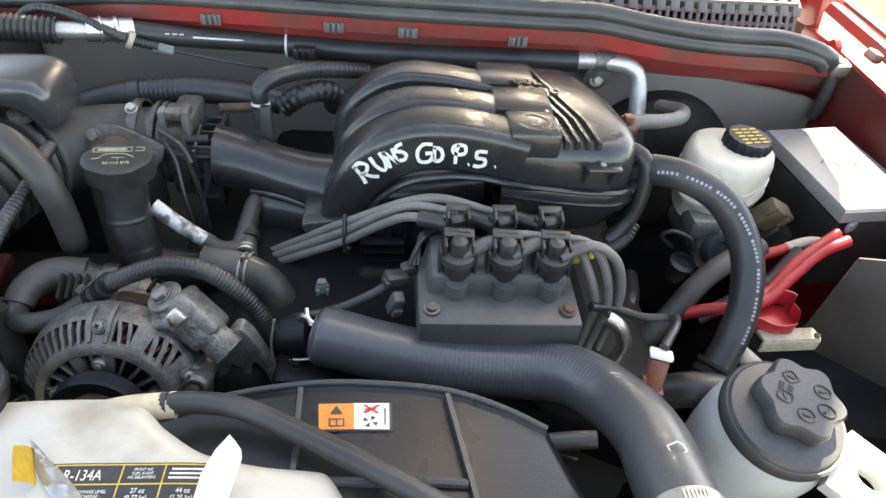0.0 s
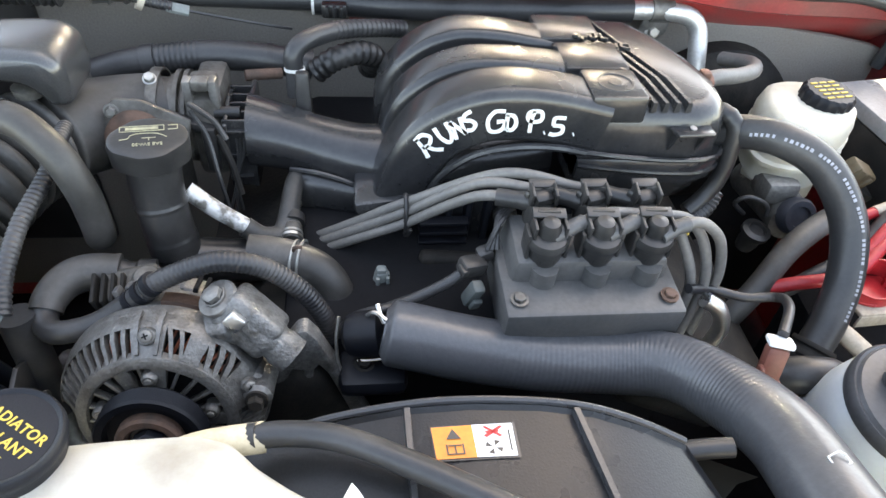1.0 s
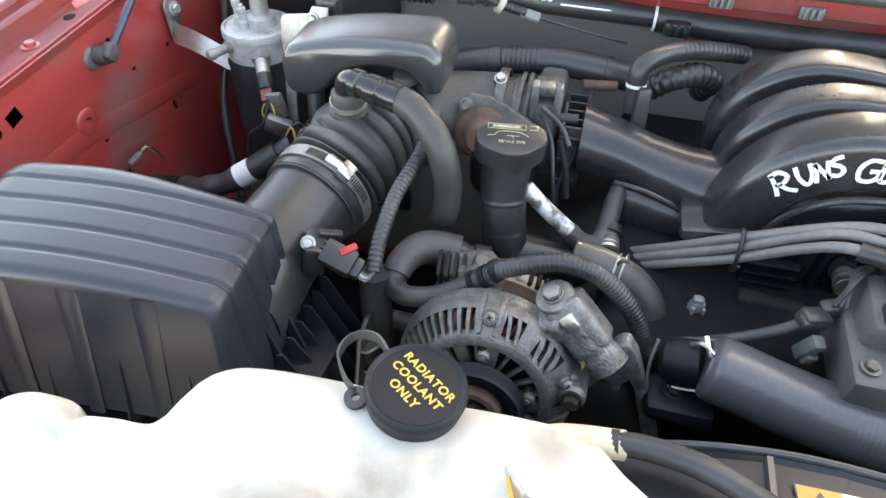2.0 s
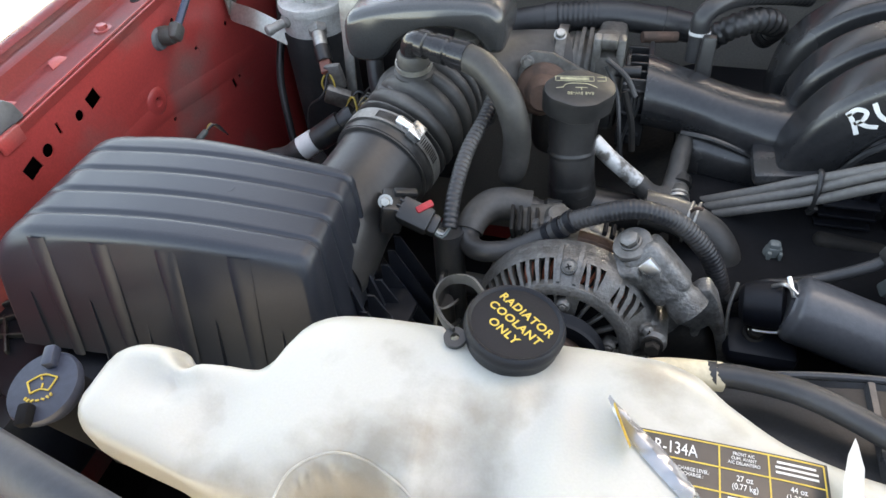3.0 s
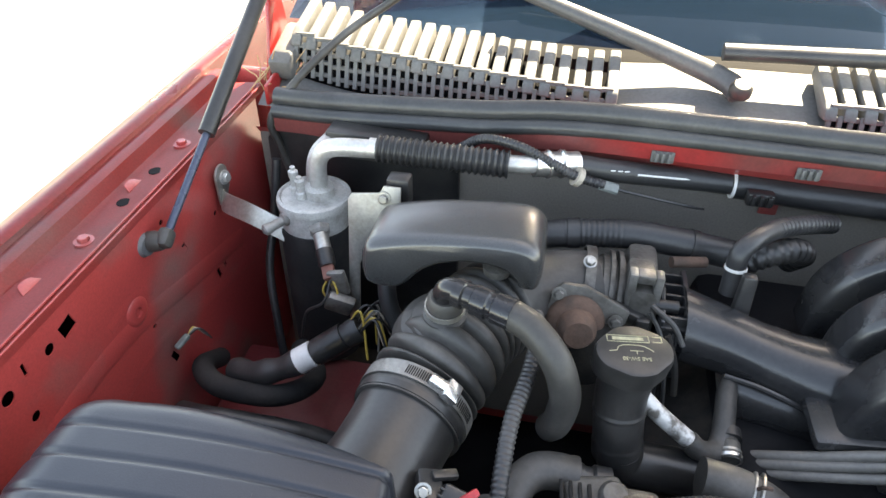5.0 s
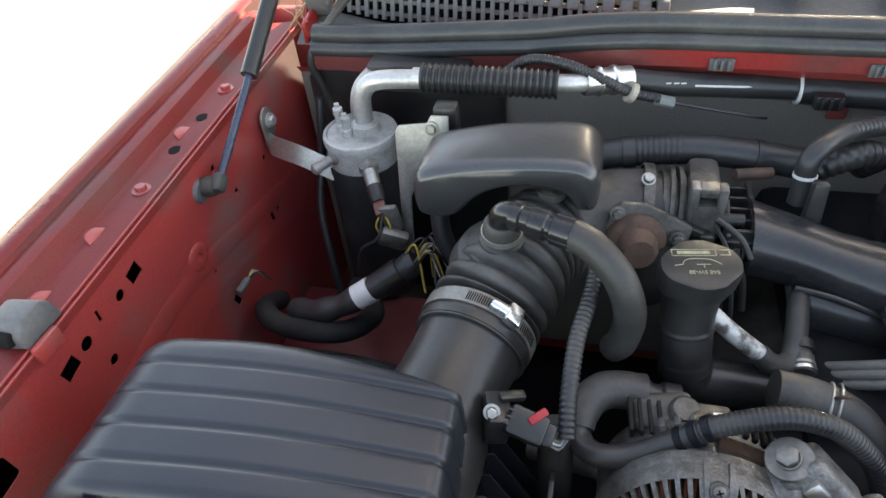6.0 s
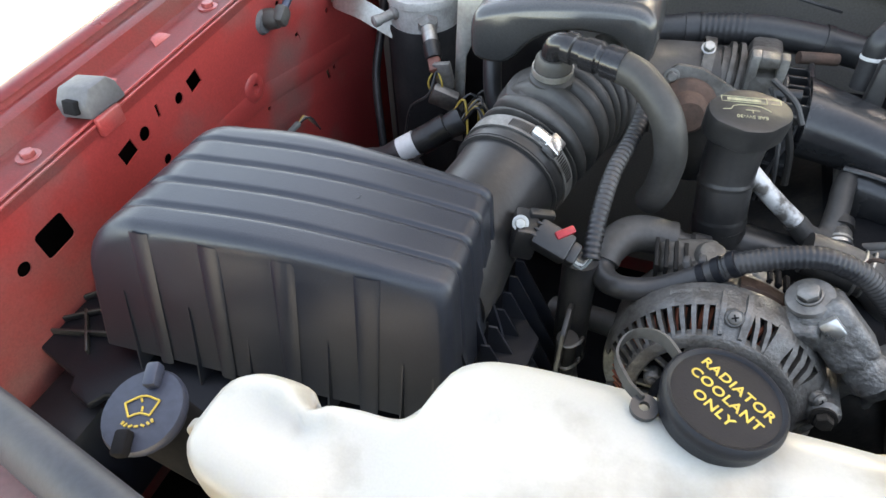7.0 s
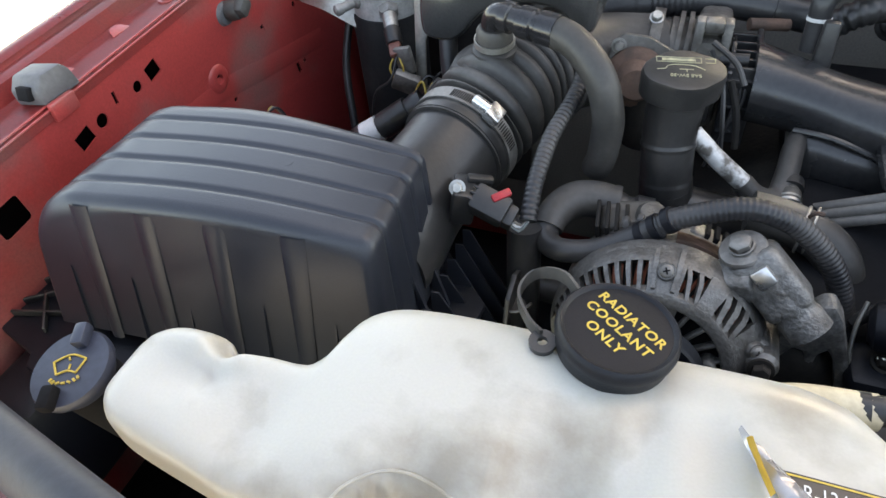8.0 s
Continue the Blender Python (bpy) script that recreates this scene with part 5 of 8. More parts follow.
    part("strap", bm, OLDRUB, tank, "grey rubber cap strap")
    bm = B()
    lathe(bm, [(0.0025, 0), (0.0065, 0), (0.0065, 0.003), (0.0025, 0.003), (0.0025, 0)], (-0.277, 0.2545, tank_top(-0.277, 0.2545) - 0.0005), (0, -0.1, 1), 18)
    part("strap_eye", bm, RUBBER, tank)

    # charge label
    def on(u, v, lift=0.0007):
        x, y = -0.1755 + 0.0835 * u, 0.2200 - 0.0725 * v
        return V(x, y, tank_top(x, y) + lift)

    def patch(name, u0, v0, u1, v1, material, parent, lift, n=8, label=""):
        """Stretch of label; its torn edge runs slantwise."""
        bm = B()
        skin(bm, [[on(a + (u1 - a) * i / n, v, lift) for i in range(n + 1)] for v, a in [(v0 + (v1 - v0) * j / n, min(u1, max(u0, 0.60 * (v0 + (v1 - v0) * j / n) - 0.02))) for j in range(n + 1)]], closed=False)
        return part(name, bm, material, parent, label)

    lab = patch("label", 0, 0, 1, 1, LABEL, tank, 0.0006, 12, "half-peeled black charge label with yellow rules")
    for u, v1 in ((0.433, 0.483), (0.691, 0.483), (0.975, 0.97)):
        patch("rule", u, 0.02, u + 0.009, v1, YELLOW, lab, 0.0009)
    for v in (0.012, 0.168, 0.334, 0.479, 0.965):
        patch("rule", 0.02, v, 0.98, v + 0.011, YELLOW, lab, 0.0009)

    def lettering(text, u, v, size, squeeze=0.8):
        p, q, r = on(u, v, 0.001), on(u + 0.1, v, 0.001), on(u, v - 0.1, 0.001)
        x = (q - p).normalized()
        z = x.cross((r - p)).normalized()
        words("lettering", text, size, Matrix.Translation(p) @ rot_to(z, x) @ Matrix.Diagonal((squeeze, 1, 1, 1)), INKWHITE, lab, 1.0, 0.0001)

    lettering("R-134A", 0.205, 0.105, 0.0088, 0.72)
    lettering("FRONT A/C\nCLIM. AVANT\nA/C DELANTERO", 0.566, 0.09, 0.0023)
    lettering("CHARGE LEVEL:\nCHARGE :", 0.30, 0.25, 0.0025)
    lettering("27 oz\n(0.77 kg)", 0.566, 0.255, 0.0040)
    lettering("44 oz\n(1.25 kg)", 0.838, 0.255, 0.0040)
    lettering("9 fl oz\n(266 cc)", 0.566, 0.425, 0.0034)
    lettering("16 fl oz\n(473 cc)", 0.838, 0.425, 0.0034)
    for u, v, w in ((0.838, 0.055, 0.10), (0.838, 0.09, 0.11), (0.838, 0.125, 0.11), (0.566, 0.365, 0.09), (0.838, 0.365, 0.09), (0.60, 0.53, 0.20), (0.60, 0.57, 0.22), (0.85, 0.53, 0.08), (0.66, 0.66, 0.20), (0.70, 0.72, 0.22), (0.72, 0.80, 0.20), (0.74, 0.88, 0.18)):
        patch("print_bar", u - w, v - 0.008, u + w, v + 0.008, INKWHITE, lab, 0.0009, 2)
    # peeled strips of foil
    zt = tank_top(-0.17, 0.21)
    bm = B()
    rings = []
    for k in range(15):
        f = k / 14
        x, y = -0.191 + 0.046 * f, 0.2325 - 0.052 * f + 0.008 * math.sin(math.pi * f) * (f - 0.5)
        w = 0.0012 + 0.0075 * math.sin(math.pi * min(1, f * 0.9)) ** 0.8
        c = 0.0012 * math.sin(k * 2.1)
        rings.append([V(x - w * 0.5, y - w * 0.35, zt + 0.0015), V(x - w * 0.1, y, zt + 0.0042 + c), V(x + w * 0.3, y + w * 0.2, zt + 0.0035 - c), V(x + w * 0.6, y + w * 0.3, zt + 0.0012)])
    skin(bm, rings, closed=False)
    bmesh.ops.solidify(bm, geom=list(bm.faces), thickness=0.0003)
    part("peeled_strip", bm, FOIL, lab, "crumpled silver label strip")
    bm = B()
    skin(bm, [[V(-0.1896, 0.2191, zt + 0.0187), V(-0.1885, 0.2250, zt + 0.010), V(-0.1890, 0.2290, zt + 0.001)], [V(-0.1860, 0.2090, zt + 0.0187), V(-0.1840, 0.2140, zt + 0.010), V(-0.1840, 0.2180, zt + 0.001)], [V(-0.1816, 0.1991, zt + 0.0187), V(-0.1795, 0.2040, zt + 0.010), V(-0.1790, 0.2070, zt + 0.001)]], closed=False)
    bmesh.ops.solidify(bm, geom=list(bm.faces), thickness=0.0003)
    part("peeled_edge", bm, YELLOW, lab, "upturned yellow label edge")
    bm = B()
    skin(bm, [[V(-0.0955, 0.1860, 1.0060), V(-0.0890, 0.1880, 0.9990), V(-0.0830, 0.1880, 0.9920)], [V(-0.0935, 0.2030, 1.0090), V(-0.0860, 0.2050, 1.0010), V(-0.0800, 0.2060, 0.9940)], [V(-0.0895, 0.2170, 1.0080), V(-0.0840, 0.2185, 1.0020), V(-0.0780, 0.2195, 0.9950)], [V(-0.0845, 0.2275, 1.0060), V(-0.0820, 0.2265, 1.0020), V(-0.0790, 0.2245, 0.9960)]], closed=False)
    bmesh.ops.solidify(bm, geom=list(bm.faces), thickness=0.0004)
    part("peeled_flap", bm, STICKER, lab, "upright white paper flap")
    return tank


coolant_tank()

# ---- washer filler ----
wf = thing("washer_filler", (-0.515, 0.187, 0.86), "blue-black washer filler cap with a yellow symbol", "filler cap")
up = V(-0.06, -0.22, 1).normalized()
wc = V(-0.524, 0.191, 0.941)
bm = B()
lathe(bm, [(0, 0), (0.0195, 0), (0.0205, 0.006), (0.0238, 0.007), (0.0243, 0.010), (0.0230, 0.0125), (0, 0.0135)], wc, up, 44)
cap = part("cap", bm, CAPBLUE, wf)
wr = Matrix.Translation(wc + up * 0.0138) @ rot_to(up, (0.93, 0.36, 0))
for s, a in ((1, 0.021), (-1, 0.022)):
    bm = B()
    rbox(bm, wr @ V(0.004 * s, a * s * 0.86, 0.002), (0.008, 0.014, 0.008), wr.to_3x3().to_4x4(), 0.002)
    part("finger_grip", bm, CAPBLUE if s > 0 else BLACK, cap)
for pts in (((-0.010, 0.004), (0.0, 0.0075), (0.010, 0.004)), ((-0.006, -0.004), (0.0, -0.0022), (0.006, -0.004)), ((-0.010, 0.004), (-0.006, -0.004)), ((0.010, 0.004), (0.006, -0.004)), ((0.001, -0.0015), (0.001, 0.0015)), ((0.0, 0.004), (-0.001, 0.006))):
    part("symbol_line", tube(B(), [wr @ V(x, y, 0.0) for x, y in pts], 0.0006, 6, 0.003), YELLOW, cap)
for i in range(7):
    a = math.pi * (0.12 + 0.76 * i / 6)
    bm = B()
    rbox(bm, wr @ V(-0.009 * math.cos(a), -0.0055 - 0.004 * math.sin(a), 0), (0.0022, 0.0012, 0.0008), wr.to_3x3().to_4x4() @ pose(0, 0, 0, 0, 0, 60 - 20 * i), 0)
    part("symbol_dash", bm, YELLOW, cap)
bm = B()
lathe(bm, [(0, -0.14), (0.018, -0.14), (0.018, 0.0), (0, 0.0)], wc, up, 24)
part("neck", bm, BLACK, wf)

# ---- overflow hose ----
oh = thing("overflow_hose", (-0.142, 0.276, 0.9665), "smooth black rubber overflow hose over the fan shroud", "hose")
part("hose", tube(B(), [(-0.142, 0.2760, 0.9665), (-0.120, 0.2750, 0.971), (-0.089, 0.266, 0.977), (-0.050, 0.246, 0.979), (-0.013, 0.225, 0.980), (0.018, 0.207, 0.979), (0.06, 0.182, 0.972), (0.11, 0.15, 0.96)], 0.0069, 18, 0.004), RUBBER, oh)
part("end_band", tube(B(), [(-0.1415, 0.2760, 0.9667), (-0.134, 0.2757, 0.9684)], 0.0076, 18, 0.002), RUBBER, oh)

# ---- fan shroud ----
def shroud_z(x, y):
    return 0.969 - 1.4 * max(0.0, x - 0.03) ** 1.6 - 0.5 * max(0.0, -0.03 - x) ** 1.5 * 1.2 - 0.05 * (0.285 - y)


sh = thing("fan_shroud", (0.0, 0.2, 0.93), "dusty black plastic fan shroud with raised ribs", "fan shroud")
XR = [(-0.26, 0.268), (-0.20, 0.278), (-0.15, 0.284), (-0.10, 0.290), (-0.055, 0.2915), (-0.02, 0.291), (0.02, 0.288), (0.05, 0.284), (0.08, 0.2785), (0.108, 0.272), (0.112, 0.262), (0.122, 0.240), (0.135, 0.215), (0.150, 0.185), (0.170, 0.14)]
bm = B()
rings = []
for x, yb in XR:
    zt = [shroud_z(x, yb - k) for k in (0.0, 0.03, 0.08, 0.14, 0.2)]
    rings.append([V(x + 0.006 * max(0, x) * 8, yb + 0.003, zt[0] - 0.09), V(x, yb + 0.001, zt[0] - 0.003), V(x, yb - 0.002, zt[0])] + [V(x, yb - k, z - 0.0025) for k, z in zip((0.0045, 0.03, 0.08, 0.14, 0.2), zt)])
skin(bm, rings, closed=False)
bmesh.ops.solidify(bm, geom=list(bm.faces), thickness=-0.003)
top = part("top", bm, SHROUD, sh, sharp=30)
part("rim_lip", tube(B(), [(x, yb + 0.0005, shroud_z(x, yb) + 0.0002) for x, yb in XR[:10]], 0.0022, 8, 0.006), SHROUD, top)
for x0, x1, y1 in ((-0.0555, -0.0525, 0.16), (0.0395, 0.055, 0.205)):
    bm = B()
    skin(bm, [[V(x - 0.0022, y, shroud_z(x, y) - 0.004), V(x - 0.0016, y, shroud_z(x, y) + 0.0025), V(x + 0.0016, y, shroud_z(x, y) + 0.0025), V(x + 0.0022, y, shroud_z(x, y) - 0.004)] for x, y in [(x0 + (x1 - x0) * t / 8, 0.2885 + (y1 - 0.2885) * t / 8 - (0.006 if x0 > 0 else 0)) for t in range(9)]])
    part("rib", bm, SHROUD, top)
part("rib", tube(B(), [(x, y, shroud_z(x, y) - 0.001) for x, y in ((-0.05, 0.225), (0.0, 0.222), (0.03, 0.222), (0.048, 0.222))], 0.003, 8), SHROUD, top)
bm = B()
skin(bm, [[V(x, 0.305, 0.62), V(x, 0.300, shroud_z(x, 0.28) - 0.06), V(x, 0.290, shroud_z(x, 0.28) - 0.03)] for x in (-0.22, -0.1, 0.0, 0.1, 0.2)], closed=False)
part("ring", bm, BLACK, sh)
# warning sticker
stk = thing("warning_sticker", (-0.02, 0.265, 0.962), "orange and white fan warning sticker on the shroud", "sticker")


def stick(u, v, lift):
    a, b, c, d = V(-0.0432, 0.2765, 0), V(0.0015, 0.2765, 0), V(-0.0415, 0.2580, 0), V(0.0018, 0.2575, 0)
    p = a.lerp(b, u).lerp(c.lerp(d, u), v)
    return V(p.x, p.y, shroud_z(p.x, p.y) - 0.0025 + lift + 0.0012)


def stickpart(name, pts, material, lift, parent):
    bm = B()
    bm.faces.new([bm.verts.new(stick(u, v, lift)) for u, v in pts])
    return part(name, bm, material, parent)


def srect(u0, v0, u1, v1):
    return [(u0, v0), (u1, v0), (u1, v1), (u0, v1)]


base = stickpart("backing", srect(-0.015, -0.05, 1.04, 1.05), SHROUD, 0.0, stk)
stickpart("orange_panel", srect(0, 0, 0.5, 1), ORANGE, 0.0004, stk)
stickpart("white_panel", srect(0.5, 0, 1, 1), STICKER, 0.0004, stk)
stickpart("triangle", [(0.25, 0.10), (0.34, 0.42), (0.16, 0.42)], LABEL, 0.0007, stk)
for r in (srect(0.14, 0.58, 0.16, 0.9), srect(0.14, 0.86, 0.36, 0.9), srect(0.34, 0.58, 0.36, 0.9), srect(0.24, 0.60, 0.26, 0.9), srect(0.17, 0.60, 0.33, 0.64)):
    stickpart("book_line", r, LABEL, 0.0007, stk)
for k in range(4):
    a = k * math.pi / 2 + 0.5
    stickpart("fan_blade", [(0.73 + 0.02 * math.cos(a), 0.72 + 0.04 * math.sin(a)), (0.73 + 0.11 * math.cos(a - 0.4), 0.72 + 0.22 * math.sin(a - 0.4)), (0.73 + 0.12 * math.cos(a + 0.3), 0.72 + 0.24 * math.sin(a + 0.3))], LABEL, 0.0007, stk)
for r in ([(0.62, 0.08), (0.66, 0.06), (0.86, 0.38), (0.82, 0.42)], [(0.84, 0.06), (0.88, 0.10), (0.66, 0.42), (0.62, 0.36)], [(0.64, 0.24), (0.80, 0.16), (0.82, 0.26), (0.68, 0.32)]):
    stickpart("red_mark", r, REDINK, 0.0008, stk)
stickpart("print_bar", srect(0.93, 0.2, 0.95, 0.85), LABEL, 0.0007, stk)

# ---- radiator hose and thermostat housing ----
rh = thing("radiator_hose", (0.08, 0.39, 0.845), "thick black upper radiator hose with a bright end clamp", "hose")
RHP = [(-0.064, 0.414, 0.884), (-0.040, 0.410, 0.880), (0.0, 0.404, 0.872), (0.06, 0.397, 0.864), (0.12, 0.391, 0.864), (0.160, 0.374, 0.877), (0.184, 0.337, 0.892), (0.192, 0.29, 0.914), (0.189, 0.24, 0.930), (0.186, 0.19, 0.942), (0.184, 0.15, 0.945)]
part("hose", tube(B(), RHP, 0.0262, 28, 0.0008, lambda s: 1 + (0.0045 * math.sin(s * 1500) * min(1, (s - 0.08) * 20, (0.34 - s) * 20) if 0.08 < s < 0.34 else 0) - 0.30 * math.exp(-(s / 0.004) ** 2)), HOSE, rh)
bm = B()
lathe(bm, [(0.0252, -0.007), (0.0268, -0.007), (0.0268, 0.007), (0.0252, 0.007)], (0.1865, 0.206, 0.9390), (-0.06, -0.97, 0.22), 32)
for k in range(7):
    a = 1.9 - 0.09 * k
    rbox(bm, V(0.1865 + 0.0268 * math.cos(a), 0.206 + 0.006 * math.sin(a), 0.9390 + 0.0264 * math.sin(a)), (0.0009, 0.009, 0.0008), None, 0)
part("end_clamp", bm, STEEL, rh)
bm = B()
m = Matrix.Translation((0.1890, 0.250, 0.9545)) @ rot_to((-0.1, -0.2, 1), (0.9, 0.3, 0.1))
for a, b in (((-0.005, -0.004), (0.005, -0.004)), ((-0.005, 0.004), (0.003, 0.004)), ((-0.005, -0.004), (-0.005, 0.004)), ((0.005, -0.004), (0.005, 0.001)), ((0.003, 0.004), (0.005, 0.001))):
    tube(bm, [m @ V(*a, 0), m @ V(*b, 0)], 0.0006, 5, 0.01)
part("chalk_mark", bm, INKWHITE, rh)
# spring clamp at the engine end
sp = thing("spring_clamp", (-0.06, 0.416, 0.87), "bright spring wire hose clamp", "clamp")
part("wire", tube(B(), [(-0.098, 0.428, 0.886), (-0.1005, 0.418, 0.868), (-0.0985, 0.408, 0.848), (-0.092, 0.402, 0.832)], 0.0015, 6), STEEL, sp)
part("ear", tube(B(), [(-0.076, 0.420, 0.896), (-0.070, 0.414, 0.906), (-0.062, 0.409, 0.902)], 0.0018, 6), BRIGHT, sp)
part("ear", tube(B(), [(-0.068, 0.420, 0.908), (-0.066, 0.412, 0.905), (-0.0635, 0.408, 0.900)], 0.0018, 6), BRIGHT, sp)
part("ear", tube(B(), [(-0.084, 0.408, 0.856), (-0.072, 0.404, 0.861), (-0.058, 0.402, 0.866)], 0.0012, 6), BRIGHT, sp)
th = thing("thermostat_housing", (-0.085, 0.42, 0.82), "black oily thermostat housing with bolts", "housing")
bm = B()
lathe(bm, [(0, 0), (0.010, 0), (0.016, 0.004), (0.0185, 0.012), (0.019, 0.030), (0, 0.034)], (-0.094, 0.420, 0.872), (1, -0.12, 0.25), 24)
rbox(bm, (-0.072, 0.418, 0.840), (0.055, 0.06, 0.02), None, 0.008)
part("cover", bm, CAPBLK, th)
part("bolt", bolt(B(), (-0.079, 0.409, 0.850), (0.1, -0.3, 1), 0.006, 0.008, 1.4), DARKMETAL, th)
part("lead", tube(B(), [(-0.10, 0.43, 0.862), (-0.085, 0.432, 0.880), (-0.065, 0.432, 0.888), (-0.045, 0.44, 0.884)], 0.0045, 10), RUBBER, th)

# ---- alternator ----
def alternator():
    alt = thing("alternator", (-0.215, 0.40, 0.78), "weathered aluminium alternator with copper windings showing", "alternator")
    c = V(-0.2275, 0.368, 0.850)
    ax = V(-0.03, -1, 0.25).normalized()
    _, u, w = frame_of(ax)
    w = -w

    def out(a):
        return u * math.cos(a) + w * math.sin(a)

    def at(r, a, h):
        return c + ax * h + out(a) * r

    R = 0.0580
    # front ring and its spokes
    bm = B()
    lathe(bm, [(0.0475, 0.003), (0.0490, 0.005), (R - 0.004, 0.005), (R - 0.001, 0.003), (R, -0.003), (0.0475, -0.006), (0.0475, 0.003)], c, ax, 72)
    part("front_rim", bm, ALTCAST, alt)
    for k in range(22):
        a = 2 * math.pi * k / 22 + 0.14
        bm = B()
        p, q = at(0.025, a, 0.0), at(0.0495, a, 0.001)
        rbox(bm, (p + q) / 2, (0.026, 0.0026 if k % 5 else 0.0105, 0.006), rot_to(ax, q - p), 0.0009)
        part("spoke", bm, ALTCAST, alt)
    for a in (0.0, 1.35, 2.7, -1.35, -2.7):
        bm = B()
        lathe(bm, [(0, 0.0075), (0.004, 0.0075), (0.0055, 0.006), (0.006, 0.002), (0.006, -0.004)], at(0.0395, a, 0.0), ax, 16)
        part("boss", bm, ALTCAST, alt)
        part("screw", bolt(B(), at(0.0395, a, 0.0068), ax, 0.0026, 0.0022, 1.3), OLDALU, alt)
    # shoulder: solid sectors and slanting fingers with open slots between
    line = [(R - 0.002, 0.003), (R + 0.0040, -0.0025), (R + 0.0100, -0.0070), (R + 0.0145, -0.0130), (R + 0.0165, -0.024)]

    def sector(name, a0, a1, twist, material, lift=0.0):
        n = max(1, round(abs(a1 - a0) / 0.05))
        rows = []
        for r, h in line:
            k = (0.003 - h) / 0.027
            rows.append([at(r + lift, a0 + (a1 - a0) * j / n + twist * k, h) for j in range(n + 1)] + [at(r - 0.0036, a1 - (a1 - a0) * j / n + twist * k, h - 0.0036) for j in range(n + 1)])
        part(name, skin(B(), rows), material, alt, sharp=50)

    for a0, a1 in ((-0.17, 0.17), (0.40, 0.60), (0.98, 1.45), (1.95, 2.3), (2.9, 3.3), (-2.3, -2.0)):
        sector("casting", a0, a1, 0.0, ALTCAST, 0.0008)
    # straight fingers on one side, broad curved vanes on the other
    for a0, a1, n, wd, lean in ((-1.40, -0.15, 11, 0.046, 0.03), (0.17, 0.40, 2, 0.044, -0.16), (0.60, 0.98, 3, 0.066, -0.20), (1.45, 1.95, 4, 0.05, -0.1), (2.3, 2.9, 4, 0.05, 0.0), (-2.95, -2.3, 4, 0.05, 0.0)):
        for k in range(n + 1):
            m = a0 + (a1 - a0) * k / n
            sector("finger", m - wd / 2, m + wd / 2, lean, ALTCAST)
    # closed outer shoulder behind the slots
    rows = []
    for r, h in ((R + 0.0140, -0.0120), (R + 0.0158, -0.0150), (R + 0.0172, -0.024), (R + 0.0140, -0.026), (R + 0.0125, -0.016)):
        rows.append([at(r, -1.5 + 3.0 * j / 60, h) for j in range(61)])
    part("shoulder", skin(B(), [list(q) for q in zip(*rows)]), ALTCAST, alt)
    # screw seat between two upright ribs
    for a in (-0.105, 0.105):
        sector("seat_rib", a - 0.022, a + 0.022, 0.0, ALTCAST, 0.0040)
    for a in (0.0, 1.22, -2.15):
        way = (out(a) * 0.7 + ax).normalized()
        bm = B()
        lathe(bm, [(0.0068, -0.006), (0.0064, 0.0012), (0.0056, 0.0022), (0, 0.0022)], at(R + 0.0105, a, -0.0060), way, 22)
        part("lug", bm, ALTCAST, alt)
        bm = B()
        lathe(bm, [(0, 0.0050), (0.0030, 0.0050), (0.0044, 0.004), (0.0047, 0.001)], at(R + 0.0105, a, -0.0060), way, 22)
        screw = part("screw", bm, OLDALU, alt, "cross-head screw")
        m = rot_to(way, w)
        for t in (0.4, 0.4 + math.pi / 2):
            part("cross_slot", rbox(B(), at(R + 0.0105, a, -0.0060) + way * 0.0050, (0.0046, 0.0010, 0.0005), m @ Euler((0, 0, t)).to_matrix().to_4x4(), 0), BLACK, screw)
    bm = B()
    lathe(bm, [(0.048, -0.024), (R + 0.0168, -0.024), (R + 0.0180, -0.027), (R + 0.0180, -0.034), (R + 0.0150, -0.037), (R + 0.0150, -0.050), (R + 0.0165, -0.053), (R + 0.0165, -0.075), (0.050, -0.090), (0, -0.090)], c, ax, 64)
    part("rear_body", bm, ALTCAST, alt)
    # stator winding: bent wire bars behind the slots
    bm = B()
    lathe(bm, [(0, -0.009), (0.046, -0.009), (R - 0.004, -0.011), (R + 0.006, -0.022), (0, -0.024)], c, ax, 64)
    part("stator_core", bm, DARKMETAL, alt)
    bm = B()
    for k in range(72):
        a = 2 * math.pi * k / 72
        tube(bm, [at(0.050, a, -0.008), at(R + 0.001, a + 0.03, -0.0095), at(R + 0.0085, a + 0.07, -0.018)], 0.0013, 5, 0.008)
    tagged(part("winding", bm, COPPER, alt), "copper stator winding", kind="stuff")
    bm = B()
    lathe(bm, [(0, -0.005), (0.050, -0.005), (0.050, -0.0065), (0, -0.0065)], c, ax, 40)
    part("fan_plate", bm, BLACK, alt)
    # large black pulley with a rusty washer and nut
    bm = B()
    lathe(bm, [(0, 0.006), (0.028, 0.006), (0.034, 0.009), (0.0375, 0.010), (0.0385, 0.012), (0.0365, 0.014), (0.0385, 0.016), (0.0365, 0.018), (0.0385, 0.020), (0.0365, 0.022), (0.0385, 0.024), (0.037, 0.026), (0.032, 0.0255), (0.030, 0.020), (0, 0.020)], c, ax, 56)
    pul = part("pulley", bm, CAPBLK, alt, "black grooved belt pulley")
    bm = B()
    lathe(bm, [(0.0150, 0.020), (0.0150, 0.0265), (0.0170, 0.0285), (0.0215, 0.0285), (0.0232, 0.0265), (0.0232, 0.020)], c, ax, 40)
    part("washer", bm, RUST, pul, "rusty washer")
    part("pulley_nut", bolt(B(), c + ax * 0.020, ax, 0.0115, 0.010, 1.2), GREYBAR, pul)
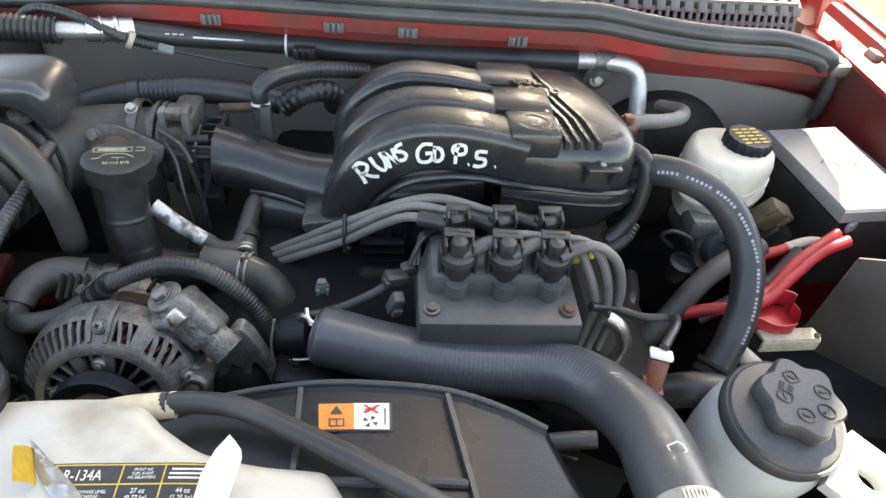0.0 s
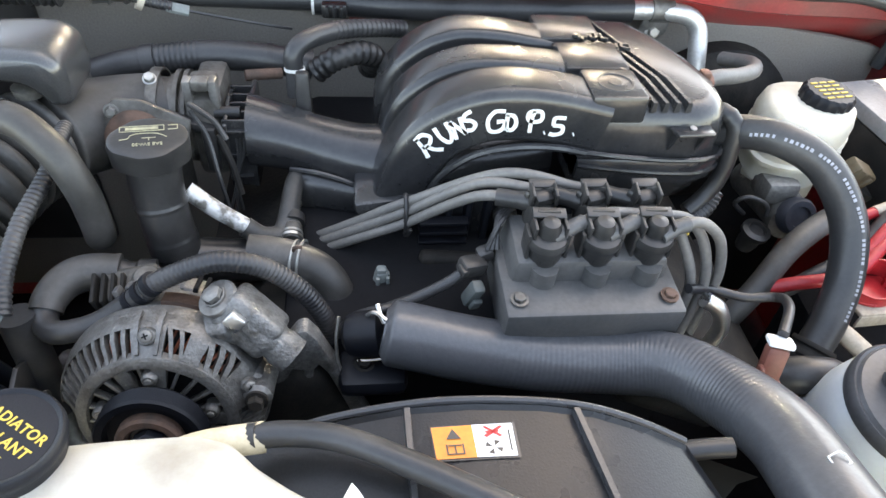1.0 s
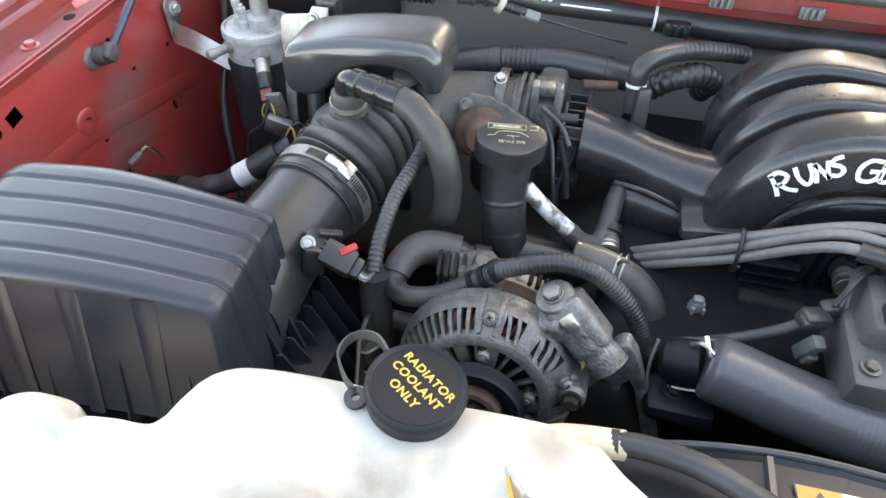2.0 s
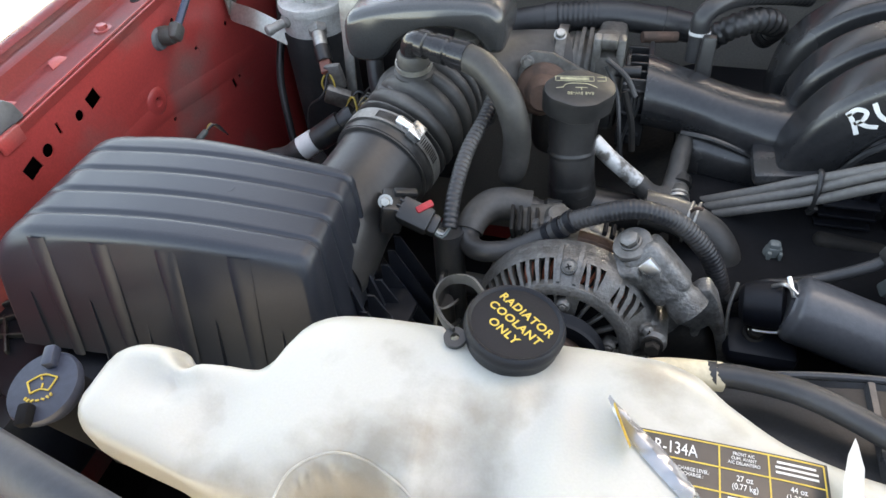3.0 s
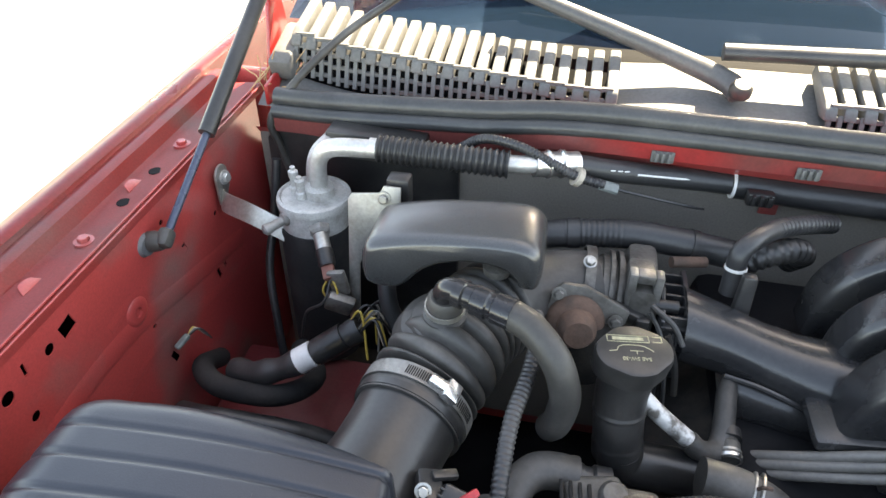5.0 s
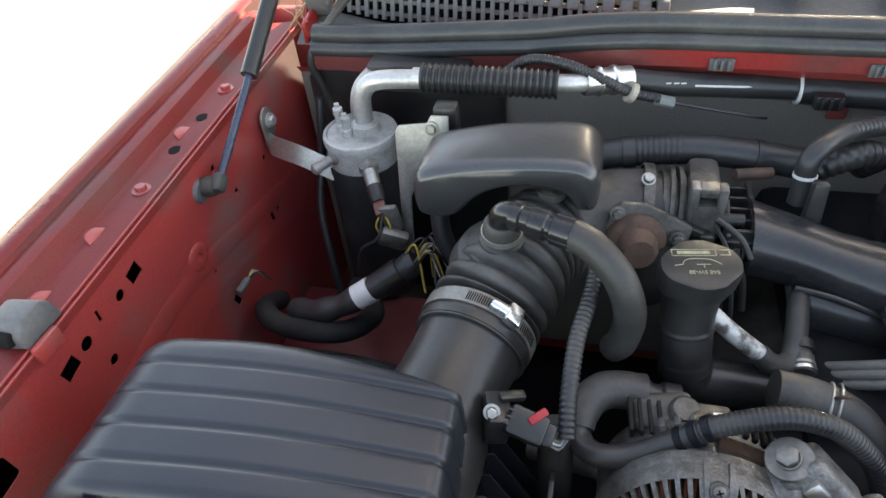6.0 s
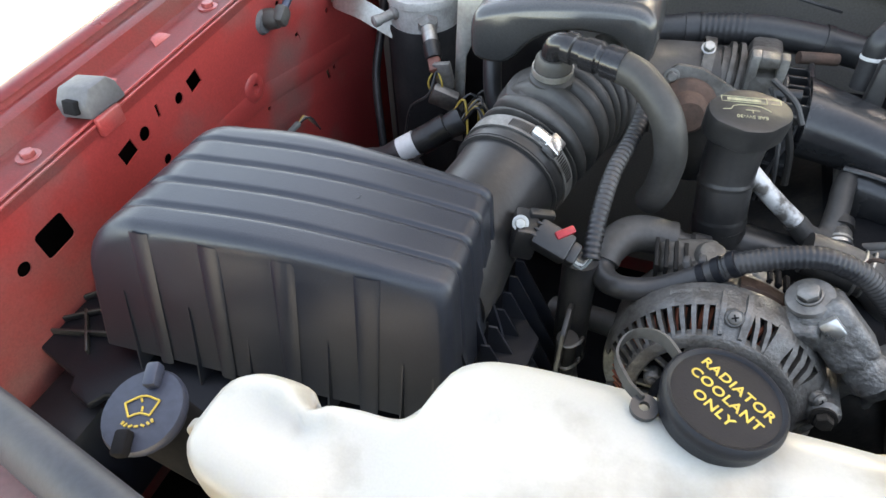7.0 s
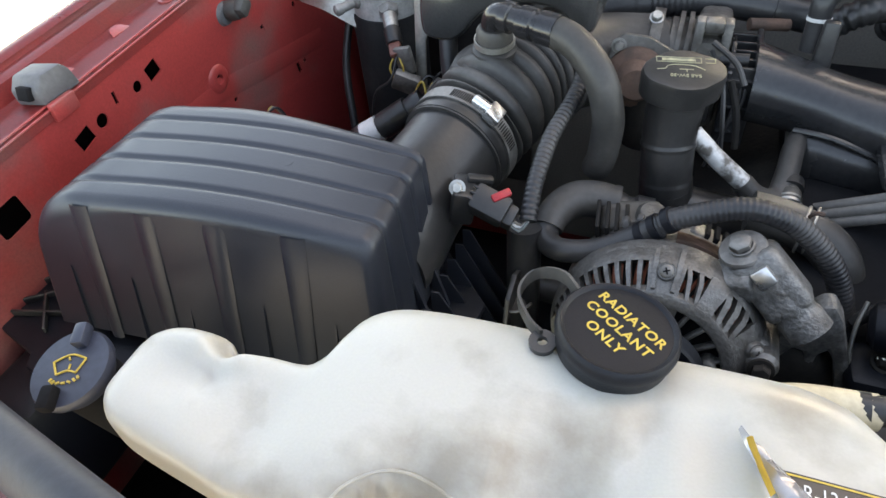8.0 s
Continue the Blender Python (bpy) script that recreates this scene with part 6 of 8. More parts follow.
    # ear on the engine side
    bm = B()
    lathe(bm, [(0, 0.010), (0.0085, 0.010), (0.011, 0.007), (0.0115, -0.030), (0, -0.030)], at(R + 0.014, 1.36, -0.010), ax, 22)
    rbox(bm, at(R + 0.006, 1.30, -0.022), (0.026, 0.022, 0.026), rot_to(ax, out(1.5)), 0.006, 3)
    part("ear", bm, ALTCAST, alt)
    part("ear_bolt", bolt(B(), at(R + 0.014, 1.36, 0.0), ax, 0.0060, 0.008, 1.4), DARKMETAL, alt)
    # rusty stator band, rear cover with cooling louvres, terminal block
    bm = B()
    for a0, a1 in ((0.02, 0.62),):
        rows = [[at(r, a0 + (a1 - a0) * j / 10, h) for j in range(11)] for r, h in ((R + 0.0150, -0.036), (R + 0.0185, -0.038), (R + 0.0185, -0.050), (R + 0.0160, -0.053))]
        skin(bm, rows, closed=False)
    bmesh.ops.solidify(bm, geom=list(bm.faces), thickness=0.002)
    part("stator_band", bm, RUST, alt, "rusty laminated stator band")
    bm = B()
    rbox(bm, at(R + 0.012, -0.02, -0.072), (0.034, 0.026, 0.014), rot_to(out(0.05), (1, 0.1, 0)), 0.006, 3)
    rbox(bm, at(R + 0.012, 0.42, -0.066), (0.044, 0.020, 0.010), rot_to(out(0.42), w), 0.004, 3)
    part("rear_cover", bm, ALTCAST, alt)
    bm = B()
    rbox(bm, (-0.258, 0.462, 0.886), (0.046, 0.030, 0.030), pose(0, 0, 0, 10, -8, 6), 0.006, 3)
    lathe(bm, [(0, 0), (0.012, 0), (0.012, 0.012), (0.009, 0.016), (0.004, 0.017), (0, 0.016)], (-0.244, 0.460, 0.892), (0.05, -0.2, 1), 22)
    part("terminal_housing", bm, GRIMY, alt, "dusty rear terminal housing")
    for k in range(4):
        part("housing_fin", rbox(B(), (-0.281 + 0.007 * k, 0.452, 0.893), (0.003, 0.026, 0.022), pose(0, 0, 0, 12, -6, 6), 0.0008), DARKMETAL, alt)
    for k in range(4):
        part("louvre", rbox(B(), at(R + 0.0175, 0.28 + 0.09 * k, -0.066), (0.0036, 0.020, 0.006), rot_to(out(0.3 + 0.09 * k), w), 0.001), BLACK, alt)
    for k in range(3):
        part("terminal", rbox(B(), at(R + 0.016, -0.45 + 0.13 * k, -0.056), (0.0055, 0.010, 0.020), rot_to(out(-0.4 + 0.16 * k), w), 0.0018), COILPL, alt)
    bm = B()
    rbox(bm, at(R + 0.0194, 0.08, -0.070), (0.012, 0.006, 0.0008), rot_to(out(0.02), (1, 0.1, 0)), 0)
    part("rating_tag", bm, STICKER, alt, "small white rating tag")
    return alt


alternator()
ab = thing("alternator_bracket", (-0.14, 0.41, 0.80), "rough cast aluminium alternator bracket with a long bolt", "bracket")
BA, BZ = V(-0.1720, 0.4160, 0.9130), V(-0.1385, 0.3985, 0.8870)
bd_ = (BZ - BA).normalized()
bm = B()
tube(bm, [BA + bd_ * 0.012, BZ + bd_ * 0.010], 0.0152, 20, 0.003, lambda s: 1.0 if s < 0.026 else 0.90 if s < 0.030 else 0.97)
part("barrel", bm, ROUGHCAST, ab)
bm = B()
rbox(bm, BA + bd_ * 0.014 + V(0.001, 0.002, -0.002), (0.034, 0.032, 0.046), rot_to(bd_, (0.35, -0.9, 0.0)), 0.006, 3)
rbox(bm, BA + V(-0.012, -0.008, -0.012), (0.030, 0.022, 0.022), rot_to((-0.4, -0.2, 0.9), (0.9, -0.2, 0.3)), 0.004, 3)
part("boss", bm, ROUGHCAST, ab)
bm = B()
lathe(bm, [(0, 0), (0.0150, 0), (0.0155, 0.002), (0.0145, 0.004), (0.010, 0.0045), (0, 0.0045)], BA + V(-0.010, 0.003, 0.006), (-0.42, -0.18, 0.88), 30)
part("washer", bm, OLDALU, ab)
part("bolt", bolt(B(), BA + V(-0.010, 0.003, 0.006) + V(-0.42, -0.18, 0.88) * 0.004, (-0.42, -0.18, 0.88), 0.0074, 0.0075, 1.15), OLDALU, ab)
bm = B()
rbox(bm, BA + bd_ * 0.004 + V(0.0005, -0.0145, 0.0065), (0.010, 0.012, 0.013), rot_to(bd_, (0.35, -0.9, 0.0)), 0.0015)
part("worn_edge", bm, BRIGHT, ab, "bright machined corner")
bm = B()
prism(bm, [(-0.160, 0.780), (-0.1475, 0.856), (-0.140, 0.878), (-0.128, 0.896), (-0.121, 0.898), (-0.113, 0.886), (-0.100, 0.852), (-0.074, 0.780), (-0.088, 0.780), (-0.108, 0.846), (-0.114, 0.856), (-0.1185, 0.850), (-0.1205, 0.780), (-0.1285, 0.780), (-0.127, 0.850), (-0.1345, 0.852), (-0.139, 0.842), (-0.147, 0.780)], (0, 0.402, 0), (1, 0, 0), (0, 0.02, 1), 0.016, 0.003)
part("frame", bm, ROUGHCAST, ab, "three-legged cast frame")

# heater hose in its loom across the alternator
hh = thing("loom_hose", (-0.2, 0.43, 0.9), "black corrugated hose arching over the alternator", "hose")
part("loom", tube(B(), [(-0.240, 0.432, 0.913), (-0.225, 0.434, 0.925), (-0.190, 0.438, 0.938), (-0.168, 0.440, 0.936), (-0.146, 0.442, 0.924), (-0.121, 0.440, 0.897), (-0.106, 0.436, 0.862), (-0.099, 0.432, 0.82), (-0.098, 0.43, 0.78)], 0.0078, 18, 0.0007, ribbed(0.0034, 0.035)), LOOM, hh)
part("bend", tube(B(), [(-0.317, 0.450, 0.890), (-0.3185, 0.440, 0.884), (-0.313, 0.428, 0.883), (-0.299, 0.420, 0.887), (-0.276, 0.424, 0.891), (-0.255, 0.430, 0.902), (-0.236, 0.433, 0.917)], 0.0084, 18, 0.003, lambda s: 1.2 - 3.3 * s if s < 0.06 else 1.0), RUBBER, hh, "smooth taped rubber bend")
for k in range(3):
    p = V(-0.247 + 0.008 * k, 0.431 + 0.001 * k, 0.9075 + 0.0075 * k)
    part("tape", tube(B(), [p - V(0.002, 0, 0.0018), p + V(0.002, 0, 0.0018)], 0.0094, 18, 0.002), CAPBLK, hh)
part("elbow", tube(B(), [(-0.272, 0.478, 0.890), (-0.287, 0.477, 0.893), (-0.301, 0.474, 0.893), (-0.311, 0.465, 0.892), (-0.317, 0.452, 0.889), (-0.3185, 0.443, 0.885)], 0.0148, 20, 0.003, lambda s: 1.06 if s < 0.005 else 1.0 if s < 0.03 else 1.0 - 4.5 * (s - 0.03)), OLDRUB, hh)
part("collar", tube(B(), [(-0.275, 0.478, 0.890), (-0.245, 0.480, 0.886)], 0.0112, 18, 0.0025, lambda s: 1 if s < 0.010 else 0.85 if s < 0.016 else 1.08), PLASTIC, hh)
part("down_hose", tube(B(), [(-0.3345, 0.434, 0.892), (-0.3335, 0.429, 0.850), (-0.3325, 0.424, 0.806), (-0.3315, 0.421, 0.790)], 0.0138, 18), RUBBER, hh)
part("lower_pipe", tube(B(), [(-0.3315, 0.421, 0.795), (-0.330, 0.417, 0.770), (-0.322, 0.412, 0.750), (-0.303, 0.408, 0.742)], 0.0090, 14), OLDALU, hh)
h2 = thing("coolant_elbow", (-0.11, 0.49, 0.84), "short black coolant elbow with a wire clamp", "hose")
part("elbow", tube(B(), [(-0.175, 0.500, 0.888), (-0.145, 0.498, 0.884), (-0.118, 0.492, 0.874), (-0.103, 0.484, 0.855), (-0.100, 0.48, 0.825)], 0.0165, 18, 0.004), OLDRUB, h2)
for k in (0, 0.006):
    part("clamp_wire", tube(B(), [V(-0.136 + k, 0.497, 0.881) + V(0.004 * math.cos(a), 0.0175 * math.cos(a), 0.0175 * math.sin(a)) for a in [2 * math.pi * i / 12 for i in range(13)]], 0.0013, 6), STEEL, h2)
part("clamp_ear", tube(B(), [(-0.136, 0.492, 0.897), (-0.134, 0.488, 0.905), (-0.128, 0.488, 0.905)], 0.0016, 6), RUST, h2)
se = thing("temp_sensor", (-0.064, 0.497, 0.83), "dusty grey sensor plug standing in the engine", "sensor")
bm = B()
lathe(bm, [(0, 0), (0.010, 0), (0.010, 0.008), (0.008, 0.010), (0.008, 0.016), (0, 0.016)], (-0.064, 0.498, 0.832), (0.05, -0.1, 1), 14)
part("base", bm, DARKMETAL, se)
bm = B()
rbox(bm, (-0.0632, 0.4950, 0.850), (0.019, 0.015, 0.042), Euler((0.1, 0.05, 0.2)).to_matrix().to_4x4(), 0.005, taper=(0.7, 0.75))
rbox(bm, (-0.0660, 0.4870, 0.855), (0.0035, 0.004, 0.024), None, 0.001)
rbox(bm, (-0.0570, 0.4880, 0.856), (0.003, 0.004, 0.022), None, 0.001)
rbox(bm, (-0.0625, 0.494, 0.869), (0.010, 0.009, 0.009), None, 0.003)
part("plug", bm, GREENGREY, se)
part("wire", tube(B(), [(-0.056, 0.488, 0.850), (-0.03, 0.485, 0.848), (-0.005, 0.478, 0.850)], 0.0022, 8), RUBBER, se)

# ---- oil filler ----
of = thing("oil_filler", (-0.24, 0.52, 0.85), "black oil filler neck with a lobed printed cap", "oil filler")
up = V(0.06, -0.10, 1).normalized()
oc = V(-0.2425, 0.534, 0.966)
bm = B()
lathe(bm, [(0, -0.0045), (0.0240, -0.0045), (0.0256, -0.0030), (0.0262, 0.0125), (0.0252, 0.0162), (0.0225, 0.0172), (0, 0.017)], oc, up, 80, wob=lambda a, h: 1 + 0.17 * abs(math.cos(a - 1.35)) ** 4 - 0.05 * abs(math.sin(a - 1.35)) ** 6 - 0.05 * max(0.0, abs(math.sin(2 * (a - 1.35))) - 0.75) * 4)
cap = part("cap", bm, PLASTIC, of)
m = Matrix.Translation(oc + up * 0.0172) @ rot_to(up, (-0.98, -0.18, 0))
for r in ((-0.004, 0.009, 0.032, 0.0055), ):
    for a, b in (((-0.012, -0.0135), (0.020, -0.0135)), ((-0.012, -0.0075), (0.020, -0.0075)), ((0.020, -0.0135), (0.020, -0.0075)), ((-0.012, -0.0135), (-0.012, -0.0075)), ((-0.015, -0.013), (-0.022, -0.013)), ((-0.015, -0.008), (-0.022, -0.008)), ((-0.022, -0.013), (-0.022, -0.008))):
        part("symbol_line", tube(B(), [m @ V(*a, 0), m @ V(*b, 0)], 0.0004, 5, 0.01), PALEYEL, cap)
bm = B()
rbox(bm, m @ V(0.004, -0.0105, 0), (0.024, 0.0030, 0.0006), m.to_3x3().to_4x4(), 0)
part("print_bar", bm, PALEYEL, cap)
for pts in (((-0.014, 0.001), (-0.006, -0.004), (0.010, -0.004), (0.014, 0.001)), ((-0.006, 0.001), (0.004, 0.001)), ((0.014, 0.001), (0.020, 0.002)), ((-0.001, 0.001), (-0.001, 0.004))):
    part("symbol_line", tube(B(), [m @ V(*p, 0) for p in pts], 0.0004, 5, 0.004), PALEYEL, cap)
words("lettering", "SAE 5W-30", 0.0046, m @ pose(0.0, 0.0085, 0.0002), PALEYEL, cap)
bm = B()
tube(bm, [oc + V(0, 0, 0.002), (-0.244, 0.530, 0.935), (-0.2415, 0.523, 0.905), (-0.238, 0.518, 0.878)], 0.0205, 28, 0.0015, lambda s: 1.06 - 1.2 * s if s < 0.046 else 1.05 if s < 0.049 else 1.0 if s < 0.078 else 1.03)
part("neck", bm, PLASTIC, of)
part("neck_elbow", tube(B(), [(-0.238, 0.518, 0.885), (-0.232, 0.518, 0.868), (-0.205, 0.525, 0.857), (-0.165, 0.535, 0.845), (-0.13, 0.54, 0.83)], 0.0200, 20, 0.005), PLASTIC, of)

# dipstick pipe, injectors and small hoses behind
dp = thing("vapour_pipe", (-0.2, 0.53, 0.86), "grey sleeved pipe curving up behind the oil filler", "pipe")
part("sleeve", tube(B(), [(-0.226, 0.545, 0.921), (-0.205, 0.540, 0.904), (-0.180, 0.537, 0.885)], 0.0076, 14), SILVER, dp, "worn silver heat sleeve")
part("hose", tube(B(), [(-0.182, 0.537, 0.886), (-0.168, 0.537, 0.874), (-0.152, 0.548, 0.868), (-0.146, 0.572, 0.878), (-0.142, 0.60, 0.886), (-0.130, 0.63, 0.89)], 0.0092, 14, 0.004), OLDRUB, dp)
def injector(at, way, length):
    inj = thing("fuel_injector", at, "dirty fuel injector with steel rings", "injector", "fuel injectors")
    bm = B()
    lathe(bm, [(0, 0.001), (0.0078, 0.0), (0.0095, 0.002), (0.0095, 0.016), (0.0078, 0.018), (0.0078, 0.030), (0.0062, 0.034), (0.0062, length), (0, length)], at, way, 22)
    part("body", bm, GRIMY, inj)
    for h, r, d, mtl in ((0.001, 0.0104, 0.003, BRIGHT), (0.0065, 0.0100, 0.0022, STEEL), (0.020, 0.0112, 0.009, PLASTIC), (0.044, 0.0074, 0.002, STEEL)):
        bm = B()
        lathe(bm, [(0.006, h), (r, h), (r, h + d), (0.006, h + d)], at, way, 22)
        part("ring", bm, mtl, inj)
    return inj


injector(V(-0.1428, 0.537, 0.8675), V(0.0, 0.97, 0.16).normalized(), 0.095)
injector(V(0.0515, 0.519, 0.8915), V(0.08, 0.95, -0.10).normalized(), 0.050)

# ---- throttle body ----
tb = thing("throttle_body", (-0.24, 0.69, 0.88), "dusty metal throttle body with a hose clamp", "throttle body")
tc = V(-0.285, 0.684, 0.906)
tx = V(1, 0.02, -0.05).normalized()
bm = B()
lathe(bm, [(0.0470, 0.003), (0.0490, 0.003), (0.0490, 0.013), (0.0470, 0.013)], tc, tx, 40)
part("hose_clamp", bm, GRIMY, tb, "steel band clamp")
part("clamp_screw", bolt(B(), (-0.2765, 0.674, 0.953), (0.1, -0.5, 0.85), 0.005, 0.007, 1.3), STEEL, tb)
bm = B()
lathe(bm, [(0, 0.01), (0.040, 0.01), (0.040, 0.020), (0.043, 0.021), (0.043, 0.030), (0.039, 0.031), (0.039, 0.036), (0.043, 0.037), (0.043, 0.042), (0.039, 0.043), (0.039, 0.050), (0, 0.05)], tc, tx, 36)
part("neck", bm, GRIMY, tb)
bm = B()
rbox(bm, (-0.225, 0.684, 0.906), (0.030, 0.082, 0.088), None, 0.008)
rbox(bm, (-0.228, 0.672, 0.949), (0.026, 0.030, 0.018), None, 0.005)
part("body", bm, GRIMY, tb)
bm = B()
for x, z, w, h in ((-0.237, 0.940, 0.008, 0.054), (-0.214, 0.940, 0.008, 0.054), (-0.2255, 0.962, 0.016, 0.010), (-0.2265, 0.918, 0.016, 0.010)):
    rbox(bm, (x, 0.652, z), (w, 0.014, h), None, 0.002)
part("face_frame", bm, OLDALU, tb, "worn bare metal frame")
for x in (-0.256, -0.248):
    bm = B()
    lathe(bm, [(0.036, -0.002), (0.0455, -0.002), (0.0455, 0.002), (0.036, 0.002)], (x, 0.684, 0.908), (1, 0.02, -0.05), 30)
    part("neck_ring", bm, GRIMY, tb)
part("plug", tube(B(), [(-0.216, 0.648, 0.933), (-0.192, 0.648, 0.934)], 0.006, 12), PLASTIC, tb)
for k in range(3):
    part("wire", tube(B(), [(-0.20 + 0.004 * k, 0.64, 0.93), (-0.196 + 0.003 * k, 0.628, 0.905), (-0.20, 0.62, 0.875), (-0.21 + 0.006 * k, 0.615, 0.84)], 0.0016, 6, 0.006), RUBBER, tb)
bm = B()
rbox(bm, (-0.246, 0.642, 0.928), (0.060, 0.014, 0.010), Euler((0, 0.35, 0)).to_matrix().to_4x4(), 0.004)
rbox(bm, (-0.222, 0.636, 0.900), (0.014, 0.010, 0.05), None, 0.004)
part("linkage", bm, PLASTIC, tb)
bm = B()
prism(bm, [(-0.036, -0.044), (0.036, -0.044), (0.040, 0.034), (0.0, 0.044), (-0.040, 0.034)], (-0.208, 0.668, 0.897), (0, 1, 0), (0, 0, 1), 0.005, 0.003)
fl = part("flange", bm, MANI, tb, "black ribbed plastic flange")
for k in range(5):
    part("flange_rib", rbox(B(), (-0.196, 0.633 + 0.016 * k, 0.897), (0.024, 0.0035, 0.076), None, 0.001), MANI, fl)
for k in range(3):
    part("flange_rib", rbox(B(), (-0.196, 0.645, 0.872 + 0.026 * k), (0.022, 0.036, 0.003), None, 0.001), MANI, fl)
part("flange_face", rbox(B(), (-0.184, 0.668, 0.897), (0.006, 0.072, 0.084), None, 0.003), MANI, fl)
eg = thing("egr_valve", (-0.27, 0.6, 0.93), "rust-brown valve with a dark mounting plate", "valve")
bm = B()
lathe(bm, [(0.027, -0.010), (0.027, 0.003), (0.024, 0.007), (0.0185, 0.009), (0.017, 0.020), (0.013, 0.026), (0, 0.027)], (-0.284, 0.622, 0.921), (0.15, -1, 0.25), 30)
part("body", bm, RUST, eg, "rust-brown domed housing")
bm = B()
lathe(bm, [(0, 0), (0.024, 0), (0.026, 0.006), (0.026, 0.060), (0.020, 0.070), (0, 0.072)], (-0.270, 0.635, 0.850), (0, 0, 1), 24)
part("stem", bm, DARKMETAL, eg)
bm = B()
prism(bm, [(-0.030, -0.034), (0.026, -0.030), (0.044, -0.004), (0.046, 0.008), (0.036, 0.014), (0.004, 0.030), (-0.018, 0.032), (-0.026, 0.024), (-0.034, -0.010)], (-0.282, 0.632, 0.924), (1, 0.1, 0), (0, 0.25, 0.97), 0.007, 0.002)
part("plate", bm, GRIMY, eg, "dusty dark mounting flange")
for dx, dz in ((-0.020, 0.022), (0.034, 0.002)):
    part("bolt", bolt(B(), (-0.282 + dx, 0.6245 + dz * 0.25, 0.924 + dz), (0.1, -1, 0.25), 0.0046, 0.006), OLDALU, eg)
part("wire", tube(B(), [(-0.225, 0.60, 0.965), (-0.212, 0.59, 0.945), (-0.205, 0.575, 0.915), (-0.20, 0.57, 0.88)], 0.002, 6), RUBBER, eg)
part("lever", tube(B(), [(-0.225, 0.60, 0.972), (-0.205, 0.592, 0.960), (-0.195, 0.585, 0.945)], 0.0025, 8), PLASTIC, eg)
rs = thing("return_spring", (-0.19, 0.60, 0.90), "small steel spring lever with a blue tag", "spring")
part("arm", tube(B(), [(-0.205, 0.60, 0.94), (-0.195, 0.59, 0.915), (-0.190, 0.585, 0.885)], 0.003, 8), DARKMETAL, rs)

# ribbed heater duct behind the throttle body, and vacuum fittings
hd = thing("firewall_hose", (-0.2, 0.74, 0.94), "black ribbed hose passing behind the throttle body", "hose")
part("hose", tube(B(), [(-0.350, 0.735, 0.925), (-0.320, 0.742, 0.932), (-0.28, 0.745, 0.938), (-0.23, 0.745, 0.943), (-0.18, 0.745, 0.940), (-0.13, 0.75, 0.930)], 0.0155, 18, 0.0012, lambda s: 1 + (0.03 * math.sin(2 * math.pi * s / 0.0055) if 0.05 < s < 0.11 else 0)), RUBBER, hd)
part("collar", tube(B(), [(-0.300, 0.7435, 0.9355), (-0.288, 0.7445, 0.9370)], 0.0168, 20, 0.003), RUBBER, hd)
part("clip", tube(B(), [(-0.176, 0.745, 0.9396), (-0.170, 0.7455, 0.9388)], 0.0166, 20, 0.002), PLASTIC, hd, "black retaining clip")
vf = thing("vacuum_tee", (-0.14, 0.69, 0.93), "black vacuum tee with a ribbed hose towards the manifold", "hose")
bm = B()
prism(bm, [(-0.009, -0.085), (0.010, -0.085), (0.007, 0.0), (-0.006, 0.0)], (-0.134, 0.676, 0.965), (1, 0, 0), (0, 0.1, 1), 0.012, 0.003)
part("post", bm, PLASTIC, vf)
part("hose", tube(B(), [(-0.142, 0.686, 0.930), (-0.142, 0.690, 0.955), (-0.142, 0.692, 0.972), (-0.130, 0.705, 0.980), (-0.10, 0.740, 0.975), (-0.06, 0.775, 0.962), (-0.03, 0.80, 0.950)], 0.0095, 14, 0.002, lambda s: 1 + (0.06 * math.sin(2 * math.pi * s / 0.007) if s > 0.10 else 0)), RUBBER, vf)
part("ring", tube(B(), [(-0.142, 0.690, 0.9560), (-0.142, 0.6905, 0.9590)], 0.0103, 18, 0.001), INKWHITE, vf)
bm = B()
tube(bm, [(-0.125, 0.735, 0.930), (-0.105, 0.735, 0.945), (-0.080, 0.745, 0.948), (-0.062, 0.76, 0.935), (-0.068, 0.775, 0.915)], 0.0125, 16, 0.0015, ribbed(0.008, 0.07))
part("ribbed_hose", bm, PLASTIC, vf)
part("brown_pipe", tube(B(), [(-0.195, 0.715, 0.936), (-0.176, 0.722, 0.934), (-0.160, 0.728, 0.932)], 0.0058, 12), RUST, vf)
bm = B()
rbox(bm, (-0.105, 0.808, 0.967), (0.028, 0.014, 0.016), None, 0.003)
for k in range(3):
    rbox(bm, (-0.113 + 0.008 * k, 0.800, 0.968), (0.004, 0.006, 0.012), None, 0.001)
part("plug", bm, PLASTIC, vf)

# ---- intake manifold ----
mf = thing("intake_manifold", (0.1, 0.65, 0.90), "black moulded intake manifold with curved runners and marker writing", "manifold")


def rounded(hw, hh, r, n=5):
    """Corners of a rounded rectangle, as (a, b)."""
    out = []
    for cx, cy, a0 in ((hw - r, hh - r, 0), (-hw + r, hh - r, 90), (-hw + r, -hh + r, 180), (hw - r, -hh + r, 270)):
        for k in range(n):
            a = radians(a0 + 90 * k / (n - 1))
            out.append((cx + r * math.cos(a), cy + r * math.sin(a)))
    return out


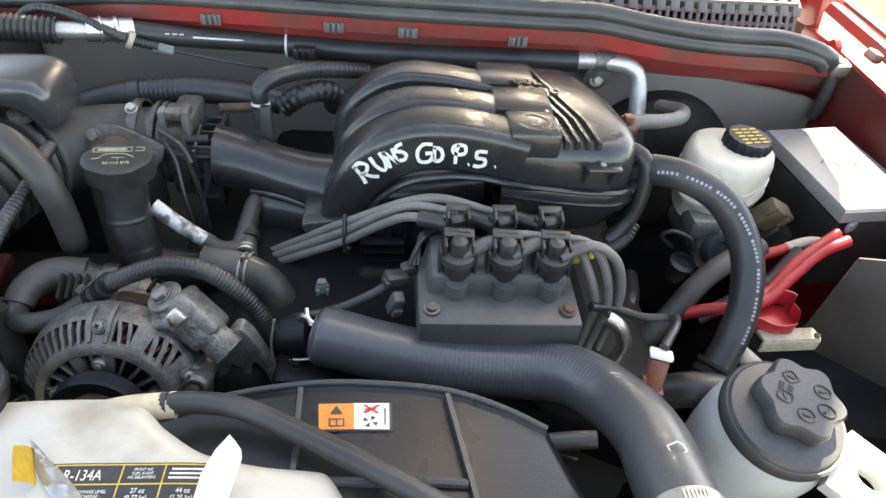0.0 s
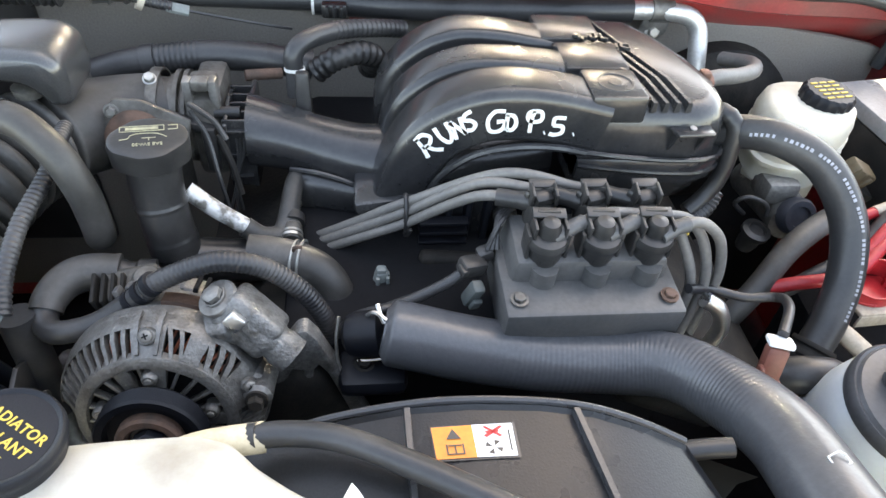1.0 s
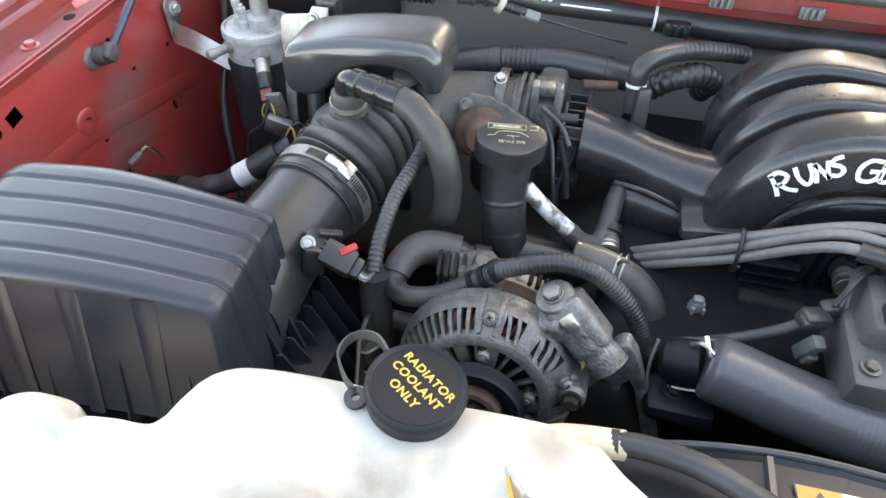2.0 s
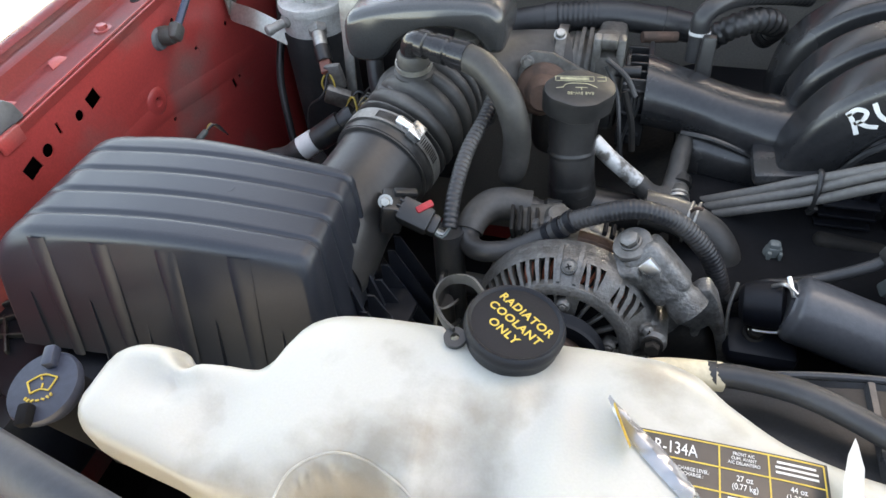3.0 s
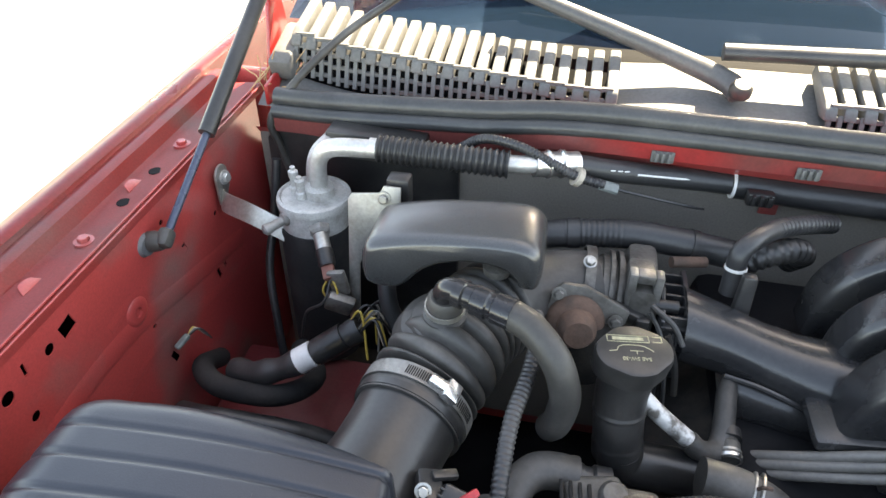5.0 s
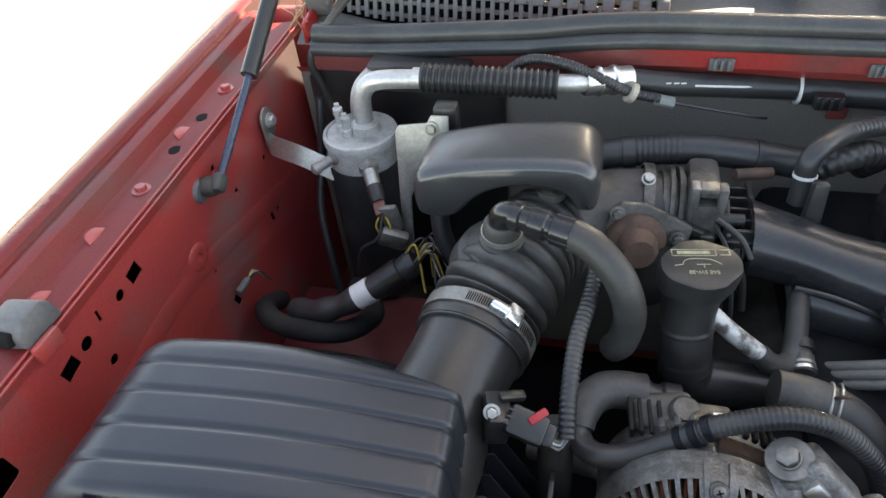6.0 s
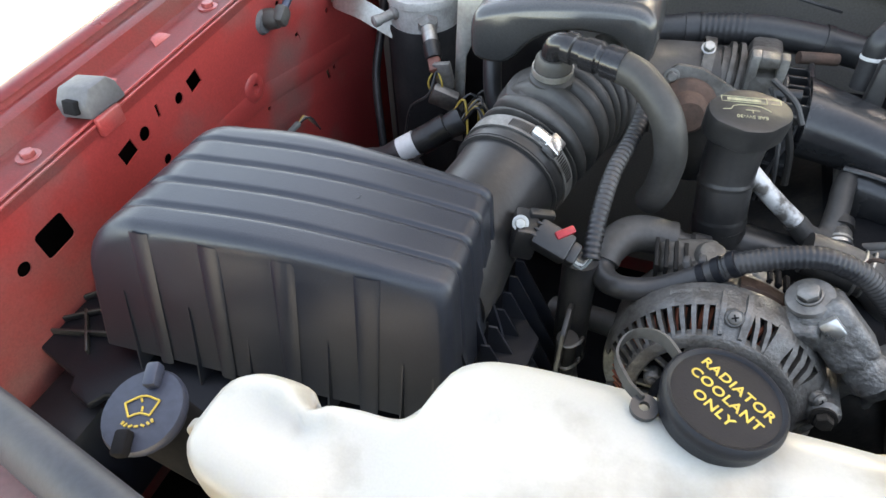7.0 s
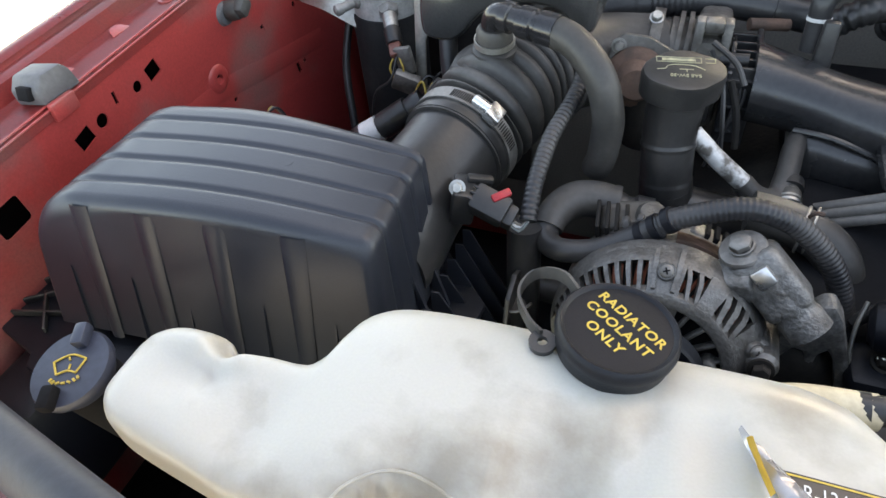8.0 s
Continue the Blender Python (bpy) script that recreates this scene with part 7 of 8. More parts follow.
def runner(path, hw, hh, material=MANI):
    """A square-shouldered pipe whose path lies in a plane of constant y; rows of x, y, z."""
    c = spline(path, 0.005)
    rings = []
    for i, p in enumerate(c):
        t = (c[min(i + 1, len(c) - 1)] - c[max(i - 1, 0)]).normalized()
        side = V(0, 1, 0)
        nrm = t.cross(side).normalized()
        rings.append([p + side * a - nrm * b for a, b in rounded(hw, hh, min(hw, hh) * 0.42)])
    return skin(B(), rings)


R1 = part("runner", runner([(-0.050, 0.574, 0.872), (-0.041, 0.574, 0.920), (-0.018, 0.574, 0.957), (0.016, 0.574, 0.977), (0.05, 0.574, 0.981), (0.085, 0.574, 0.977), (0.125, 0.574, 0.968)], 0.0255, 0.0255), MANI, mf, "front runner with white marker writing")
part("runner", runner([(-0.045, 0.640, 0.880), (-0.040, 0.640, 0.928), (-0.018, 0.640, 0.957), (0.014, 0.640, 0.972), (0.05, 0.640, 0.974), (0.085, 0.640, 0.971), (0.125, 0.640, 0.966)], 0.0215, 0.0215), MANI, mf)
part("runner", runner([(-0.048, 0.708, 0.880), (-0.043, 0.708, 0.925), (-0.020, 0.708, 0.955), (0.012, 0.708, 0.970), (0.05, 0.708, 0.970), (0.085, 0.708, 0.965), (0.125, 0.708, 0.958)], 0.0230, 0.0215), MANI, mf)
# raised lower edge of the front runner
part("seam", tube(B(), [(-0.026, 0.5475, 0.900), (-0.012, 0.5475, 0.925), (0.015, 0.5475, 0.946), (0.05, 0.5475, 0.954), (0.085, 0.5475, 0.9535), (0.112, 0.5475, 0.948)], 0.0035, 8, 0.006), MANI, R1)
bm = B()
rbox(bm, (-0.060, 0.575, 0.893), (0.060, 0.066, 0.014), Euler((0, -0.15, 0)).to_matrix().to_4x4(), 0.006)
part("foot_flange", bm, MANI, mf)
# inlet trunk
bm = B()
c = spline([(-0.190, 0.655, 0.902), (-0.15, 0.645, 0.898), (-0.11, 0.632, 0.892), (-0.07, 0.622, 0.888), (0.0, 0.62, 0.888), (0.10, 0.63, 0.90)], 0.006)
rings = []
for i, p in enumerate(c):
    s = i / (len(c) - 1)
    k = 0.033 - 0.004 * math.sin(math.pi * min(1, s * 2.4))
    rings.append([p + V(0, a, b) for a, b in rounded(k + 0.004, k, k * 0.97)])
skin(bm, rings)
part("inlet_trunk", bm, MANI, mf)
for off in (0.0, -0.012):
    part("trunk_seam", tube(B(), [(-0.150, 0.610, 0.886 + off), (-0.12, 0.598, 0.889 + off), (-0.085, 0.590, 0.880 + off), (-0.06, 0.585, 0.868 + off)], 0.0028, 8), MANI, mf)
bm = B()
rbox(bm, (-0.098, 0.612, 0.860), (0.10, 0.05, 0.05), Euler((0, 0.1, -0.2)).to_matrix().to_4x4(), 0.018, 3)
part("trunk_belly", bm, MANI, mf)
# plenum
bm = B()
pl_out = [(0.108, 0.552), (0.212, 0.549), (0.234, 0.556), (0.248, 0.574), (0.252, 0.602), (0.246, 0.66), (0.230, 0.72), (0.210, 0.765), (0.108, 0.775)]
rings = []
for z, k in ((0.918, 0.002), (0.935, 0.0), (0.965, 0.001), (0.978, 0.004), (0.986, 0.010), (0.989, 0.020)):
    rings.append([V(0.165 + (x - 0.165) * (1 - k / 0.06 * 0.8 if x > 0.15 else 1.0), 0.66 + (y - 0.66) * (1 - k / 0.115), z - 0.07 * max(0, y - 0.60) * (1 if z > 0.95 else 0.5)) for x, y in pl_out])
skin(bm, rings)
ple = part("plenum", bm, MANI, mf, sharp=50)
bm = B()
rings = []
for z, k in ((0.905, 0.004), (0.918, -0.004), (0.936, -0.005), (0.940, -0.003)):
    rings.append([V(0.165 + (x - 0.165) * (1 - k / 0.06 * 0.8 if x > 0.15 else 1.0), 0.66 + (y - 0.66) * (1 - k / 0.115), z) for x, y in pl_out])
skin(bm, rings)
part("plenum_seam", bm, MANI, ple)
for z in (0.941, 0.927):
    part("seam_line", tube(B(), [(0.108, 0.5475, z + 0.008), (0.15, 0.5465, z + 0.003), (0.20, 0.5455, z), (0.234, 0.551, z - 0.001), (0.252, 0.570, z - 0.001), (0.256, 0.60, z - 0.001)], 0.0026, 8), MANI, ple)
bm = B()
rings = [[V(0.185 + (x - 0.185) * k, 0.64 + (y - 0.64) * k, z) for x, y in pl_out] for z, k in ((0.865, 0.62), (0.880, 0.80), (0.900, 0.93), (0.912, 0.97))]
skin(bm, rings)
part("plenum_belly", bm, MANI, ple, sharp=60)


def ptop(y):
    return 0.990 - 0.07 * max(0, y - 0.60)


# stepped pads and long ribs on the plenum
for x0, x1, y0, y1, h in ((0.110, 0.160, 0.552, 0.604, 0.009), (0.104, 0.166, 0.618, 0.672, 0.004), (0.096, 0.160, 0.690, 0.748, 0.003)):
    bm = B()
    rbox(bm, ((x0 + x1) / 2, (y0 + y1) / 2, ptop((y0 + y1) / 2) - 0.012 + h), (x1 - x0, y1 - y0, 0.026), Euler((radians(-0.5), 0, 0)).to_matrix().to_4x4(), 0.004)
    part("pad", bm, MANI, ple)
for k in range(4):
    bm = B()
    x = 0.163 + 0.0105 * k
    skin(bm, [[V(x - 0.0026 + o, y, ptop(y) - 0.006), V(x - 0.0017 + o, y, ptop(y) + 0.0030), V(x + 0.0017 + o, y, ptop(y) + 0.0030), V(x + 0.0026 + o, y, ptop(y) - 0.006)] for y, o in ((0.556, 0.004), (0.60, -0.001), (0.66, -0.016), (0.70, -0.026), (0.745, -0.036))])
    part("rib", bm, MANI, ple)
for text, x, y, size in (("4.0L", 0.146, 0.690, 0.019), ("SOHC", 0.157, 0.667, 0.0155)):
    words("raised_lettering", text, size, Matrix.Translation((x, y, ptop(y) + 0.0044)) @ Euler((radians(-4), 0, radians(-6))).to_matrix().to_4x4(), MANI, ple, 1.12, 0.0014, 0.0004)
bm = B()
lathe(bm, [(0.0135, 0), (0.0140, 0.0009), (0.0160, 0.0009), (0.0165, 0)], (0.136, 0.578, ptop(0.578) + 0.0098), (0, 0, 1), 32)
lathe(bm, [(0, 0.0008), (0.006, 0.0008), (0.007, 0)], (0.136, 0.578, ptop(0.578) + 0.0098), (0, 0, 1), 20)
part("round_badge", bm, MANI, ple)
bm = B()
prism(bm, [(-0.020, 0), (0.020, 0), (0.017, 0.020), (-0.017, 0.022)], (0.203, 0.556, 0.972), (1, 0, 0), (0, -1, 0.15), 0.0035, 0.001)
for s in (-1, 1):
    prism(bm, [(0, 0), (0.014, 0), (0, -0.030)], (0.203 + s * 0.013, 0.553, 0.973), (0, -1, 0), (0, 0, 1), 0.0025)
part("tab", bm, MANI, ple)
bm = B()
lathe(bm, [(0, 0), (0.003, 0), (0.003, 0.0006), (0, 0.0006)], (0.203, 0.546, 0.9745), (0, -0.15, 1), 12)
part("tab_hole", bm, ALU, ple)


# marker writing on the front runner
def stroke(bm, pts, at, size, turn):
    c, s = math.cos(radians(turn)), math.sin(radians(turn))
    w = [V(at[0] + size * (x * c - y * s), 0.5478, at[1] + size * (x * s + y * c)) for x, y in pts]
    cc = spline(w, 0.0012)
    t = [(cc[min(i + 1, len(cc) - 1)] - cc[max(i - 1, 0)]).normalized() for i in range(len(cc))]
    rings = []
    for i, p in enumerate(cc):
        n = V(-t[i].z, 0, t[i].x) * (0.0017 + 0.0003 * noise.noise(p * 400))
        rings.append([p + n + V(0, 0.0012, 0), p + n, p - n, p - n + V(0, 0.0012, 0)])
    skin(bm, rings)


LETTERS = {
    "R": [[(0.05, 0), (0.1, 0.5), (0.08, 1)], [(0.0, 0.95), (0.35, 1.05), (0.6, 0.8), (0.4, 0.52), (0.1, 0.5)], [(0.25, 0.5), (0.45, 0.2), (0.75, 0.0)]],
    "U": [[(0.0, 1), (0.02, 0.4), (0.25, 0.0), (0.5, 0.35), (0.55, 1)]],
    "N": [[(0.0, 0), (0.08, 0.5), (0.1, 1)], [(0.1, 1), (0.35, 0.45), (0.5, 0.05)], [(0.5, 0.05), (0.52, 0.5), (0.6, 1)]],
    "S": [[(0.6, 1), (0.25, 0.95), (0.1, 0.7), (0.4, 0.5), (0.5, 0.2), (0.25, 0.0), (0.0, 0.1)]],
    "G": [[(0.75, 1), (0.3, 1), (0.02, 0.6), (0.1, 0.1), (0.45, 0.02), (0.7, 0.2), (0.72, 0.5), (0.4, 0.5)]],
    "D": [[(0.1, 0), (0.08, 0.9)], [(0.0, 0.9), (0.4, 0.8), (0.55, 0.4), (0.4, 0.05), (0.1, 0.02)]],
    "P": [[(0.3, 0), (0.25, 0.6), (0.3, 1)], [(0.3, 1), (0.6, 0.95), (0.65, 0.6), (0.3, 0.5), (0.1, 0.65), (0.1, 0.9), (0.3, 1)]],
    "Z": [[(0.7, 1), (0.15, 0.98), (0.12, 0.55)], [(0.12, 0.55), (0.6, 0.5), (0.65, 0.15), (0.3, 0.0), (0.0, 0.05)]],
    ".": [[(0.0, 0.0), (0.08, 0.04)]],
}
LETTERS["S2"] = LETTERS["Z"]
for key, at, size, turn in (("R", (-0.026, 0.9425), 0.0215, 34), ("U", (-0.0115, 0.9560), 0.0195, 33), ("N", (-0.0020, 0.9615), 0.0185, 30), ("S", (0.0065, 0.9690), 0.0170, 28),
                            ("G", (0.0230, 0.9685), 0.0195, 4), ("D", (0.0375, 0.9705), 0.0170, 2), ("P", (0.0530, 0.9690), 0.0210, -4), (".", (0.0715, 0.9680), 0.0150, 0), ("S2", (0.0765, 0.9665), 0.0165, -2), (".", (0.0975, 0.9665), 0.0120, 0)):
    bm = B()
    for pts in LETTERS[key]:
        stroke(bm, pts, at, size, turn)
    part("marker_letter", bm, MARKER, R1)
bm = B()
rnd = random.Random(12)
for k in range(40):
    x, y = rnd.uniform(0.018, 0.106), rnd.uniform(0.572, 0.583)
    z = float(np.interp(x, [0.0, 0.020, 0.032, 0.048, 0.065, 0.082, 0.099, 0.107], [0.998, 1.003, 1.0043, 1.0050, 1.0042, 1.002, 0.999, 0.997])) - 0.0001
    rbox(bm, (x, y, z), (rnd.uniform(0.003, 0.009), rnd.uniform(0.001, 0.0035), 0.0012), pose(0, 0, 0, 0, 9 if x > 0.06 else 0 if x > 0.035 else -8, 0) @ pose(0, 0, 0, 0, 0, rnd.uniform(-40, 40)), 0)
part("marker_smudge", bm, MARKER, R1, "smeared white marker paint")

mf.location += V(0.004, -0.002, 0.010)

# end hoses on the plenum
bh = thing("brake_vacuum_hose", (0.28, 0.66, 0.93), "grey vacuum hose with a copper clamp behind the manifold", "hose")
part("hose", tube(B(), [(0.252, 0.655, 0.962), (0.285, 0.668, 0.965), (0.320, 0.686, 0.958), (0.350, 0.705, 0.954), (0.366, 0.74, 0.945), (0.355, 0.78, 0.93)], 0.0085, 14), WIRE, bh)
part("pipe", tube(B(), [(0.225, 0.648, 0.962), (0.256, 0.656, 0.962)], 0.006, 12), STEEL, bh)
bm = B()
lathe(bm, [(0.0096, -0.006), (0.0125, -0.006), (0.0125, 0.006), (0.0096, 0.006)], (0.268, 0.661, 0.9635), (0.9, 0.35, 0.05), 16)
rbox(bm, (0.266, 0.655, 0.975), (0.010, 0.012, 0.010), None, 0.002)
part("clamp", bm, DULLCOPPER, bh)
pc = thing("pcv_elbow", (0.26, 0.575, 0.92), "black ribbed elbow hose dropping beside the manifold", "hose")
part("stub", tube(B(), [(0.225, 0.598, 0.974), (0.250, 0.582, 0.979)], 0.008, 14), STEEL, pc)
part("elbow", tube(B(), [(0.240, 0.590, 0.976), (0.253, 0.577, 0.979), (0.261, 0.567, 0.970), (0.262, 0.561, 0.945), (0.258, 0.556, 0.920), (0.248, 0.552, 0.902), (0.232, 0.545, 0.890)], 0.0080, 16, 0.002, lambda s: 1 + (0.06 if s < 0.03 and int(s / 0.004) % 2 else 0)), PLASTIC, pc)
part("loom", tube(B(), [(0.262, 0.556, 0.905), (0.252, 0.546, 0.892), (0.232, 0.535, 0.887), (0.205, 0.525, 0.890)], 0.0072, 12, 0.0009, ribbed(0.0045, 0.09)), LOOM, pc)

# ---- coil pack ----
cp = thing("coil_pack", (0.1, 0.45, 0.86), "dusty grey six-tower ignition coil pack", "ignition coil")
bm = B()
rbox(bm, (0.098, 0.438, 0.898), (0.142, 0.082, 0.042), Euler((radians(4), 0, 0)).to_matrix().to_4x4(), 0.004)
base = part("base", bm, COILPL, cp)
bm = B()
rbox(bm, (0.098, 0.458, 0.922), (0.132, 0.060, 0.040), Euler((radians(6), 0, 0)).to_matrix().to_4x4(), 0.006, taper=(0.92, 0.9))
part("housing", bm, COILPL, cp)
for x, f in ((0.0385, 1), (0.1575, 0)):
    bm = B()
    bolt(bm, (x, 0.411, 0.9185), (0, -0.1, 1), 0.0048, 0.005, 1.5)
    part("bolt", bm, OLDALU if f else RUST, cp)
TOW = V(0.0, -0.14, 1.0).normalized()
for k, x in enumerate((0.060, 0.1015, 0.143)):
    bm = B()
    tube(bm, [(x, 0.432, 0.905), (x, 0.4305, 0.934)], 0.0105, 18, 0.006)
    part("pilaster", bm, COILPL, cp)
    p = V(x, 0.446, 0.915)
    bm = B()
    lathe(bm, [(0, 0), (0.0140, 0), (0.0148, 0.034), (0.0162, 0.036), (0.0166, 0.040), (0.0150, 0.044), (0.0090, 0.046), (0, 0.046)], p, TOW, 26)
    t = part("tower", bm, PLASTIC, cp)
    for sx in (-1, 1):
        bm = B()
        rbox(bm, p + V(sx * 0.0150, -0.004, 0.034), (0.0032, 0.016, 0.026), None, 0.001)
        part("wing", bm, PLASTIC, t)
    bm = B()
    rbox(bm, p + V(0, -0.0165, 0.030), (0.012, 0.003, 0.018), Euler((0.14, 0, 0)).to_matrix().to_4x4(), 0.001)
    part("latch", bm, PLASTIC, t)
    bm = B()
    lathe(bm, [(0, 0.045), (0.0088, 0.045), (0.0088, 0.052), (0.0065, 0.058), (0, 0.060)], p, TOW, 18)
    part("terminal_cap", bm, PLASTIC, t)
    bm = B()
    for sx in (-1, 1):
        rbox(bm, p + TOW * 0.050 + V(sx * 0.0115, 0.002, 0), (0.0024, 0.016, 0.014), Euler((0.14, 0, 0)).to_matrix().to_4x4(), 0.0008)
    rbox(bm, p + TOW * 0.0585 + V(0, 0.0095, 0), (0.026, 0.009, 0.0026), Euler((0.3, 0.06, 0)).to_matrix().to_4x4(), 0.0008)
    rbox(bm, p + TOW * 0.054 + V(0, 0.010, 0), (0.018, 0.004, 0.014), None, 0.001)
    part("boot_clip", bm, PLASTIC, t)
    q = V(x + 0.001, 0.476, 0.930)
    bm = B()
    lathe(bm, [(0, 0), (0.0125, 0), (0.0125, 0.030), (0.011, 0.034), (0, 0.034)], q, (0, -0.05, 1), 20)
    part("rear_tower", bm, PLASTIC, cp)
    bm = B()
    rbox(bm, q + V(0.0, -0.003, 0.036), (0.016, 0.012, 0.012), Euler((0.3, 0, 0.3)).to_matrix().to_4x4(), 0.003)
    rbox(bm, q + V(-0.009, 0.0, 0.038), (0.010, 0.006, 0.006), Euler((0, 0.3, 0.5)).to_matrix().to_4x4(), 0.002)
    rbox(bm, q + V(0.006, 0.002, 0.042), (0.010, 0.006, 0.005), Euler((0, -0.3, -0.4)).to_matrix().to_4x4(), 0.001)
    rbox(bm, q + V(-0.0095, -0.004, 0.041), (0.0024, 0.014, 0.013), Euler((0.2, 0.1, 0)).to_matrix().to_4x4(), 0.0008)
    rbox(bm, q + V(0.0095, -0.004, 0.041), (0.0024, 0.014, 0.013), Euler((0.2, -0.1, 0)).to_matrix().to_4x4(), 0.0008)
    rbox(bm, q + V(0.0, 0.004, 0.0455), (0.021, 0.008, 0.0024), Euler((0.3, 0, 0)).to_matrix().to_4x4(), 0.0008)
    part("clip", bm, PLASTIC, cp)

# plug leads: three to the far bank over the manifold foot, three round the side
ld = {}
starts = [(0.050, 0.478, 0.960), (0.090, 0.479, 0.960), (0.132, 0.480, 0.960)]
tops = [[(0.020, 0.488, 0.958), (-0.004, 0.500, 0.940), (-0.042, 0.516, 0.905), (-0.085, 0.530, 0.875), (-0.14, 0.552, 0.832), (-0.200, 0.574, 0.786)],
        [(0.055, 0.492, 0.962), (0.015, 0.504, 0.957), (-0.041, 0.521, 0.914), (-0.085, 0.535, 0.882), (-0.14, 0.558, 0.837), (-0.200, 0.580, 0.791)],
        [(0.095, 0.494, 0.961), (0.035, 0.506, 0.966), (-0.039, 0.525, 0.922), (-0.085, 0.541, 0.886), (-0.138, 0.565, 0.841), (-0.200, 0.587, 0.795)]]
for k, (a, rest) in enumerate(zip(starts, tops)):
    w = thing("plug_lead", a, "grey spark plug lead with a black boot on the coil", "plug lead", "spark plug leads")
    part("lead", tube(B(), [a, *rest], 0.0044, 12, 0.004), WIRE, w)
    b = Vector(rest[0])
    part("boot", tube(B(), [V(*a) + (V(*a) - b).normalized() * 0.010, V(*a), V(*a).lerp(b, 0.75)], 0.0072, 14, 0.003, lambda s: 1.1 if s < 0.014 else 1.0), PLASTIC, w, "black rubber boot")
for k, (a, mid) in enumerate((((0.076, 0.442, 0.962), [(0.096, 0.450, 0.966), (0.118, 0.458, 0.964)]), ((0.118, 0.442, 0.963), [(0.138, 0.450, 0.966), (0.160, 0.456, 0.962)]), ((0.160, 0.440, 0.963), [(0.176, 0.444, 0.965), (0.192, 0.447, 0.957)]))):
    w = thing("plug_lead", a, "grey spark plug lead looping down beside the coil", "plug lead", "spark plug leads")
    ends = ([(0.165, 0.462, 0.952), (0.182, 0.452, 0.930), (0.192, 0.440, 0.900), (0.186, 0.430, 0.868), (0.176, 0.42, 0.84)],
            [(0.180, 0.457, 0.955), (0.196, 0.449, 0.935), (0.204, 0.440, 0.900), (0.196, 0.430, 0.865), (0.185, 0.42, 0.84)],
            [(0.207, 0.447, 0.940), (0.216, 0.445, 0.910), (0.214, 0.440, 0.880), (0.204, 0.43, 0.85), (0.196, 0.42, 0.83)])[k]
    part("lead", tube(B(), [a, *mid, *ends], 0.0044, 12, 0.004), WIRE, w)
    part("boot", tube(B(), [V(*a) + V(-0.014, -0.006, -0.004), V(*a), V(*a).lerp(V(*mid[0]), 0.6)], 0.0062, 12, 0.003), COILPL, w, "grey rubber boot")
bm = B()
c = V(-0.041, 0.5205, 0.9135)
tube(bm, [c + V(0, 0.0065 * math.cos(a) + 0.005 * math.sin(a), 0.0148 * math.sin(a)) for a in [2 * math.pi * k / 12 for k in range(13)]], 0.0022, 8, 0.003)
rbox(bm, c + V(0.002, -0.004, -0.019), (0.005, 0.005, 0.010), Euler((0.3, 0.3, 0.3)).to_matrix().to_4x4(), 0.001)
tagged(part("lead_clip", bm, PLASTIC), "black plastic clip holding three plug leads", "clip")
bm = B()
tube(bm, [(0.172, 0.472, 0.936), (0.178, 0.475, 0.945), (0.187, 0.472, 0.942), (0.188, 0.467, 0.931)], 0.0026, 8)
rbox(bm, (0.174, 0.47, 0.930), (0.010, 0.006, 0.014), None, 0.002)
tagged(part("yellow_clip", bm, YELLOW), "yellow wire clip beside the coil leads", "clip")
cw = thing("coil_plug", (0.03, 0.45, 0.90), "grey-green wiring plug on taped leads beside the coil", "connector")
bm = B()
rbox(bm, (0.008, 0.436, 0.900), (0.011, 0.012, 0.026), Euler((0.3, 0.2, 0.3)).to_matrix().to_4x4(), 0.003)
rbox(bm, (0.010, 0.4305, 0.893), (0.009, 0.005, 0.012), Euler((0.3, 0.2, 0.3)).to_matrix().to_4x4(), 0.002)
part("plug", bm, mat("grey_green_plug", (0.062, 0.074, 0.072), 0.5, dirt=(0.12, 0.12, 0.11), amount=0.5), cw)
bm = B()
rbox(bm, (0.008, 0.452, 0.915), (0.022, 0.015, 0.014), Euler((0.1, 0.2, 0.4)).to_matrix().to_4x4(), 0.003)
rbox(bm, (0.020, 0.463, 0.918), (0.014, 0.012, 0.012), Euler((0.1, -0.3, 0.2)).to_matrix().to_4x4(), 0.003)
rbox(bm, (0.000, 0.445, 0.917), (0.006, 0.010, 0.006), Euler((0.1, 0.2, 0.4)).to_matrix().to_4x4(), 0.001)
part("housing", bm, PLASTIC, cw)
part("lead", tube(B(), [(0.002, 0.452, 0.908), (-0.010, 0.449, 0.900), (-0.034, 0.446, 0.887), (-0.060, 0.440, 0.880), (-0.085, 0.436, 0.868)], 0.0048, 12), RUBBER, cw)
for k in range(3):
    part("wire", tube(B(), [(0.02 + 0.004 * k, 0.46, 0.925), (0.03, 0.47 + 0.004 * k, 0.945), (0.045, 0.49, 0.94), (0.05, 0.50, 0.915)], 0.0022, 6), RUBBER, cw)

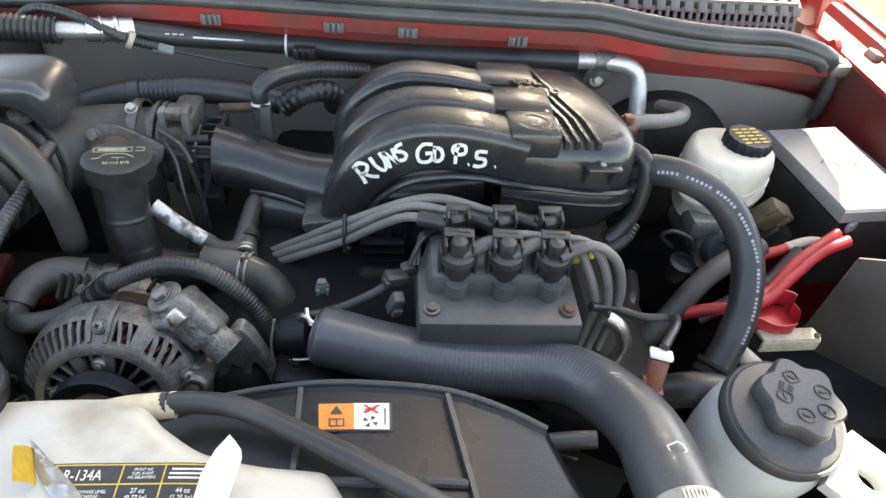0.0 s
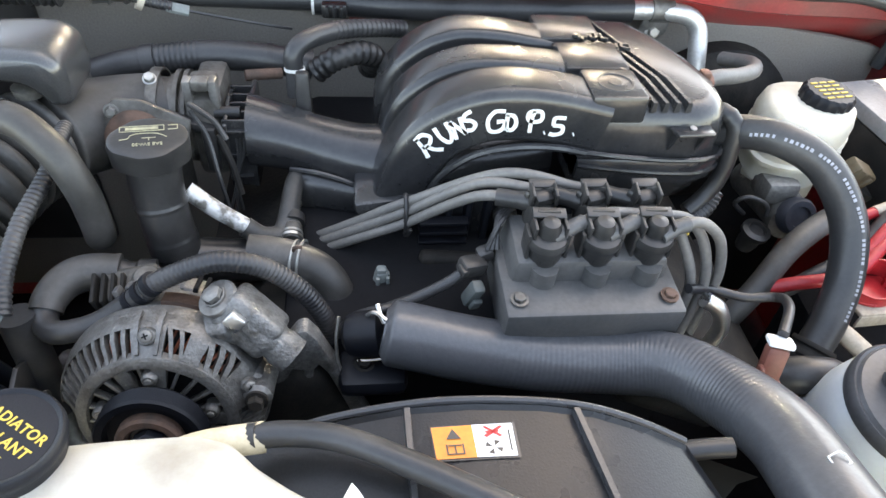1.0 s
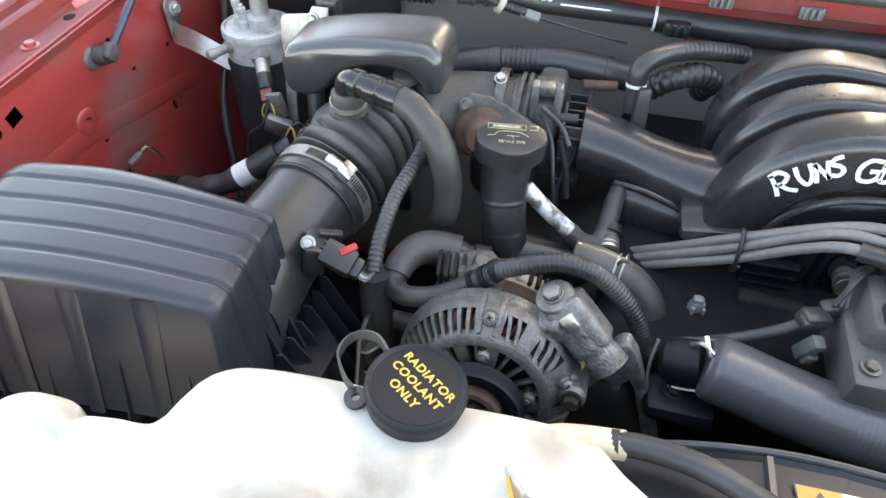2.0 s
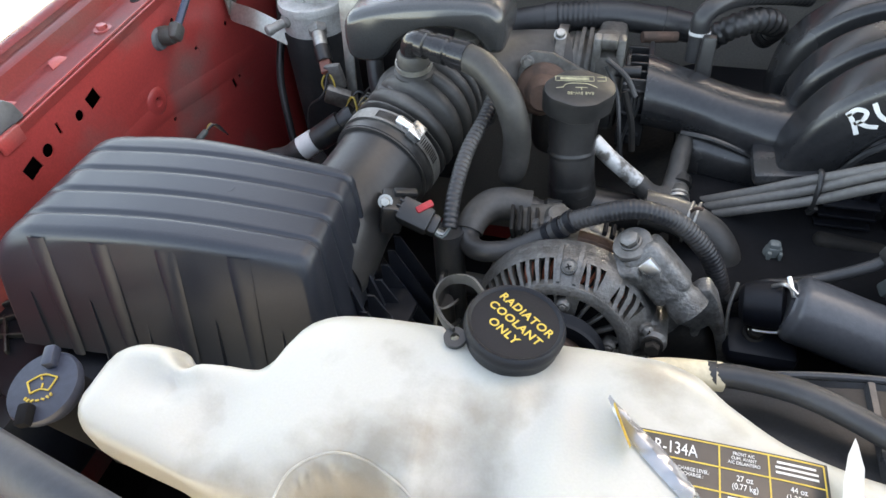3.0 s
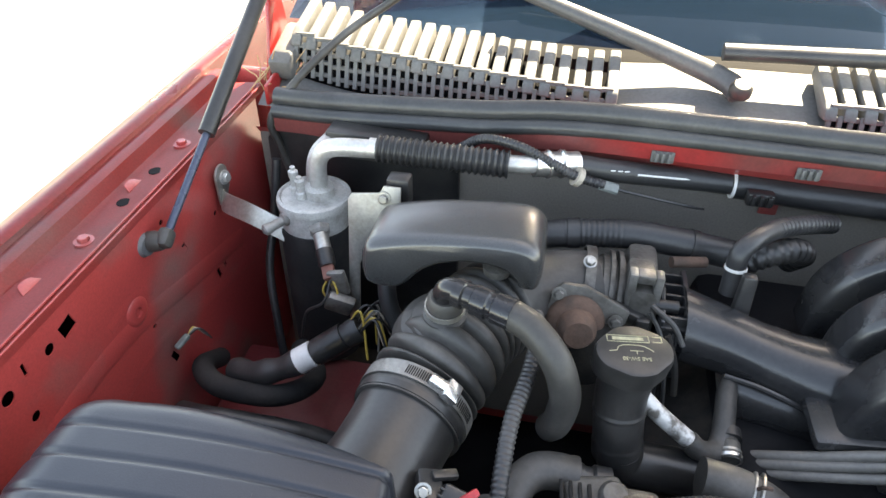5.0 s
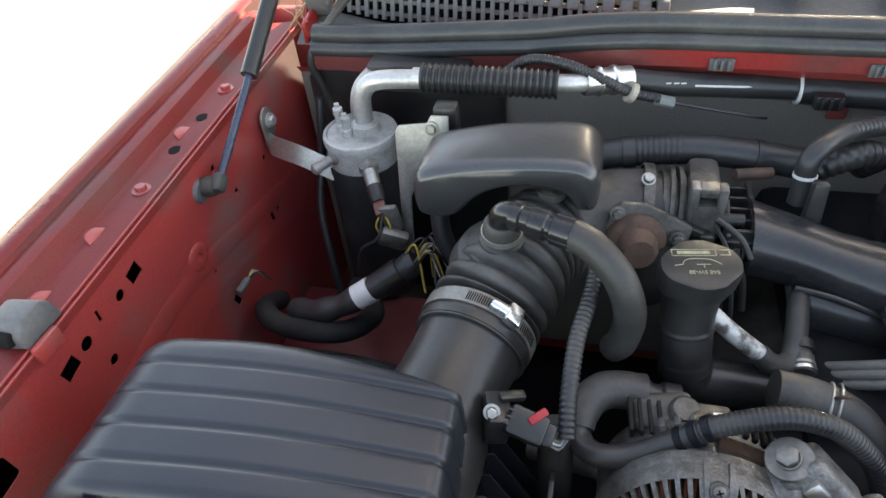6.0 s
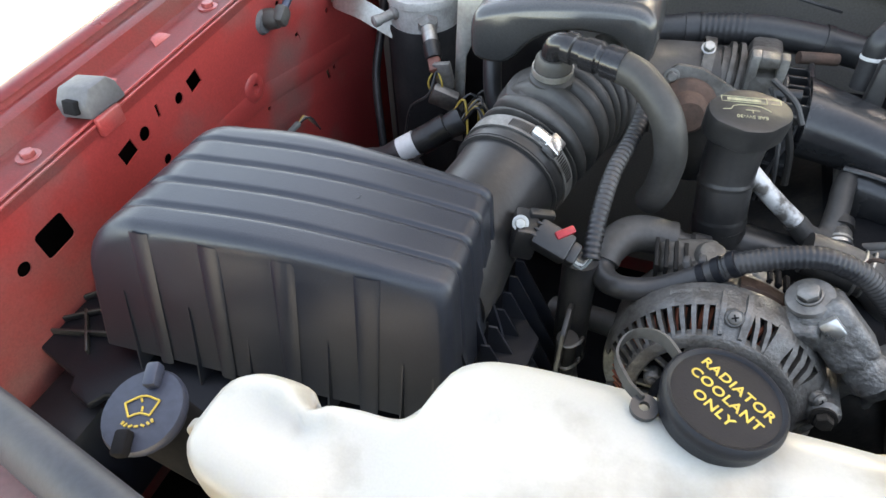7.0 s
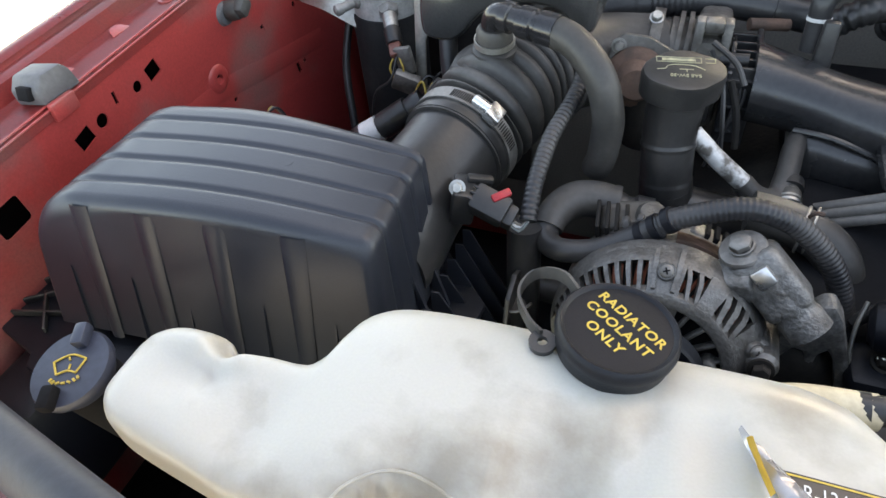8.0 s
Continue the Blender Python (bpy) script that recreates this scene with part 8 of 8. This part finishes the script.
# ---- right-hand side: brake, power box, power steering ----
bk = thing("brake_reservoir", (0.41, 0.67, 0.84), "yellowish white brake fluid reservoir with a black ribbed cap", "reservoir")
rings = []
RX = [(0.335, 0.620), (0.400, 0.600), (0.462, 0.640), (0.472, 0.680), (0.440, 0.725), (0.375, 0.730), (0.340, 0.690)]
for z, k in ((0.868, 0.86), (0.890, 0.90), (0.893, 0.96), (0.898, 0.97), (0.901, 0.92), (0.930, 0.93), (0.945, 0.86), (0.950, 0.75)):
    ring = []
    n = len(RX)
    for i in range(n):
        for s in (0, 0.25, 0.5, 0.75):
            a, b, c, d = (V(*RX[(i + j) % n], 0) for j in (-1, 0, 1, 2))
            p = 0.5 * (2 * b + (c - a) * s + (2 * a - 5 * b + 4 * c - d) * s * s + (3 * b - a - 3 * c + d) * s ** 3)
            ring.append(V(0.410 + (p.x - 0.405) * k * 0.84, 0.668 + (p.y - 0.665) * k * 0.86, z - 0.012))
    rings.append(ring)
bt_ = part("tank", skin(B(), rings), BRKWHITE, bk, sharp=45)
for dz in (0.908, 0.914):
    part("seam", tube(B(), [V(0.410 + (p.x - 0.410) * 1.006, 0.668 + (p.y - 0.668) * 1.006, dz - 0.012) for p in rings[5]] + [V(rings[5][0].x, rings[5][0].y, dz - 0.012)], 0.0012, 6, 0.008), BRKWHITE, bt_)
bm = B()
lathe(bm, [(0, 0), (0.025, 0), (0.0275, 0.003), (0.0275, 0.015), (0.025, 0.018), (0, 0.018)], (0.424, 0.672, 0.933), (0.05, -0.05, 1), 60, wob=lambda a, h: 1 + 0.035 * math.sin(a * 18))
cap = part("cap", bm, CAPBLK, bk)
m = Matrix.Translation((0.4249, 0.6711, 0.9514)) @ rot_to((0.05, -0.05, 1), (0.95, 0.2, 0))
for r in range(5):
    for k in range(3):
        bm = B()
        rbox(bm, m @ V(-0.012 + 0.012 * k, 0.014 - 0.007 * r, 0), (0.009, 0.0024, 0.0006), m.to_3x3().to_4x4(), 0)
        part("print_bar", bm, YELLOW, cap)
bm = B()
rbox(bm, (0.410, 0.668, 0.845), (0.065, 0.055, 0.05), None, 0.008)
part("lower_tank", bm, BRKWHITE, bk)
mc = thing("master_cylinder", (0.39, 0.61, 0.80), "dull grey master cylinder with a round end plug", "cylinder")
bm = B()
tube(bm, [(0.40, 0.70, 0.815), (0.395, 0.62, 0.830), (0.392, 0.592, 0.832)], 0.024, 20, 0.01)
rbox(bm, (0.378, 0.625, 0.858), (0.04, 0.04, 0.03), None, 0.008)
part("body", bm, OLDALU, mc)
bm = B()
lathe(bm, [(0, 0), (0.021, 0), (0.021, 0.010), (0.018, 0.014), (0.012, 0.014), (0.011, 0.011), (0, 0.012)], (0.392, 0.594, 0.840), (0, -0.85, 0.5), 26)
part("end_plug", bm, GREYBAR, mc)
bb = thing("brake_booster", (0.40, 0.80, 0.80), "black steel brake booster drum against the firewall", "booster")
bm = B()
lathe(bm, [(0, -0.005), (0.06, -0.005), (0.100, 0.004), (0.118, 0.022), (0.120, 0.045), (0.108, 0.060), (0, 0.06)], (0.395, 0.805, 0.800), (-0.05, 1, 0.0), 48)
part("drum", bm, DARKMETAL, bb)
rl = thing("relay_block", (0.455, 0.62, 0.84), "dusty tan relay block beside the fuse box", "relay")
bm = B()
rbox(bm, (0.460, 0.622, 0.872), (0.036, 0.024, 0.036), Euler((0.3, 0.5, 0.2)).to_matrix().to_4x4(), 0.004)
for k in range(3):
    rbox(bm, (0.450 + 0.010 * k, 0.612, 0.888 - 0.008 * k), (0.007, 0.010, 0.016), Euler((0.3, 0.5, 0.2)).to_matrix().to_4x4(), 0.002)
part("body", bm, TAN, rl)
bm = B()
rbox(bm, (0.472, 0.622, 0.848), (0.034, 0.026, 0.03), Euler((0.3, 0.5, 0.2)).to_matrix().to_4x4(), 0.004)
part("socket", bm, PLASTIC, rl)
ah = thing("ac_hose", (0.32, 0.45, 0.82), "thick black air-conditioning hose bowed in front of the brake reservoir", "hose")
AH = [(0.240, 0.605, 0.930), (0.262, 0.580, 0.958), (0.292, 0.548, 0.972), (0.328, 0.522, 0.960), (0.352, 0.492, 0.925), (0.354, 0.462, 0.885), (0.340, 0.436, 0.850), (0.325, 0.42, 0.828)]
part("hose", tube(B(), AH, 0.0156, 24, 0.004), RUBBER, ah)
part("ferrule", tube(B(), [(0.329, 0.424, 0.833), (0.318, 0.413, 0.815), (0.308, 0.40, 0.795)], 0.0190, 20, 0.002, rings_of(0.010, 0.05)), DARKMETAL, ah, "dark crimped ferrule")
hose_run = spline(AH, 0.004)
for k in range(18, len(hose_run) - 9):
    p, way = hose_run[k], (hose_run[k + 1] - hose_run[k - 1]).normalized()
    out = V(0.10, -0.92, 0.38)
    out = (out - way * out.dot(way)).normalized()
    if k % 7 != 2:
        bm = B()
        rbox(bm, p + out * 0.0156, (0.0022 + 0.0006 * (k % 2), 0.0030, 0.0007), rot_to(out, way), 0)
        part("print_bar", bm, PRINTGREY, ah)
fb = thing("power_box", (0.55, 0.66, 0.83), "black fuse box with a glossy sunlit lid", "fuse box")
fo = [V(0.498, 0.752, 0), V(0.602, 0.769, 0), V(0.617, 0.588, 0), V(0.509, 0.576, 0)]
bm = B()
skin(bm, [[p + V(0, 0, z) for p in fo] for z in (0.80, 0.900)])
bmesh.ops.bevel(bm, geom=list(bm.edges), offset=0.004, segments=2, affect="EDGES")
part("case", bm, PLASTIC, fb)
bm = B()
cen = sum(fo, V(0, 0, 0)) / 4
skin(bm, [[cen + (p - cen) * k + V(0, 0, z) for p in fo] for z, k in ((0.899, 1.02), (0.913, 1.02), (0.916, 0.99))])
lid = part("lid", bm, mat("lid_plastic", (0.19, 0.19, 0.195), 0.3, dirt=(0.2, 0.19, 0.18), amount=0.4), fb, "glossy grey-black lid")
bm = B()
rbox(bm, fo[3].lerp(fo[2], 0.12) + V(0.002, -0.004, 0.895), (0.018, 0.006, 0.012), pose(0, 0, 0, 0, 0, 32), 0.002)
part("latch", bm, GREENGREY, fb)
# thin dark bars that draw the scribbled reflection on the lid
for i in range(7):
    bm = B()
    rbox(bm, (0.535 + 0.008 * i, 0.678 - 0.003 * (i % 3), 0.9165), (0.010, 0.002, 0.0008), pose(0, 0, 0, 0, 0, 50 + 25 * (i % 3)), 0)
    part("reflection_mark", bm, PLASTIC, lid)
bt = thing("battery_tray", (0.46, 0.48, 0.80), "dusty tan battery hold-down bar above a dark panel", "bracket")
bm = B()
rbox(bm, (0.418, 0.459, 0.838), (0.068, 0.017, 0.005), Euler((0, 0.05, 0.1)).to_matrix().to_4x4(), 0.002)
rbox(bm, (0.418, 0.451, 0.831), (0.068, 0.003, 0.014), Euler((0, 0.05, 0.1)).to_matrix().to_4x4(), 0.001)
part("bar", bm, BEIGE, bt)
bm = B()
lathe(bm, [(0, 0), (0.0035, 0), (0.0035, 0.0008), (0, 0.0008)], (0.448, 0.457, 0.8405), (0, 0, 1), 12)
part("bar_hole", bm, BLACK, bt)
sp2 = thing("splash_panel", (0.56, 0.43, 0.7), "dusty black splash panel beside the battery", "panel")
bm = B()
prism(bm, [(0.0, 0.0), (0.26, 0.0), (0.26, 0.22), (0.10, 0.235), (0.02, 0.20)], (0.475, 0.52, 0.692), (0.72, -0.69, 0), (0.1, 0.1, 1), 0.004, 0.001)
part("panel", bm, mat("grimy_panel", (0.034, 0.028, 0.025), 0.5, dirt=(0.085, 0.066, 0.055), amount=0.6, scale=12), sp2)
bm = B()
rbox(bm, (0.50, 0.47, 0.68), (0.20, 0.17, 0.17), Euler((0, 0, -0.1)).to_matrix().to_4x4(), 0.01)
part("battery_case", bm, BLACK, sp2)
for tag, pts, r in (("to the terminal cover", [(0.300, 0.50, 0.82), (0.335, 0.49, 0.842), (0.365, 0.485, 0.852), (0.40, 0.492, 0.856), (0.435, 0.515, 0.870), (0.475, 0.540, 0.884), (0.510, 0.552, 0.891)], 0.0068),
                    ("beside it", [(0.385, 0.49, 0.855), (0.41, 0.505, 0.860), (0.445, 0.53, 0.879), (0.50, 0.560, 0.896)], 0.0058),
                    ("higher up", [(0.385, 0.545, 0.858), (0.41, 0.550, 0.866), (0.448, 0.556, 0.876)], 0.0060)):
    w = part("red_cable", tube(B(), pts, r, 12, 0.005), REDWIRE)
    tagged(w, "bright red battery cable " + tag, "cable", "red battery cables")
w = part("bare_cable_end", tube(B(), [(0.446, 0.556, 0.876), (0.472, 0.560, 0.882), (0.50, 0.560, 0.880)], 0.0062, 12), BEIGE)
tagged(w, "pale taped cable end beside the fuse box", "cable")
w = part("black_cable", tube(B(), [(0.455, 0.545, 0.880), (0.415, 0.52, 0.855), (0.37, 0.505, 0.838), (0.34, 0.50, 0.82)], 0.008, 12), RUBBER)
tagged(w, "black battery cable under the red ones", "cable")
rc = thing("terminal_cover", (0.40, 0.48, 0.855), "open red plastic battery terminal cover", "cover")
bm = B()
c = spline([(0.362, 0.474, 0.858), (0.382, 0.466, 0.856), (0.400, 0.458, 0.853), (0.420, 0.460, 0.854), (0.429, 0.472, 0.859), (0.424, 0.482, 0.863), (0.431, 0.490, 0.866), (0.422, 0.497, 0.866), (0.410, 0.496, 0.865)], 0.004)
skin(bm, [[p, p + V(0.0008, 0.0012, 0), p + V(0.0008, 0.0012, -0.020), p + V(0, 0, -0.020)] for p in c])
part("wall", bm, REDWIRE, rc)
bm = B()
prism(bm, [(0.365, 0.472), (0.402, 0.456), (0.432, 0.470), (0.432, 0.495), (0.39, 0.50)], (0, 0, 0.842), (1, 0, 0), (0, 1, 0), 0.003, 0.001)
part("floor_plate", bm, REDWIRE, rc)
for nm, pts, r, mtl, lab in (("heater_hose", [(0.275, 0.48, 0.795), (0.305, 0.495, 0.828), (0.345, 0.525, 0.855), (0.39, 0.55, 0.868), (0.42, 0.56, 0.872)], 0.0120, OLDRUB, "dusty black hose leading towards the fuse box"),
                            ("wiring_tail", [(0.185, 0.43, 0.905), (0.215, 0.44, 0.892), (0.24, 0.432, 0.890), (0.262, 0.425, 0.897), (0.256, 0.408, 0.912), (0.246, 0.390, 0.920), (0.228, 0.366, 0.922)], 0.0040, LOOM, "thin black lead to the brown connector"),
                            ("steel_pipe", [(0.200, 0.425, 0.897), (0.214, 0.421, 0.888), (0.223, 0.42, 0.866), (0.218, 0.418, 0.84), (0.208, 0.415, 0.815)], 0.0070, BRIGHT, "bright steel coolant pipe curving down"),
                            ("beige_sleeve", [(0.345, 0.44, 0.845), (0.365, 0.42, 0.835), (0.385, 0.395, 0.825)], 0.0088, BEIGE, "beige braided sleeve beside the steering fluid tank"),
                            ("dark_hose", [(0.26, 0.385, 0.84), (0.285, 0.375, 0.855), (0.315, 0.372, 0.845), (0.33, 0.36, 0.80)], 0.0165, RUBBER, "dark hose behind the steering fluid tank"),
                            ("curled_lead", [(0.345, 0.61, 0.83), (0.325, 0.605, 0.85), (0.335, 0.60, 0.862), (0.36, 0.60, 0.85), (0.365, 0.60, 0.835)], 0.0025, LOOM, "curled thin black lead")):
    tagged(part(nm, tube(B(), pts, r, 14), mtl), lab, "hose" if "hose" in nm or "pipe" in nm or "sleeve" in nm else "wire")
bc = thing("black_plug", (0.355, 0.595, 0.79), "small round black connector plug", "connector")
bm = B()
lathe(bm, [(0, 0), (0.010, 0), (0.012, 0.01), (0.012, 0.022), (0.016, 0.024), (0.016, 0.030), (0.010, 0.032), (0.009, 0.028), (0, 0.028)], (0.355, 0.598, 0.792), (0.05, -0.2, 1), 20)
part("plug", bm, PLASTIC, bc)
bx = thing("brown_plug", (0.22, 0.36, 0.87), "brown sensor connector with a white lock", "connector")
bd = V(-0.10, -0.30, -1).normalized()
bt0 = V(0.226, 0.363, 0.921)
bm = B()
rbox(bm, bt0 + bd * 0.003, (0.019, 0.014, 0.005), rot_to(bd, (0.9, -0.3, 0)), 0.002)
part("white_lock", bm, STICKER, bx, "white lock")
bm = B()
rbox(bm, bt0 + bd * 0.026, (0.0165, 0.013, 0.040), rot_to(bd, (0.9, -0.3, 0)), 0.004)
plug = part("plug", bm, BROWN, bx)
part("skirt", rbox(B(), bt0 + bd * 0.052, (0.020, 0.017, 0.022), rot_to(bd, (0.9, -0.3, 0)), 0.003), BROWN, bx)
part("latch", rbox(B(), bt0 + bd * 0.034 + V(-0.011, -0.005, 0), (0.004, 0.008, 0.030), rot_to(bd, (0.9, -0.3, 0)), 0.0015), BROWN, bx)
part("collar", rbox(B(), bt0 + bd * 0.036, (0.020, 0.016, 0.003), rot_to(bd, (0.9, -0.3, 0)), 0.001), BROWN, plug)
for k in (-1, 1):
    part("rib", rbox(B(), bt0 + bd * 0.05 + V(0.005 * k, -0.0095, 0.003), (0.0022, 0.003, 0.026), rot_to(bd, (0.9, -0.3, 0)), 0.0008), BROWN, plug)

# ---- power steering reservoir ----
ps = thing("steering_reservoir", (0.32, 0.325, 0.80), "white power steering reservoir with a black lid and lobed cap", "reservoir")
pu = V(0.04, -0.20, 1).normalized()
pcn = V(0.318, 0.316, 0.894)
bm = B()
lathe(bm, [(0, -0.12), (0.046, -0.12), (0.0515, -0.06), (0.0525, -0.030), (0.0505, -0.012), (0.048, -0.006), (0, -0.006)], pcn, pu, 44)
part("tank", bm, TANKBLUE, ps)
bm = B()
lathe(bm, [(0, -0.006), (0.0492, -0.006), (0.0502, -0.002), (0.0502, 0.004), (0.0484, 0.007), (0.0466, 0.0065), (0.0448, 0.0095), (0.030, 0.013), (0, 0.014)], pcn, pu, 56)
part("lid", bm, DUSTLID, ps, "dusty grey lid")
cq = pcn + V(0.004, 0.005, 0) + pu * 0.013
bm = B()
lathe(bm, [(0, 0), (0.0295, 0), (0.0315, 0.003), (0.032, 0.015), (0.030, 0.0180), (0, 0.0185)], cq, pu, 72, wob=lambda a, h: 1 + 0.10 * math.cos(6 * a + 0.4))
cap = part("cap", bm, DUSTLID, ps, "grey-black six-lobed cap")
m = Matrix.Translation(cq + pu * 0.0186) @ rot_to(pu, (0.85, -0.5, 0))
for x, y, t in ((-0.012, 0.012, 0), (0.013, 0.012, 0.6), (0.018, -0.004, 1.2), (0.004, -0.016, 0.2), (-0.014, -0.008, 2.2)):
    bm = B()
    tube(bm, [m @ (V(x, y, 0) + V(0.0066 * math.cos(a + t), 0.0054 * math.sin(a + t), 0)) for a in [2 * math.pi * i / (4 if x < 0 else 10) for i in range(5 if x < 0 else 11)]], 0.0008, 5, 0.002)
    rbox(bm, m @ V(x, y, 0), (0.006, 0.0022, 0.0010), m.to_3x3().to_4x4() @ pose(0, 0, 0, 0, 0, 50 * t), 0)
    part("moulded_symbol", bm, PLASTIC, cap)
for x in (-0.018, -0.011):
    for k in range(4):
        bm = B()
        rbox(bm, m @ V(x, 0.003 - 0.002 * k, 0), (0.004, 0.0011, 0.0007), m.to_3x3().to_4x4(), 0)
        part("print_bar", bm, PLASTIC, cap)
bm = B()
arc = [(0.011 * math.cos(a), 0.008 * math.sin(a)) for a in [math.pi * k / 8 for k in range(9)]]
half = [(0.032, 0.0), (0.032, 0.030), (-0.026, 0.030), (-0.026, 0.0)]
for sy in (1, -1):
    prism(bm, [(x, sy * y) for x, y in half] + [(-x, sy * y) for x, y in arc], pcn + V(0.055, -0.045, -0.024), (0.7, -0.7, -0.17), (0.7, 0.7, 0.11), 0.012)
part("bracket", bm, TANKBLUE, ps, "white moulded lug with an oval hole")
bm = B()
rbox(bm, pcn + V(-0.010, -0.060, -0.055), (0.012, 0.003, 0.022), None, 0.001)
part("level_mark", bm, LABEL, ps)

# ---- engine block and accessories in the depth ----
en = thing("engine_block", (0.02, 0.6, 0.44), "oily engine block under the intake, depth shade in its black", "engine")
# block and front cover: oily, with the shade of the depth put into near-black
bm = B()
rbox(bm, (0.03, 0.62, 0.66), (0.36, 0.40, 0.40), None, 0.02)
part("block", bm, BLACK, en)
bm = B()
rbox(bm, (-0.16, 0.60, 0.79), (0.14, 0.40, 0.09), Euler((0, -0.5, 0)).to_matrix().to_4x4(), 0.02, 3)
part("valve_cover", bm, DARKMETAL, en)
bm = B()
rbox(bm, (0.22, 0.60, 0.79), (0.14, 0.40, 0.09), Euler((0, 0.5, 0)).to_matrix().to_4x4(), 0.02, 3)
part("valve_cover", bm, DARKMETAL, en)
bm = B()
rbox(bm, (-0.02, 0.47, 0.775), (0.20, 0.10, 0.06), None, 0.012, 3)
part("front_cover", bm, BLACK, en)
for k in range(5):
    bm = B()
    rbox(bm, (0.0 + 0.018 * k, 0.552, 0.87), (0.006, 0.02, 0.09), Euler((0, 0.05, 0)).to_matrix().to_4x4(), 0.002)
    part("intake_rib", bm, CAPBLK, en)
bm = B()
rbox(bm, (0.04, 0.57, 0.86), (0.11, 0.03, 0.09), None, 0.008)
part("lower_intake", bm, MANI, en)
for x, y, z, w, d, h in ((-0.03, 0.475, 0.812, 0.05, 0.03, 0.022), (0.045, 0.50, 0.83, 0.04, 0.05, 0.05), (-0.075, 0.46, 0.812, 0.035, 0.05, 0.016), (0.0, 0.52, 0.835, 0.06, 0.016, 0.06), (-0.10, 0.53, 0.83, 0.05, 0.03, 0.03), (-0.02, 0.435, 0.815, 0.09, 0.010, 0.02)):
    bm = B()
    rbox(bm, (x, y, z), (w, d, h), pose(0, 0, 0, 4, 6, 200 * x), 0.006, 3)
    part("casting", bm, DARKMETAL, en)
for k in range(9):
    bm = B()
    rbox(bm, (-0.005 + 0.0001 * k, 0.538, 0.800 + 0.011 * k), (0.045, 0.012, 0.003), None, 0.001)
    part("fin", bm, CAPBLK, en)
for x, y, z in ((-0.035, 0.455, 0.832), (-0.0876, 0.490, 0.828), (-0.085, 0.455, 0.833), (0.0, 0.43, 0.833), (-0.015, 0.50, 0.833)):
    part("bolt", bolt(B(), (x, y, z), (0, -0.1, 1), 0.006, 0.008, 1.5), GRIMY, en)
for pts, r, mtl in (([(0.105, 0.282, 0.912), (0.13, 0.281, 0.918), (0.150, 0.279, 0.922)], 0.0066, RUBBER), ([(0.04, 0.315, 0.915), (0.09, 0.31, 0.895), (0.15, 0.30, 0.87)], 0.006, RUBBER), ([(-0.36, 0.50, 0.75), (-0.30, 0.48, 0.77), (-0.25, 0.47, 0.76)], 0.012, OLDRUB), ([(0.24, 0.50, 0.78), (0.28, 0.54, 0.80), (0.30, 0.60, 0.79)], 0.010, RUBBER)):
    tagged(part("lower_hose", tube(B(), pts, r, 12, 0.008), mtl), "dark hose deep in the engine bay", "hose")
